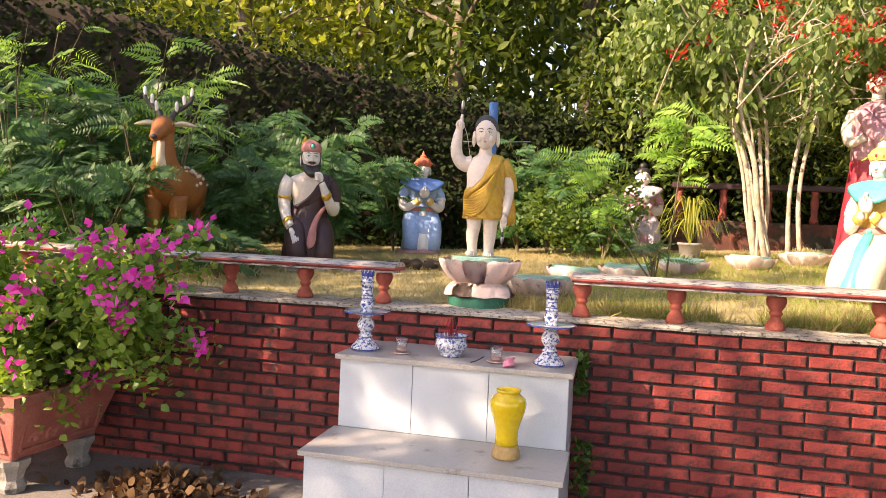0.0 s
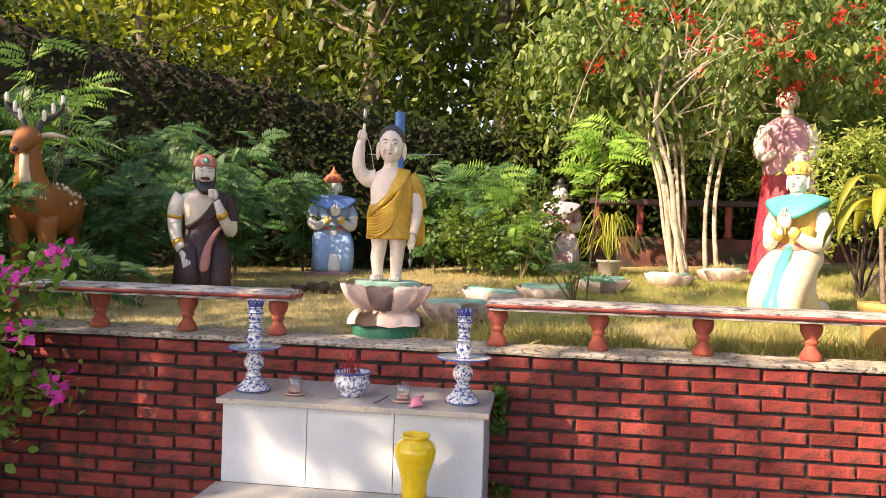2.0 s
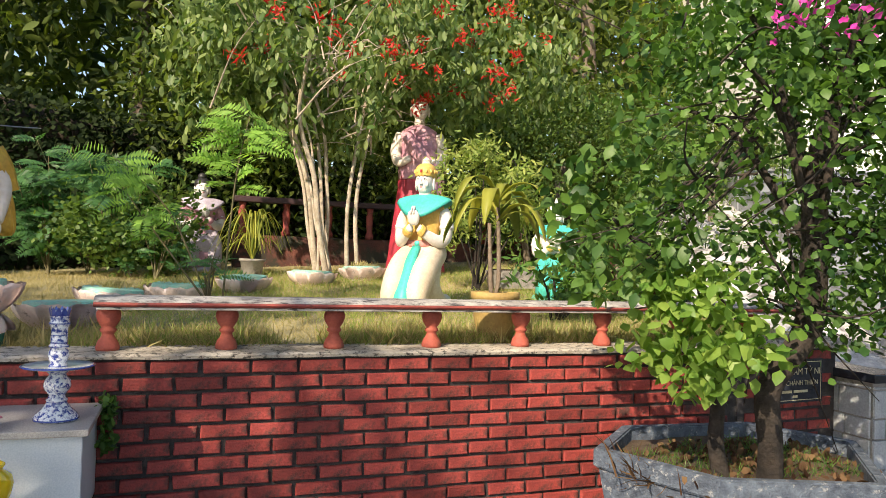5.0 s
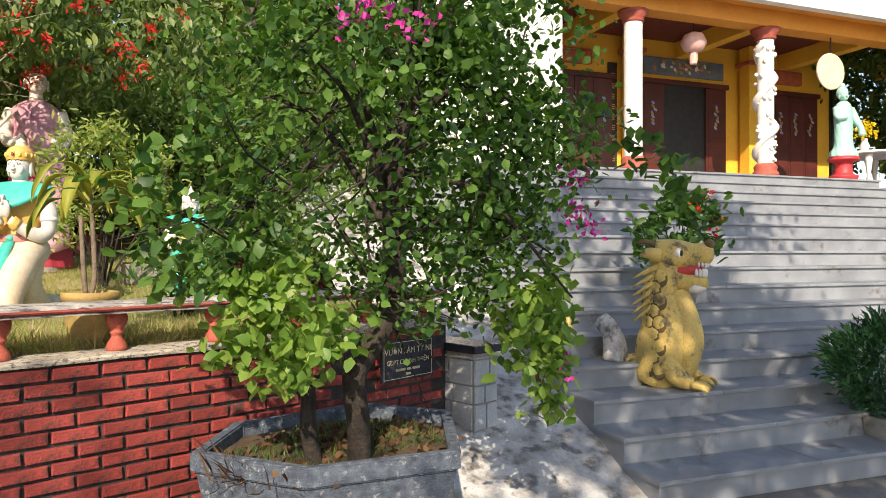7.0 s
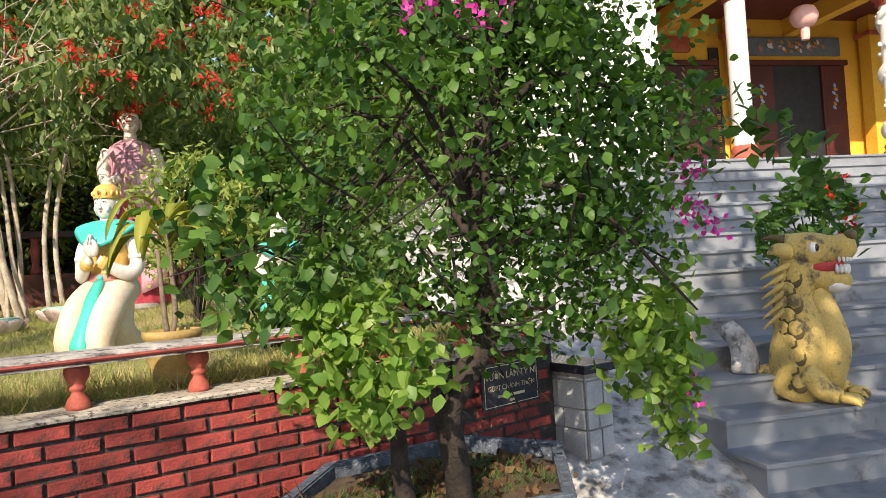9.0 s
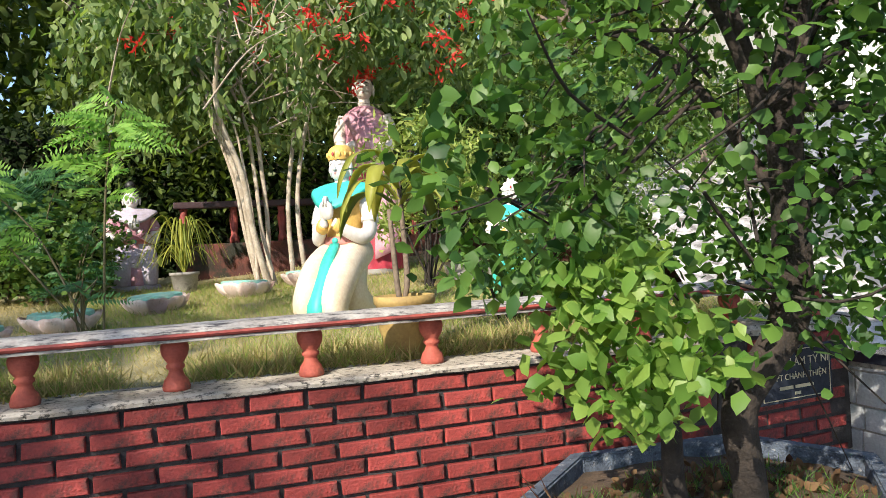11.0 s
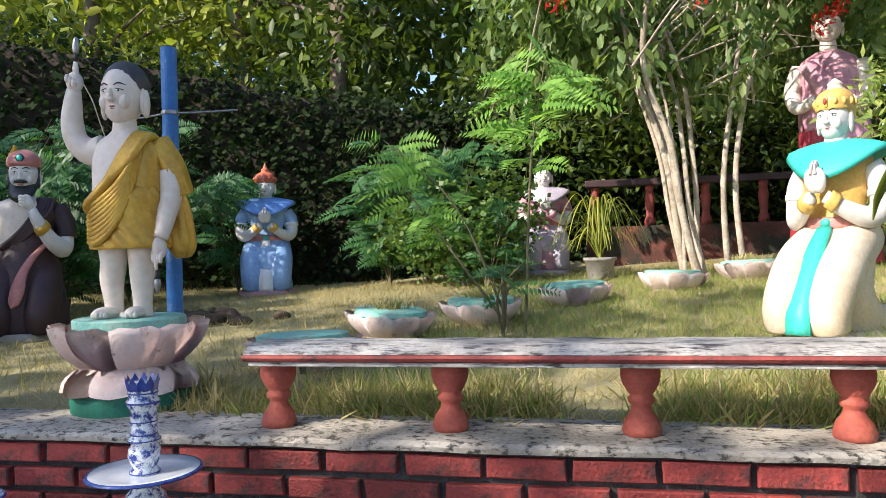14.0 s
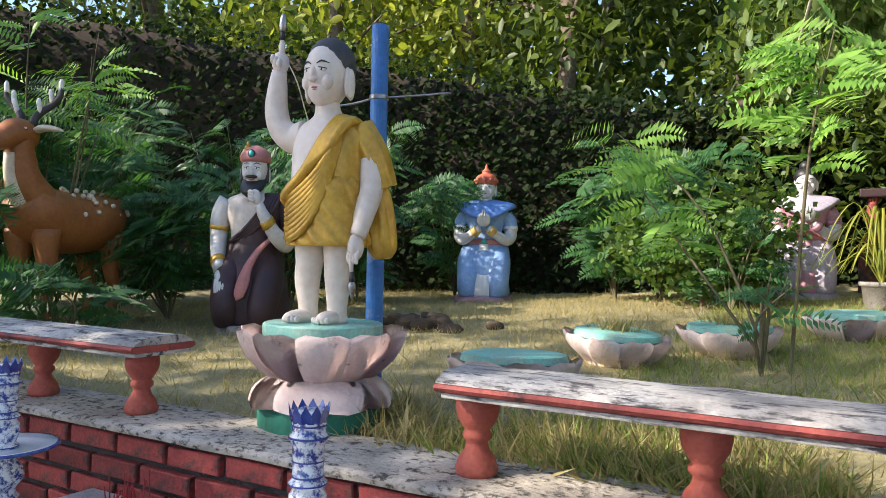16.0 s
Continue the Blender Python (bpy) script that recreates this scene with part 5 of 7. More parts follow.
HEX = [(2.24, 3.78), (2.48, 3.20), (3.16, 2.95), (3.72, 3.60), (3.46, 4.12), (2.66, 4.18)]
hexpot = thing("hexagonal_planter", pose(0, 0, GROUND + 0.012), "blue-grey cement six-sided planter with ochre panels, weedy soil", "planter")
cx, cy = 2.96, 3.58
part("body", prism(shift(HEX, 0.80, cx, cy), 0.03, 0.61, 0.0, shift(HEX, 0.965, cx, cy)), M["potgrey"], hexpot)
rim = bmesh.new()
o, i_ = HEX, shift(HEX, 0.90, cx, cy)
ring = [[rim.verts.new((x, y, z)) for x, y in pts] for pts, z in ((o, 0.60), (o, 0.69), (i_, 0.69), (i_, 0.60))]
for a, b in ((0, 1), (1, 2), (2, 3), (3, 0)):
    for k in range(6):
        rim.faces.new((ring[a][k], ring[a][(k + 1) % 6], ring[b][(k + 1) % 6], ring[b][k]))
bmesh.ops.recalc_face_normals(rim, faces=rim.faces[:])
bmesh.ops.bevel(rim, geom=rim.edges[:], offset=0.008, segments=2, affect="EDGES")
part("rim", rim, M["potgrey"], hexpot, "rough grey rim")
part("base", prism(shift(HEX, 0.84, cx, cy), 0.0, 0.05, 0.006), M["cement"], hexpot)
for k in range(6):
    (x0, y0), (x1, y1) = HEX[k], HEX[(k + 1) % 6]
    mx, my = cx + ((x0 + x1) / 2 - cx) * 0.905, cy + ((y0 + y1) / 2 - cy) * 0.905
    L = math.hypot(x1 - x0, y1 - y0)
    part("panel", box(-L * 0.30, -0.012, -0.15, L * 0.30, 0.012, 0.15, 0.006), M["panel"], hexpot, "ochre painted panel", m=pose(mx, my, 0.32, 8, 0, math.degrees(math.atan2(y1 - y0, x1 - x0))))


def mound(x, y):
    d = math.hypot((x - cx) / 0.6, (y - cy) / 0.5)
    return 0.60 + 0.07 * math.exp(-d * d) + 0.02 * noise.noise(Vector((x * 9, y * 9, 0)))


soil = bmesh.new()
inner = shift(HEX, 0.905, cx, cy)
mid = soil.verts.new((cx, cy, mound(cx, cy)))
prev = None
for k in range(1, 9):
    row = []
    for j in range(36):
        e = j / 6
        a, b = inner[int(e) % 6], inner[(int(e) + 1) % 6]
        f = e - int(e)
        x, y = cx + (a[0] + (b[0] - a[0]) * f - cx) * k / 8, cy + (a[1] + (b[1] - a[1]) * f - cy) * k / 8
        row.append(soil.verts.new((x, y, mound(x, y))))
    for j in range(36):
        if prev is None:
            soil.faces.new((mid, row[j], row[(j + 1) % 36]))
        else:
            soil.faces.new((prev[j], row[j], row[(j + 1) % 36], prev[(j + 1) % 36]))
    prev = row
part("soil", soil, M["soil"], hexpot, "weedy brown soil", smooth=True)

# weeds and litter in the hexagonal planter
n = 1700
p = np.stack([RNG.uniform(2.45, 3.4, n), RNG.uniform(3.25, 3.85, n), np.full(n, 0.56)], 1)
p[:, 2] = [GROUND + mound(a, b) for a, b in p[:, :2]]
leaves("planter_weeds", "hair", p, rand_dirs(n, 1.2), RNG.uniform(0.03, 0.085, n), RNG.uniform(0, 6, n), M["boug"])
tagged(bpy.data.objects["planter_weeds"], "tufts of green weeds in the planter", "weeds", kind="stuff")
n = 520
p = np.stack([np.clip(RNG.normal(2.95, 0.28, n), 2.45, 3.45), np.clip(RNG.normal(3.52, 0.2, n), 3.15, 3.95), np.zeros(n)], 1)
p[:, 2] = [GROUND + mound(a, b) + 0.016 for a, b in p[:, :2]]
tagged(leaves("planter_litter", "heart", p, rand_dirs(n, 0.2), RNG.uniform(0.03, 0.06, n), RNG.uniform(0, 6, n), M["dryleaf"]), "fallen brown leaves on the planter soil", "leaf litter", kind="stuff")
n = 70
p = np.stack([RNG.normal(2.36, 0.05, n), RNG.normal(3.62, 0.12, n), np.full(n, 0.52)], 1)
w = rand_dirs(n, 0.5) + np.array((-0.7, -0.25, 0.1))
tagged(leaves("dry_weed", "hair", p, w, RNG.uniform(0.10, 0.22, n), RNG.uniform(0, 6, n), M["dryleaf"]), "straggling dry grass spilling from the planter", "weeds", kind="stuff")


# ---- trees and shrubs ----
def bougainvillea_tree():
    r = thing("bougainvillea_tree", pose(-0.04, -0.13, 0), "old bougainvillea tree with twisted dark trunk and heart-shaped leaves", "tree")
    c = Clay()
    c.limb([(2.86, 3.40, 0.50, 0.064), (2.84, 3.38, 0.72, 0.052), (2.80, 3.36, 0.95, 0.050), (2.88, 3.33, 1.10, 0.05), (3.0, 3.34, 1.25, 0.055), (3.0, 3.32, 1.55, 0.052), (2.98, 3.30, 1.9, 0.05), (3.06, 3.30, 2.2, 0.046), (3.2, 3.32, 2.5, 0.042), (3.38, 3.34, 2.75, 0.035), (3.6, 3.36, 2.9, 0.025)], "bark", 14, ripple=(4, 0.10))
    c.limb([(2.70, 3.50, 0.50, 0.042), (2.65, 3.50, 0.70, 0.034), (2.62, 3.46, 0.9, 0.030), (2.54, 3.40, 1.08, 0.026)], "bark", 12, ripple=(4, 0.12))
    mesh_ob("trunk", c.bm, [M["bark"]], r, "twisted dark bark", smooth=True)
    tips = [(2.35, 3.1, 2.3), (3.5, 2.95, 2.2), (3.8, 3.3, 2.0), (3.3, 3.8, 2.4), (2.6, 3.9, 2.3), (2.8, 2.9, 2.6), (3.2, 3.0, 2.9), (2.5, 3.4, 2.8), (3.9, 3.1, 1.5), (3.6, 2.75, 1.3)]
    c = Clay()
    for t in tips:
        a = np.array((3.0, 3.32, RNG.uniform(1.4, 2.1)))
        m = (a + np.array(t)) / 2 + np.array((0, 0, 0.18))
        c.limb([(*a, 0.022), (*m, 0.014), (*t, 0.005)], "bark", 6, 4)
    for k in range(9):
        b = np.array((2.08, 3.48, 1.68)) + RNG.normal(size=3) * np.array((0.14, 0.12, 0.18))
        c.limb([(2.75, 3.4, 1.9 + 0.04 * k, 0.007), (2.4, 3.44, b[2] + 0.2, 0.005), (*b, 0.002)], "bark", 6, 3)
    for k in range(46):
        a = np.array((3.0, 3.33, 1.9)) + RNG.normal(size=3) * np.array((0.35, 0.25, 0.4))
        b = a + RNG.normal(size=3) * np.array((0.35, 0.3, 0.3))
        c.limb([(*a, 0.006), (*((a + b) / 2 + RNG.normal(size=3) * 0.05), 0.005), (*b, 0.002)], "bark", 5, 3)
    mesh_ob("branchwork", c.bm, [M["bark"]], r, smooth=True)
    # crown: dense middle, drooping skirts
    p = np.concatenate([clumps(6400, (3.0, 3.36, 2.05), (0.92, 0.68, 0.85), 110, (0.12, 0.11, 0.10)), clumps(2200, (3.1, 3.35, 2.75), (0.85, 0.6, 0.5), 40, (0.13, 0.12, 0.1)), clumps(2000, (3.5, 3.35, 2.1), (0.45, 0.4, 0.8), 40, (0.12, 0.11, 0.1)), clumps(1000, (3.5, 3.12, 1.5), (0.36, 0.26, 0.42), 34, (0.08, 0.08, 0.08)), clumps(1300, (3.75, 3.2, 2.35), (0.42, 0.35, 0.75), 40, (0.1, 0.1, 0.1))])
    p = p[(p[:, 2] > 1.0)]
    n = len(p)
    w = rand_dirs(n, -0.35)
    leaves("crown", "heart", p, w, RNG.uniform(0.03, 0.062, n), RNG.normal(size=n) * 0.7, M["boug"], r)
    pend = []
    for x, y, z0, z1, s, k in ((2.42, 3.30, 1.5, 0.95, 0.085, 300), (2.30, 3.40, 1.45, 1.05, 0.09, 200), (3.72, 2.98, 1.4, 0.68, 0.06, 230), (3.52, 2.95, 1.4, 0.95, 0.08, 240), (3.9, 3.1, 1.5, 0.9, 0.06, 130), (2.55, 3.2, 1.3, 1.1, 0.08, 120)):
        t = RNG.uniform(0, 1, k)
        pend.append(np.stack([x + RNG.normal(0, s, k), y + RNG.normal(0, s, k), z0 + (z1 - z0) * t], 1))
    p = np.concatenate(pend)
    n = len(p)
    leaves("drooping_shoot", "heart", p, rand_dirs(n, -0.7), RNG.uniform(0.045, 0.085, n), RNG.normal(size=n) * 0.6, M["boughi"], r, "young light green drooping leaves")
    p = clumps(330, (2.08, 3.48, 1.68), (0.26, 0.25, 0.36), 22, (0.07, 0.06, 0.06))
    n = len(p)
    leaves("outer_spray", "heart", p, rand_dirs(n, -0.5), RNG.uniform(0.05, 0.085, n), RNG.normal(size=n) * 0.6, M["boug"], r)
    # the long leafy sprays that reach towards the stairs
    pts = []
    for k in range(3):
        line = np.array(curve_points([(3.6, 3.1, 2.35 - 0.1 * k), (4.1, 2.98, 2.35 - 0.12 * k), (4.5, 2.85, 2.15 - 0.1 * k), (4.75, 2.75, 1.98 - 0.1 * k)], 12))
        pts.append(line + RNG.normal(size=line.shape) * 0.03)
    p = np.concatenate(pts)
    n = len(p)
    leaves("long_spray", "heart", p, rand_dirs(n, -0.5), RNG.uniform(0.07, 0.12, n), RNG.normal(size=n) * 0.5, M["boug"], r)
    fl = np.concatenate([RNG.normal(size=(28, 3)) * np.array((0.05, 0.05, 0.03)) + np.array(q) for q in ((2.75, 2.95, 2.42), (2.55, 3.0, 2.44), (3.95, 3.0, 1.9), (4.0, 3.02, 1.72), (4.1, 3.0, 1.64), (3.78, 2.96, 0.92), (2.62, 3.05, 2.5))])
    leaves("blossom", "bract", fl, rand_dirs(len(fl), 0.3), RNG.uniform(0.03, 0.045, len(fl)), RNG.uniform(0, 6, len(fl)), M["magenta"], r, "magenta papery bracts")
    return r


bougainvillea_tree()


def lawn_shrub(x, y, h, w, n, size, leaf, label):
    z = garden_z(x, y)
    r = thing("lawn_shrub", pose(0, 0, 0), label, "shrub")
    c = Clay()
    for k in range(9):
        b = np.array((x, y, z + h * 0.6)) + RNG.normal(size=3) * np.array((w * 0.45, w * 0.35, h * 0.2))
        c.limb([(x + RNG.normal() * 0.03, y, z - 0.02, 0.012), (*((b + np.array((x, y, z))) / 2), 0.009), (*b, 0.003)], "bark", 6, 4)
    mesh_ob("branchwork", c.bm, [M["bark"]], r, smooth=True)
    p = clumps(n, (x, y, z + h * 0.58), (w, w * 0.7, h * 0.42), max(14, n // 40), (0.07, 0.07, 0.06))
    p = p[p[:, 2] > z + 0.03]
    n = len(p)
    leaves("crown", "slip", p, rand_dirs(n, 0.2), RNG.uniform(*size, n), RNG.uniform(0, 6, n), leaf, r)


lawn_shrub(2.95, 5.45, 0.5, 0.36, 520, (0.07, 0.13), M["boug"], "low green shrub growing on the lawn behind the rail")
lawn_shrub(2.95, 7.0, 1.5, 0.55, 2600, (0.05, 0.10), M["grassgreen"], "bushy olive green shrub beside the turquoise statue")


def bougainvillea_bush():
    r = thing("bougainvillea_bush", pose(0, 0, 0), "sprawling bougainvillea bush with magenta bracts in the red planter", "bush")
    c = Clay()
    ends = []
    for k in range(64):
        a = math.radians(RNG.uniform(-150, 60))
        l = RNG.uniform(0.35, 0.95)
        b = np.array((-3.2 + RNG.normal() * 0.14, 3.75 + RNG.normal() * 0.1, 0.45))
        e = b + np.array((math.cos(a) * l * 1.15, math.sin(a) * l * 0.7, RNG.uniform(0.05, 0.95)))
        m = (b + e) / 2 + np.array((0, 0, 0.2))
        ends.append((b, m, e))
        c.limb([(*b, 0.010), (*m, 0.006), (*e, 0.002)], "stem", 5, 4)
    mesh_ob("branchwork", c.bm, [M["barkmid"]], r, smooth=True)
    p, fl = [], []
    for b, m, e in ends:
        line = np.array(curve_points([b, m, e], 14))[7:]
        for q in line:
            p.append(q + RNG.normal(size=(5, 3)) * 0.055)
        if RNG.random() < 0.45:
            fl.append(e + RNG.normal(size=(9, 3)) * np.array((0.03, 0.03, 0.02)))
            if RNG.random() < 0.5:
                fl.append(m + RNG.normal(size=(6, 3)) * 0.03 + np.array((0, 0, 0.06)))
    p.append(clumps(1300, (-3.15, 3.6, 0.90), (0.80, 0.52, 0.46), 70, (0.08, 0.08, 0.07)))
    p.append(clumps(600, (-2.65, 3.62, 0.80), (0.50, 0.4, 0.40), 40, (0.07, 0.07, 0.07)))
    for k in range(28):
        a = RNG.uniform(math.radians(-170), math.radians(30))
        e = np.array((-2.85 + math.cos(a) * RNG.uniform(0.3, 0.95), 3.55 + math.sin(a) * 0.42, 0.62 + 0.80 * math.sqrt(RNG.random())))
        fl.append(e + RNG.normal(size=(9, 3)) * np.array((0.03, 0.03, 0.022)))
        p.append(e + RNG.normal(size=(10, 3)) * 0.06)
    p = np.concatenate(p)
    n = len(p)
    leaves("leaves", "heart", p, rand_dirs(n, -0.1), RNG.uniform(0.035, 0.07, n), RNG.normal(size=n) * 0.7, M["boughi"], r)
    k = n // 4
    leaves("older_leaves", "heart", p[:k] + RNG.normal(size=(k, 3)) * 0.05, rand_dirs(k, -0.2), RNG.uniform(0.04, 0.07, k), RNG.normal(size=k) * 0.7, M["boug"], r)
    fl = np.concatenate(fl)
    fl = np.concatenate([fl, fl[::3] + RNG.normal(size=fl[::3].shape) * 0.035 + np.array((0.02, -0.06, 0.05))])
    leaves("blossom", "bract", fl, rand_dirs(len(fl), 0.4), RNG.uniform(0.045, 0.068, len(fl)), RNG.uniform(0, 6, len(fl)), M["magenta"], r, "magenta papery bracts")


bougainvillea_bush()


def feather_shrub(x, y, height, spread, n, material, lean=(0, 0), pairs=12, size=(0.18, 0.34), seed_stems=5, leaf=0.26, name="feathery_shrub", label="feathery-leaved green shrub in the lawn", bare=0.25, group="feathery shrubs"):
    z = garden_z(x, y)
    r = thing(name, pose(x, y, z), label, "shrub", group)
    c = Clay()
    bases, ways, lens = [], [], []
    for s in range(seed_stems):
        a = RNG.uniform(0, math.tau)
        tip = np.array((math.cos(a) * spread * RNG.uniform(0.3, 1) + lean[0], math.sin(a) * spread * RNG.uniform(0.3, 1) + lean[1], height * RNG.uniform(0.75, 1.0)))
        m = tip * 0.5 + np.array((0, 0, height * 0.12)) + RNG.normal(size=3) * 0.05
        c.limb([(0, 0, 0, 0.008), (*m, 0.006), (*tip, 0.002)], "stem", 6, 5)
        line = np.array(curve_points([(0, 0, 0), m, tip], 20))
        for k in range(n // seed_stems):
            q = line[int(RNG.uniform(bare, 1.0) * (len(line) - 1))]
            b = RNG.uniform(0, math.tau)
            bases.append(q)
            ways.append((math.cos(b), math.sin(b), RNG.uniform(-0.1, 0.7)))
            lens.append(RNG.uniform(*size))
    mesh_ob("branchwork", c.bm, [M["stem"]], r, smooth=True)["kind"] = "stuff"
    fronds("fronds", bases, ways, lens, M[material], r, pairs=pairs, leaf=leaf)
    return r


# the thicket on the left
for x, y, h, sp, n in ((-2.9, 7.1, 1.25, 0.6, 130), (-3.0, 8.1, 1.2, 0.5, 110), (-3.3, 6.3, 1.0, 0.55, 120), (-0.95, 9.1, 1.2, 0.5, 110), (-3.9, 7.4, 1.7, 0.7, 150), (-4.2, 6.0, 1.5, 0.7, 150), (-4.9, 6.8, 2.0, 0.8, 170), (-5.2, 5.6, 1.9, 0.8, 170), (-4.4, 5.1, 1.3, 0.6, 130), (-6.0, 6.1, 2.2, 0.9, 170), (-3.75, 4.95, 1.0, 0.5, 110), (-2.75, 5.15, 0.42, 0.3, 35), (-6.3, 5.0, 1.9, 0.8, 150), (-2.6, 9.2, 1.3, 0.5, 110), (-0.2, 8.7, 1.2, 0.55, 110), (-0.6, 9.2, 1.5, 0.6, 110), (-3.3, 8.4, 1.6, 0.6, 120), (-5.4, 4.75, 1.4, 0.6, 120), (-4.0, 5.6, 1.7, 0.6, 120)):
    feather_shrub(x, y, h, sp, n, "acacia", pairs=15, size=(0.24, 0.46), leaf=0.25, seed_stems=7, label="dark green feathery shrub in the thicket behind the wall", bare=0.15)
feather_shrub(-3.55, 5.55, 2.1, 0.7, 44, "acacialight", size=(0.25, 0.45), seed_stems=6, leaf=0.22, label="tall pale feathery shoots rising over the thicket", bare=0.5)
feather_shrub(-4.6, 5.2, 2.2, 0.8, 40, "acacialight", size=(0.25, 0.45), seed_stems=6, leaf=0.22, label="tall pale feathery shoots rising over the thicket", bare=0.5)
# saplings among the lotus stones
feather_shrub(0.62, 6.10, 1.62, 0.16, 34, "acacialight", lean=(0.10, 0.05), size=(0.26, 0.42), seed_stems=1, leaf=0.24, name="sapling", label="slender bright green feathery sapling on the lawn", bare=0.45)
feather_shrub(0.55, 6.15, 1.2, 0.22, 26, "acacialight", lean=(-0.6, 0.1), size=(0.24, 0.40), seed_stems=2, leaf=0.24, name="sapling", label="leaning bright green feathery sapling on the lawn", bare=0.4)
feather_shrub(0.1, 8.3, 0.75, 0.4, 36, "acacia", size=(0.2, 0.34), seed_stems=6, leaf=0.24, label="low feathery shrub beside the pink statue", bare=0.2)
feather_shrub(0.52, 6.0, 0.45, 0.25, 10, "acacia", size=(0.16, 0.28), seed_stems=5, leaf=0.24, label="low feathery seedling by the lotus stones", bare=0.3)


def red_tree():
    r = thing("red_flowering_tree", pose(0, 0, 0), "pale-trunked tree with drooping leaves and red flower clusters", "tree")
    c = Clay()
    z = garden_z(1.8, 8.6)
    for k in range(7):
        a = RNG.normal(size=2) * 0.12
        o = (1.73 + a[0], 8.38 + a[1])
        dx, dy = -0.28 + RNG.normal() * 0.12, -0.1 + RNG.normal() * 0.15
        rr = RNG.uniform(0.012, 0.030)
        c.limb([(o[0] + RNG.normal() * 0.05, o[1], z - 0.05, rr * 1.2), (o[0] + dx * 0.3, o[1] + dy * 0.3, z + 0.5, rr), (o[0] + dx * 0.5, o[1] + dy * 0.6, z + 1.0, rr * 0.95), (o[0] + dx, o[1] + dy, z + 1.6, rr * 0.8), (o[0] + dx * 1.6 + RNG.normal() * 0.2, o[1] + dy * 2, z + 2.3, rr * 0.6)], "barkpale", 10, ripple=(3, 0.08))
    for k in range(2):
        c.limb([(2.0 + k * 0.12, 8.38, z - 0.05, 0.026), (1.98 + k * 0.09, 8.38, z + 0.7, 0.022), (2.08 + k * 0.1, 8.45, z + 1.4, 0.02), (2.2 + k * 0.2, 8.4, z + 2.2, 0.014)], "barkpale", 8, ripple=(3, 0.1))
    mesh_ob("trunk", c.bm, [M["barkpale"]], r, "cluster of pale smooth stems", smooth=True)
    c = Clay()
    for k in range(70):
        a = np.array((1.7 + RNG.normal() * 0.4, 8.4 + RNG.normal() * 0.3, z + 2.0 + RNG.normal() * 0.3))
        b = a + np.array((RNG.normal() * 0.6 + 0.2, RNG.normal() * 0.4 - 0.1, RNG.uniform(-0.2, 0.8)))
        c.limb([(*a, 0.010), (*((a + b) / 2 + np.array((0, 0, 0.12))), 0.006), (*b, 0.002)], "barkpale", 5, 4)
    mesh_ob("branchwork", c.bm, [M["barkpale"]], r, smooth=True)
    p = np.concatenate([clumps(5200, (1.9, 8.3, 3.55), (1.7, 1.0, 0.85), 120, (0.13, 0.12, 0.12)), clumps(2600, (3.4, 8.7, 3.9), (1.5, 0.9, 0.85), 70, (0.14, 0.13, 0.12)), clumps(1500, (0.7, 8.6, 3.4), (0.8, 0.6, 0.7), 40, (0.13, 0.12, 0.12))])
    p = p[~((p[:, 0] > 2.25) & (p[:, 0] < 3.0) & (p[:, 2] < 3.3) & (p[:, 1] < 8.7))]
    n = len(p)
    leaves("crown", "oval", p, rand_dirs(n, -1.0), RNG.uniform(0.08, 0.15, n), RNG.normal(size=n) * 0.6, M["redtree"], r)
    cl = clumps(64, (2.3, 7.85, 3.7), (1.9, 0.8, 0.65), 64, (0.05, 0.05, 0.05))
    fl = np.concatenate([q + RNG.normal(size=(14, 3)) * 0.04 for q in cl])
    leaves("blossom", "slip", fl, rand_dirs(len(fl)), RNG.uniform(0.05, 0.085, len(fl)), RNG.uniform(0, 6, len(fl)), M["redflower"], r, "bright red flower clusters")


red_tree()


def leafy_bush(name, label, centre, radii, n, count, kind, size, material, spread=0.16, trunks=(), up=-0.2, category="bush"):
    r = thing(name, pose(0, 0, 0), label, category)
    if trunks:
        c = Clay()
        for t in trunks:
            c.limb(t, "barkmid", 10)
        mesh_ob("trunk", c.bm, [M["barkmid"]], r, smooth=True)
    p = clumps(n, centre, radii, count, (spread,) * 3)
    leaves("crown", kind, p, rand_dirs(n, up), RNG.uniform(*size, n), RNG.normal(size=n) * 0.8, M[material], r)
    return r


def stem_to(x, y, z0, z1, r, lean=0.0):
    return [(x, y, z0, r), (x + lean * 0.4, y, z0 + (z1 - z0) * 0.4, r * 0.85), (x + lean, y, z1, r * 0.6)]


leafy_bush("privet_bush", "dense small-leaved green bush behind the statues", (5.0, 9.3, 2.6), (1.5, 1.1, 1.25), 9000, 130, "oval", (0.05, 0.09), "shrub", 0.15, [stem_to(5.0, 9.3, 1.2, 2.6, 0.06), stem_to(4.6, 9.2, 1.2, 2.8, 0.05, -0.3)])
leafy_bush("privet_bush", "dense small-leaved green bush behind the statues", (6.6, 8.2, 2.5), (1.4, 1.2, 1.3), 8000, 120, "oval", (0.05, 0.09), "shrub", 0.15, [stem_to(6.6, 8.2, 0.6, 2.6, 0.06)])
leafy_bush("low_bush", "low leafy bush in the corner of the lawn", (3.6, 5.7, 1.45), (0.55, 0.5, 0.42), 1500, 50, "oval", (0.05, 0.1), "shrub", 0.08, [stem_to(3.6, 5.7, 1.0, 1.5, 0.02)], 0.4)
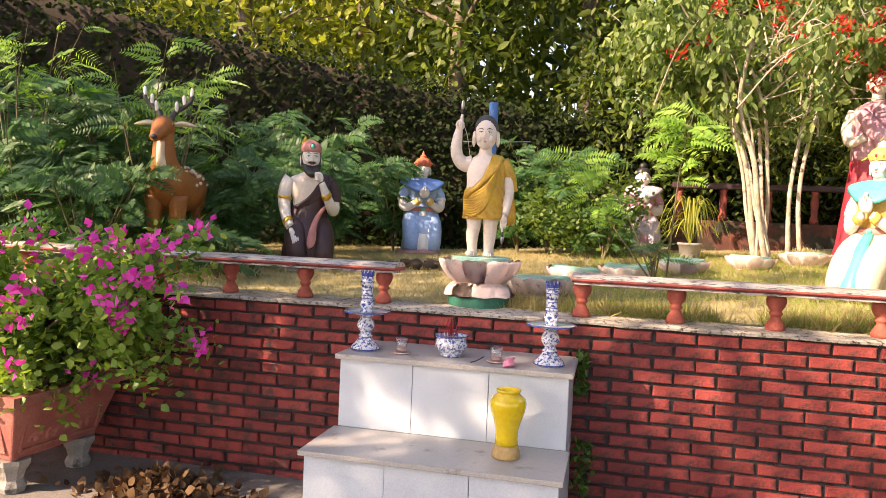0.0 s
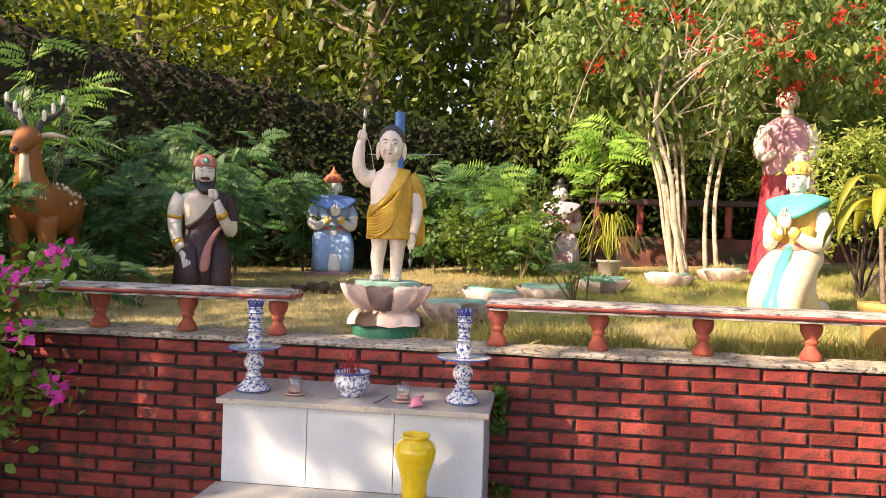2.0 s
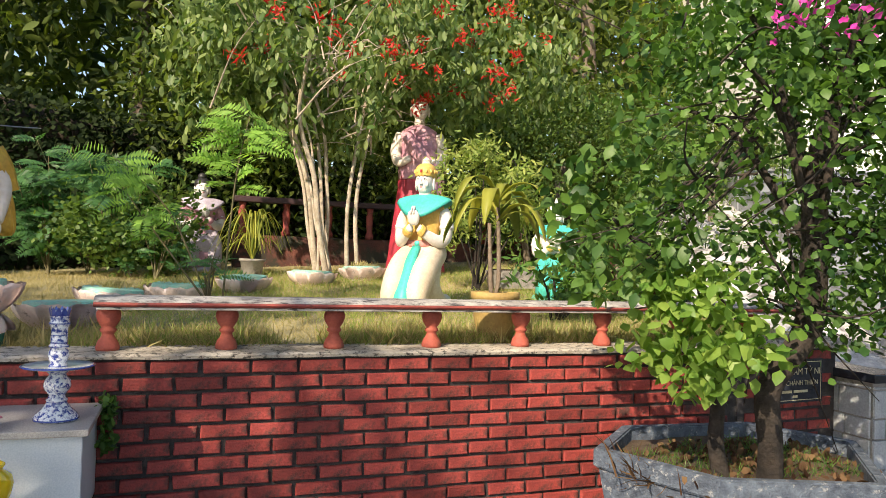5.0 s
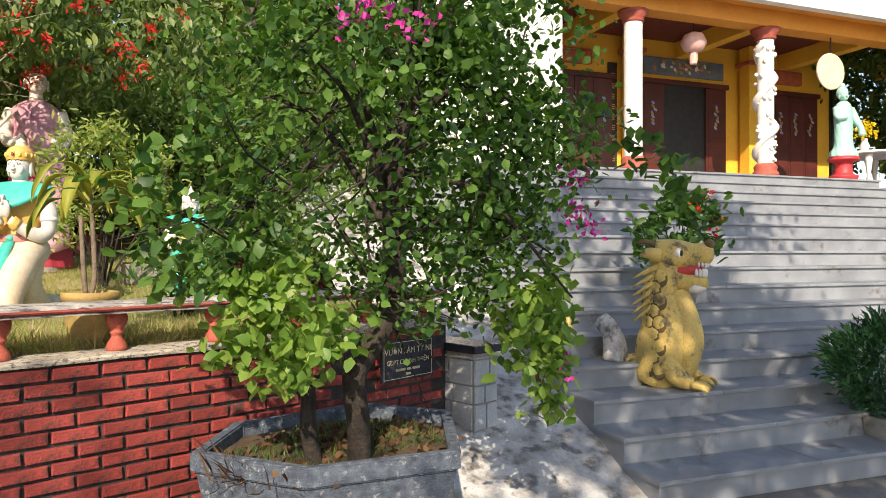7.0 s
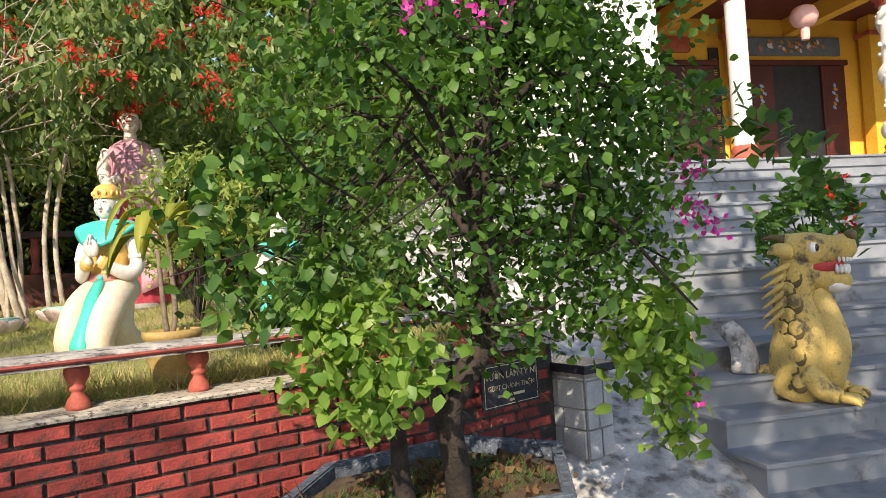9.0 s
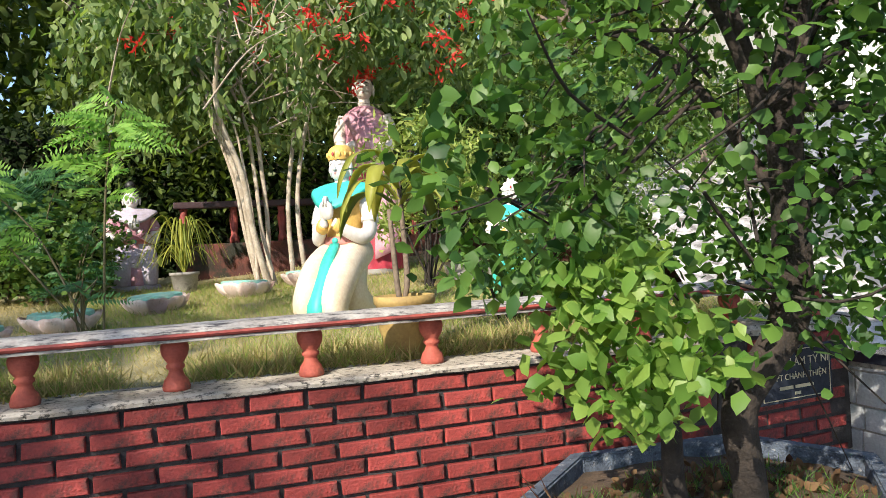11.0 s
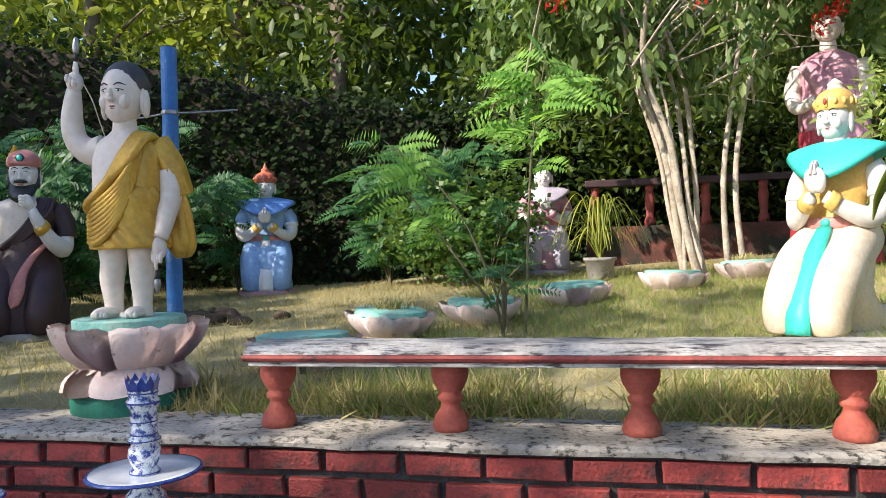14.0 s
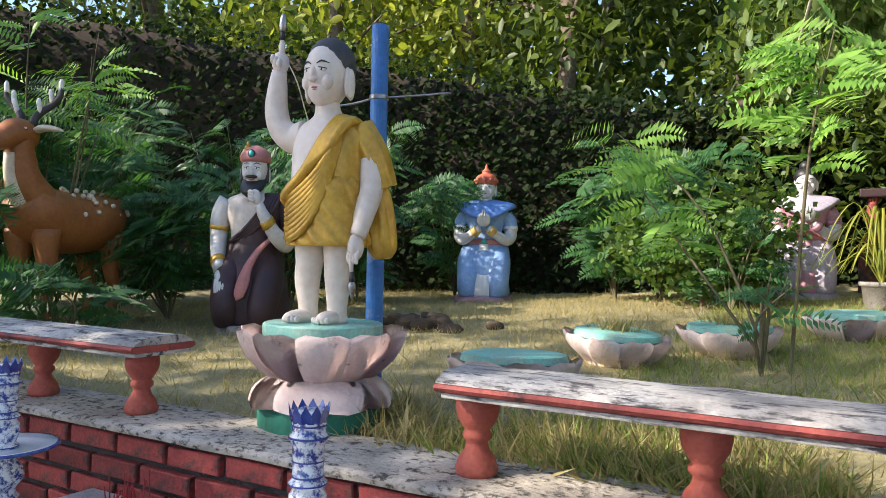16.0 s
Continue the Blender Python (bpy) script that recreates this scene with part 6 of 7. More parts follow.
leafy_bush("low_bush", "yellow-green leafy shrub catching the sun", (-0.15, 8.6, 1.75), (0.75, 0.45, 0.45), 3200, 60, "ivy", (0.04, 0.07), "shrub", 0.09, [stem_to(-0.15, 8.6, 1.1, 1.7, 0.02)], 0.2)

for x, y, z, rx in ((0.4, 10.9, 2.9, 1.2), (2.2, 10.9, 2.9, 1.3), (3.9, 10.7, 2.9, 1.3), (5.8, 10.6, 3.0, 1.3), (7.6, 9.6, 2.6, 1.2), (8.6, 8.8, 2.2, 0.9)):
    leafy_bush("backdrop_bush", "dense dark bush at the back of the garden", (x, y, z), (rx, 0.7, 1.5), 4200, 70, "oval", (0.09, 0.16), "forest", 0.18, [stem_to(x, y, 1.0, z, 0.05)])

# ivy-clad bank behind the thicket
BANK = [(-11.0, 4.0, 4.6), (-7.5, 7.2, 4.3), (-4.0, 9.4, 3.75), (-1.0, 10.3, 3.15), (1.5, 10.7, 2.85), (6.0, 11.0, 2.6)]
bm = bmesh.new()
line = curve_points(BANK, 10)
rows = []
for x, y, z in line:
    row = []
    for k in range(9):
        t = k / 8
        row.append(bm.verts.new((x - 0.15 * t + 0.12 * noise.noise(Vector((x, z * t, 2))), y + 0.35 * t + 0.14 * noise.noise(Vector((x * 1.5, t * 3, 7))), 0.9 + (z - 0.9) * t)))
    row.append(bm.verts.new((x - 0.4, y + 3.0, z + 0.25)))
    rows.append(row)
for p, q in zip(rows, rows[1:]):
    for j in range(9):
        bm.faces.new((p[j], q[j], q[j + 1], p[j + 1]))
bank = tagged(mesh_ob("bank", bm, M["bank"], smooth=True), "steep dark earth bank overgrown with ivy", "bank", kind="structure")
n = 34000
i = RNG.uniform(0, len(line) - 1.001, n)
L = np.array(line)
a, b = L[i.astype(int)], L[i.astype(int) + 1]
q = a + (b - a) * (i % 1)[:, None]
t = RNG.uniform(0, 1.06, n)
p = np.stack([q[:, 0] + RNG.normal(0, 0.05, n), q[:, 1] - 0.16 + 0.35 * t + RNG.normal(0, 0.13, n), 0.9 + (q[:, 2] - 0.9) * t + RNG.normal(0, 0.05, n)], 1)
w = rand_dirs(n, -0.8) + np.array((0, -0.7, 0))
tagged(leaves("ivy", "ivy", p, w, RNG.uniform(0.05, 0.10, n), RNG.normal(size=n) * 0.6, M["ivy"]), "dense ivy covering the bank, its shadow put into the dark leaf colour", "ivy", kind="stuff")

# low rear wall with posts, seen between the stems
tagged(mesh_ob("wall_rear", box(0.9, 9.75, 0.9, 7.5, 9.95, 1.72, 0.01), mat("old_red_brick", (0.16, 0.055, 0.04), (0.08, 0.03, 0.025), 0.9, 5, 60, 0.6, dirt=(0.03, 0.03, 0.02), dirt_scale=3, dirt_amount=0.3)), "low dark red brick wall at the back of the garden", "wall", kind="structure")
rear = thing("rear_balustrade", pose(0, 9.85, 1.72), "old red balustrade on the rear wall", "balustrade", kind="structure")
part("handrail", box(0.9, -0.08, 0.40, 7.5, 0.08, 0.47, 0.01), M["brown"], rear)
for k in range(13):
    part("post", lathe([(0.055, 0), (0.055, 0.05), (0.035, 0.1), (0.05, 0.28), (0.035, 0.34), (0.05, 0.40)], 12), M["rail_red"], rear, m=pose(1.0 + 0.53 * k, 0, 0), smooth=True)


# wood on the slope behind
def forest_tree(x, y, h, rad, n, material, size, base=None):
    z = base if base is not None else 1.0 + max(0, (y - 11)) * 0.14
    r = thing("forest_tree", pose(0, 0, 0), "tall leafy tree in the wood behind the garden", "tree", "trees of the wood")
    c = Clay()
    lx = RNG.normal() * 0.3
    rr = RNG.uniform(0.10, 0.17)
    c.limb([(x, y, z - 0.5, rr * 1.3), (x + lx * 0.3, y, z + h * 0.35, rr), (x + lx, y, z + h * 0.9, rr * 0.5)], "barkmid", 10)
    for k in range(7):
        a = RNG.uniform(0, math.tau)
        zz = z + h * RNG.uniform(0.35, 0.8)
        c.limb([(x + lx * 0.5, y, zz, 0.05), (x + math.cos(a) * rad * 0.5, y + math.sin(a) * rad * 0.5, zz + 0.5, 0.03), (x + math.cos(a) * rad * 0.9, y + math.sin(a) * rad * 0.9, zz + 0.7, 0.01)], "barkmid", 6)
    mesh_ob("trunk", c.bm, [M["barkmid"]], r, smooth=True)
    p = clumps(n, (x, y, z + h * 0.66), (rad, rad, h * 0.42), 70, (0.32, 0.32, 0.28))
    leaves("crown", "oval", p, rand_dirs(n, -0.4), RNG.uniform(*size, n), RNG.normal(size=n) * 0.8, M[material], r)


# forestlit crowns get their sunlit look from the leaf colour
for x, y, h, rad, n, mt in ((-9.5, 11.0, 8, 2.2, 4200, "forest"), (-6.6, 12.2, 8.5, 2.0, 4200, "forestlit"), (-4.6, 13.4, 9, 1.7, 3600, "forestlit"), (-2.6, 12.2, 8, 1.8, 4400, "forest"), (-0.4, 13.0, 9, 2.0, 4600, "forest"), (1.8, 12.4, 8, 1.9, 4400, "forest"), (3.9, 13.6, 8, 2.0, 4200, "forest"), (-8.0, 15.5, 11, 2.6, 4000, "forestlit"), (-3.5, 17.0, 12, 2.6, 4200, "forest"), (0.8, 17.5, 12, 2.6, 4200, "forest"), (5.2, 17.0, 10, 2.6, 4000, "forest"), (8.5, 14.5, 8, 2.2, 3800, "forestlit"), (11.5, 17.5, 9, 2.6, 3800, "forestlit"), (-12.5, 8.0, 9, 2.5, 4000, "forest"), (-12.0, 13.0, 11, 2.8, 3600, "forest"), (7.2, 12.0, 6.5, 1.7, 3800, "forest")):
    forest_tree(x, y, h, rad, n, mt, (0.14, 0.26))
for x, y, h in ((20.5, 4.0, 5), (22.0, 6.0, 6), (19.5, 5.2, 5.5), (17.5, 3.0, 7), (19.0, 6.5, 9), (16.5, -0.5, 7)):
    forest_tree(x, y, h, 2.2, 3400, "forest", (0.16, 0.3), 2.0)
n = 12000
p = np.stack([RNG.uniform(-22, 14, n), RNG.uniform(18, 26, n), np.zeros(n)], 1)
p[:, 2] = 1.5 + (p[:, 1] - 11) * 0.14 + RNG.uniform(0, 7.5, n)
tagged(leaves("far_wood", "oval", p, rand_dirs(n, -0.3), RNG.uniform(0.5, 0.9, n), RNG.normal(size=n), M["forest"]), "dark far wood on the hillside", "wood", kind="stuff")

# trees behind the viewer that shade the yard
def shade_tree(x, y, centre, radii, n, count, size):
    r = thing("yard_tree", pose(0, 0, 0), "broad leafy shade tree in the yard", "tree", "trees of the yard")
    c = Clay()
    c.limb([(x, y, GROUND, 0.28), (x + 0.1, y + 0.1, 2.0, 0.22), (centre[0] * 0.5 + x * 0.5, centre[1] * 0.5 + y * 0.5, centre[2] * 0.8, 0.16), (*centre, 0.08)], "barkmid", 14)
    for k in range(9):
        d = rand_dirs(1)[0] * np.array(radii) * 0.8
        c.limb([(*(np.array(centre) - np.array((0, 0, radii[2] * 0.6))), 0.09), (*(np.array(centre) + d * 0.5), 0.05), (*(np.array(centre) + d), 0.015)], "barkmid", 8)
    mesh_ob("trunk", c.bm, [M["barkmid"]], r, smooth=True)
    p = clumps(n, centre, radii, count, (0.30, 0.30, 0.22))
    leaves("crown", "oval", p, rand_dirs(n, -0.2), RNG.uniform(*size, n), RNG.normal(size=n) * 0.8, M["forest"], r)


shade_tree(-7.6, -2.2, (-6.2, -0.4, 6.2), (2.2, 3.6, 1.3), 3000, 52, (0.14, 0.26))
shade_tree(-7.9, -4.4, (-6.3, -2.0, 5.8), (1.9, 1.6, 1.0), 1800, 32, (0.14, 0.24))
shade_tree(-9.5, 2.5, (-9.3, 3.0, 6.0), (2.0, 2.2, 1.2), 800, 20, (0.14, 0.26))
shade_tree(2.2, -4.6, (1.0, -2.1, 6.0), (2.6, 1.7, 1.2), 3600, 60, (0.14, 0.26))
shade_tree(3.3, -2.4, (4.2, 1.2, 6.3), (2.3, 1.7, 1.0), 2000, 36, (0.14, 0.26))
shade_tree(-4.2, -5.5, (-3.9, -3.9, 5.9), (2.2, 1.5, 1.2), 1900, 34, (0.16, 0.28))

# ---- grass on the lawn ----
def grass(name, n, x0, x1, y0, y1, size, material, label, keep=None):
    x, y = RNG.uniform(x0, x1, n), RNG.uniform(y0, y1, n)
    if keep is not None:
        k = np.array([keep(a, b) for a, b in zip(x, y)])
        x, y = x[k], y[k]
    z = np.array([lawn_h(a, b) for a, b in zip(x, y)]) - 0.004
    n = len(x)
    tagged(leaves(name, "hair", np.stack([x, y, z], 1), rand_dirs(n, 1.1), RNG.uniform(*size, n) * (0.7 + 0.6 * RNG.random(n)), RNG.uniform(0, 6, n), M[material]), label, "grass", kind="stuff")


def patchy(a, b):
    return noise.noise(Vector((a * 1.6, b * 1.6, 11))) > -0.25 + 0.5 * (RNG.random() - 0.5)


grass("dry_grass", 66000, -4.2, 4.4, 4.52, 9.5, (0.03, 0.075), "grass", "short dry yellowish grass on the lawn")
grass("green_grass", 42000, 0.0, 4.5, 4.55, 9.0, (0.03, 0.085), "grassgreen", "short green grass on the lawn", patchy)
grass("long_grass", 17000, -0.5, 4.3, 4.5, 4.95, (0.06, 0.14), "grass", "longer pale grass along the wall coping", patchy)
grass("green_long_grass", 8000, -0.2, 4.3, 4.5, 4.95, (0.05, 0.13), "grassgreen", "longer green grass along the wall coping", patchy)

# dirt heap and leaf litter
c = Clay()
for k in range(26):
    c.ball((RNG.normal() * 0.2, RNG.normal() * 0.1, RNG.uniform(0, 0.05)), (RNG.uniform(0.04, 0.10), RNG.uniform(0.04, 0.08), RNG.uniform(0.02, 0.05)), "soil", (RNG.uniform(0, 40), 0, RNG.uniform(0, 180)), seg=8)
c.done("dirt_heap", pose(-1.45, 6.9, garden_z(-1.45, 6.9)), "small heap of reddish dug earth on the lawn", "earth heap")["kind"] = "stuff"
n = 900
a, rr = RNG.uniform(0, math.tau, n), np.abs(RNG.normal(0, 0.16, n))
p = np.stack([-2.22 + rr * np.cos(a) * 1.5, 3.75 + rr * np.sin(a), GROUND + 0.01 + RNG.uniform(0, 1, n) * np.maximum(0, 0.13 - rr * 0.45)], 1)
tagged(leaves("leaf_pile", "heart", p, rand_dirs(n, 0.2), RNG.uniform(0.04, 0.08, n), RNG.uniform(0, 6, n), M["dryleaf"]), "swept heap of dry brown leaves on the concrete", "leaf pile", kind="stuff")
# weeds growing from the wall joints beside the altar
n = 260
p = np.concatenate([np.stack([RNG.normal(0.10, 0.03, 130), RNG.normal(4.2, 0.02, 130), RNG.uniform(0.05, 0.35, 130)], 1), np.stack([RNG.normal(0.07, 0.02, 130), RNG.normal(4.22, 0.02, 130), RNG.uniform(0.6, 0.84, 130)], 1)])
tagged(leaves("wall_weeds", "heart", p, rand_dirs(n, -0.2) + np.array((0.2, -0.5, 0)), RNG.uniform(0.02, 0.05, n), RNG.normal(size=n), M["boug"]), "small creeping weeds on the bricks beside the altar", "weeds", kind="stuff")


# ---- potted plants ----
def potted(name, label, x, y, z, prof, mt):
    r = thing(name, pose(x, y, z), label, "potted plant")
    part("pot", lathe(prof, 28), M[mt], r, smooth=True)
    return r


pot = potted("potted_dracaena", "broad-leaved plant with yellowing leaves in an ochre clay pot", 2.10, 4.68, garden_z(2.10, 4.68) - 0.015, [(0.08, 0), (0.09, 0.02), (0.125, 0.16), (0.135, 0.27), (0.145, 0.28), (0.145, 0.315), (0.13, 0.315), (0.12, 0.29), (0.04, 0.285)], "panel")
c = Clay()
for dx, h in ((0.0, 0.86), (-0.05, 0.72)):
    c.limb([(dx * 0.3, 0, 0.28, 0.012), (dx + 0.02, 0, h * 0.5, 0.014), (dx, 0, h, 0.011)], "barkmid", 8)
mesh_ob("trunk", c.bm, [M["barkmid"]], pot, smooth=True)
c = Clay()
for k in range(13):
    a = k * 2.4 + RNG.normal() * 0.2
    z = 0.70 + 0.016 * k
    l = RNG.uniform(0.24, 0.36)
    ac = (-math.sin(a), math.cos(a), 0)
    c.strip([(0, 0, z, 0.02), (math.cos(a) * l * 0.35, math.sin(a) * l * 0.35, z + 0.09, 0.06), (math.cos(a) * l * 0.75, math.sin(a) * l * 0.75, z + 0.08, 0.078), (math.cos(a) * l, math.sin(a) * l, z - 0.03, 0.05), (math.cos(a) * l * 1.08, math.sin(a) * l * 1.08, z - 0.12, 0.004)], 0.05, "dracaena", 0.003, ac)
mesh_ob("leaves", c.bm, [M["dracaena"]], pot, smooth=True)

sp = potted("potted_spider_plant", "arching grass-like plant in a grey cement pot", 1.02, 8.45, garden_z(1.02, 8.45), [(0.08, 0), (0.10, 0.02), (0.12, 0.16), (0.135, 0.165), (0.135, 0.19), (0.11, 0.19), (0.04, 0.17)], "cement")
c = Clay()
for k in range(46):
    a, l = RNG.uniform(0, math.tau), RNG.uniform(0.2, 0.42)
    h = RNG.uniform(0.15, 0.5)
    c.strip([(0, 0, 0.17, 0.012), (math.cos(a) * l * 0.4, math.sin(a) * l * 0.4, 0.2 + h, 0.018), (math.cos(a) * l * 0.8, math.sin(a) * l * 0.8, 0.2 + h * 0.8, 0.014), (math.cos(a) * l * 1.1, math.sin(a) * l * 1.1, 0.2 + h * 0.2, 0.003)], 0.014, "dracaena", 0.002, (-math.sin(a), math.cos(a), 0))
mesh_ob("leaves", c.bm, [M["dracaena"]], sp, smooth=True)

tr = thing("stone_trough", pose(3.40, 7.2, garden_z(3.40, 7.2)) @ Matrix.Scale(0.8, 4), "grey cement trough standing on the lawn", "trough")
part("body", prism([(-0.26, -0.15), (0.26, -0.15), (0.26, 0.15), (-0.26, 0.15)], 0, 0.22, 0.008, [(-0.30, -0.18), (0.30, -0.18), (0.30, 0.18), (-0.30, 0.18)]), M["cement"], tr)
part("soil", box(-0.25, -0.14, 0.221, 0.25, 0.14, 0.235), M["soil"], tr)

# ---- plaque ----
plq = thing("plaque", pose(3.955, 4.262, 0.80, 90, 0, 5.5), "black granite plaque with gold lettering on the brick wall", "plaque")
part("slab", box(-0.245, -0.135, 0.0, 0.245, 0.135, 0.018, 0.003), M["plaque"], plq)
for x0, y0, x1, y1 in ((-0.23, 0.116, 0.23, 0.120), (-0.23, -0.120, 0.23, -0.116), (-0.23, -0.116, -0.226, 0.116), (0.226, -0.116, 0.23, 0.116)):
    part("border_line", box(x0, y0, 0.018, x1, y1, 0.0195), M["letter"], plq, "gold border line")


def words(text, size, x, y, parent):
    cu = bpy.data.curves.new("lettering", "FONT")
    cu.body, cu.size, cu.align_x, cu.extrude = text, size, "CENTER", 0.0008
    cu.materials.append(M["letter"])
    ob = new("lettering", cu)
    ob.parent = parent
    ob.matrix_basis = pose(x, y, 0.0192)
    ob["label"] = "gold lettering"


words("VƯỜN LÂM TỲ NI", 0.056, 0, 0.04, plq)
words("GĐPT CHÁNH THIỆN", 0.042, 0, -0.025, plq)
for k, (a, b) in enumerate(((-0.12, -0.03), (-0.015, 0.11))):
    part("script_bar", box(a, -0.072, 0.018, b, -0.056, 0.0195), M["letter"], plq, "gold script line")
part("ornament", box(-0.02, -0.103, 0.018, 0.02, -0.088, 0.0195), M["letter"], plq, "small gold ornament")

# ---- pier of split stone and rough ramp ----
pier = tagged(mesh_ob("pier", box(4.43, 4.10, GROUND, 4.66, 4.75, 0.80), M["cement"]), "pier faced with grey crazy-paving stone", "pier", kind="structure")
tagged(mesh_ob("pier_cap", box(4.40, 4.06, 0.801, 4.70, 4.8, 0.86, 0.01), M["plaque"]), "dark stone cap on the pier", "cap", kind="structure")
zz = GROUND + 0.01
while zz < 0.78:
    h = RNG.uniform(0.10, 0.19)
    h = min(h, 0.785 - zz)
    cut = RNG.uniform(-0.05, 0.05)
    for u0, u1 in ((4.435, 4.545 + cut), (4.557 + cut, 4.655)):
        part("stone", prism([(u0, 4.085), (u1, 4.085), (u1, 4.102), (u0, 4.102)], zz, zz + h - 0.012, 0.004), M["stone"], pier)
    for v0, v1 in ((4.11, 4.30 + cut), (4.315 + cut, 4.52), (4.53, 4.74)):
        part("stone", prism([(4.415, v0), (4.432, v0), (4.432, v1), (4.415, v1)], zz, zz + h - 0.012, 0.004), M["stone"], pier)
    zz += h

# stairs frame: n runs along the treads, u climbs
TH = math.radians(-23)
NX, NY, UX, UY = math.cos(TH), math.sin(TH), -math.sin(TH), math.cos(TH)
S0 = (4.88, 2.93)


def at_stairs(a, b):
    return (S0[0] + NX * a + UX * b, S0[1] + NY * a + UY * b)


RISE, TREAD, STEPS = 0.18, 0.372, 16
stairs = tagged(new("stairs"), "wide grey granite stairs with worn nosings, climbing to the temple", "stairs", kind="structure")
for k in range(STEPS):
    z1 = GROUND + RISE * (k + 1)
    b0 = TREAD * k
    depth = TREAD * 1.1 if k < STEPS - 1 else 7.0
    part("riser", prism([at_stairs(0.02, b0 + 0.03), at_stairs(9.0, b0 + 0.03), at_stairs(9.0, b0 + depth), at_stairs(0.02, b0 + depth)], GROUND, z1 - 0.03), M["stairstone"], stairs)
    seam = 0.0
    while seam < 9.0:
        w = RNG.uniform(1.15, 1.5)
        e = min(9.0, seam + w)
        if k < STEPS - 1 or seam >= 0:
            part("tread", prism([at_stairs(seam + 0.0015, b0), at_stairs(e - 0.0015, b0), at_stairs(e - 0.0015, b0 + min(depth, TREAD + 0.05)), at_stairs(seam + 0.0015, b0 + min(depth, TREAD + 0.05))], z1 - 0.03, z1, 0.004), M["stairstone"], stairs)
        seam = e
tagged(mesh_ob("terrace", prism([at_stairs(0.0, TREAD * 15 + 0.42), at_stairs(9.0, TREAD * 15 + 0.42), at_stairs(9.0, 16), at_stairs(0.0, 16)], 0.5, GROUND + RISE * STEPS - 0.002), M["stairstone"]), "grey stone temple terrace", "terrace", kind="structure")


def ramp_h(x, y):
    b = (x - S0[0]) * UX + (y - S0[1]) * UY
    return GROUND + max(0.0, b - 0.05) * 0.40 + 0.035 * noise.noise(Vector((x * 5, y * 5, 4))) + 0.02 * noise.noise(Vector((x * 14, y * 14, 2)))


bm = bmesh.new()
g = []
for j in range(40):
    row = []
    for i in range(18):
        x, y = at_stairs(-1.35 + 1.38 * i / 17, 0.0 + 6.5 * j / 39)
        row.append(bm.verts.new((x, y, ramp_h(x, y))))
    g.append(row)
for j in range(39):
    for i in range(17):
        bm.faces.new((g[j][i], g[j][i + 1], g[j + 1][i + 1], g[j + 1][i]))
tagged(mesh_ob("ramp", bm, M["rubble"], smooth=True), "rough whitewashed concrete slope beside the stairs", "slope", kind="structure")


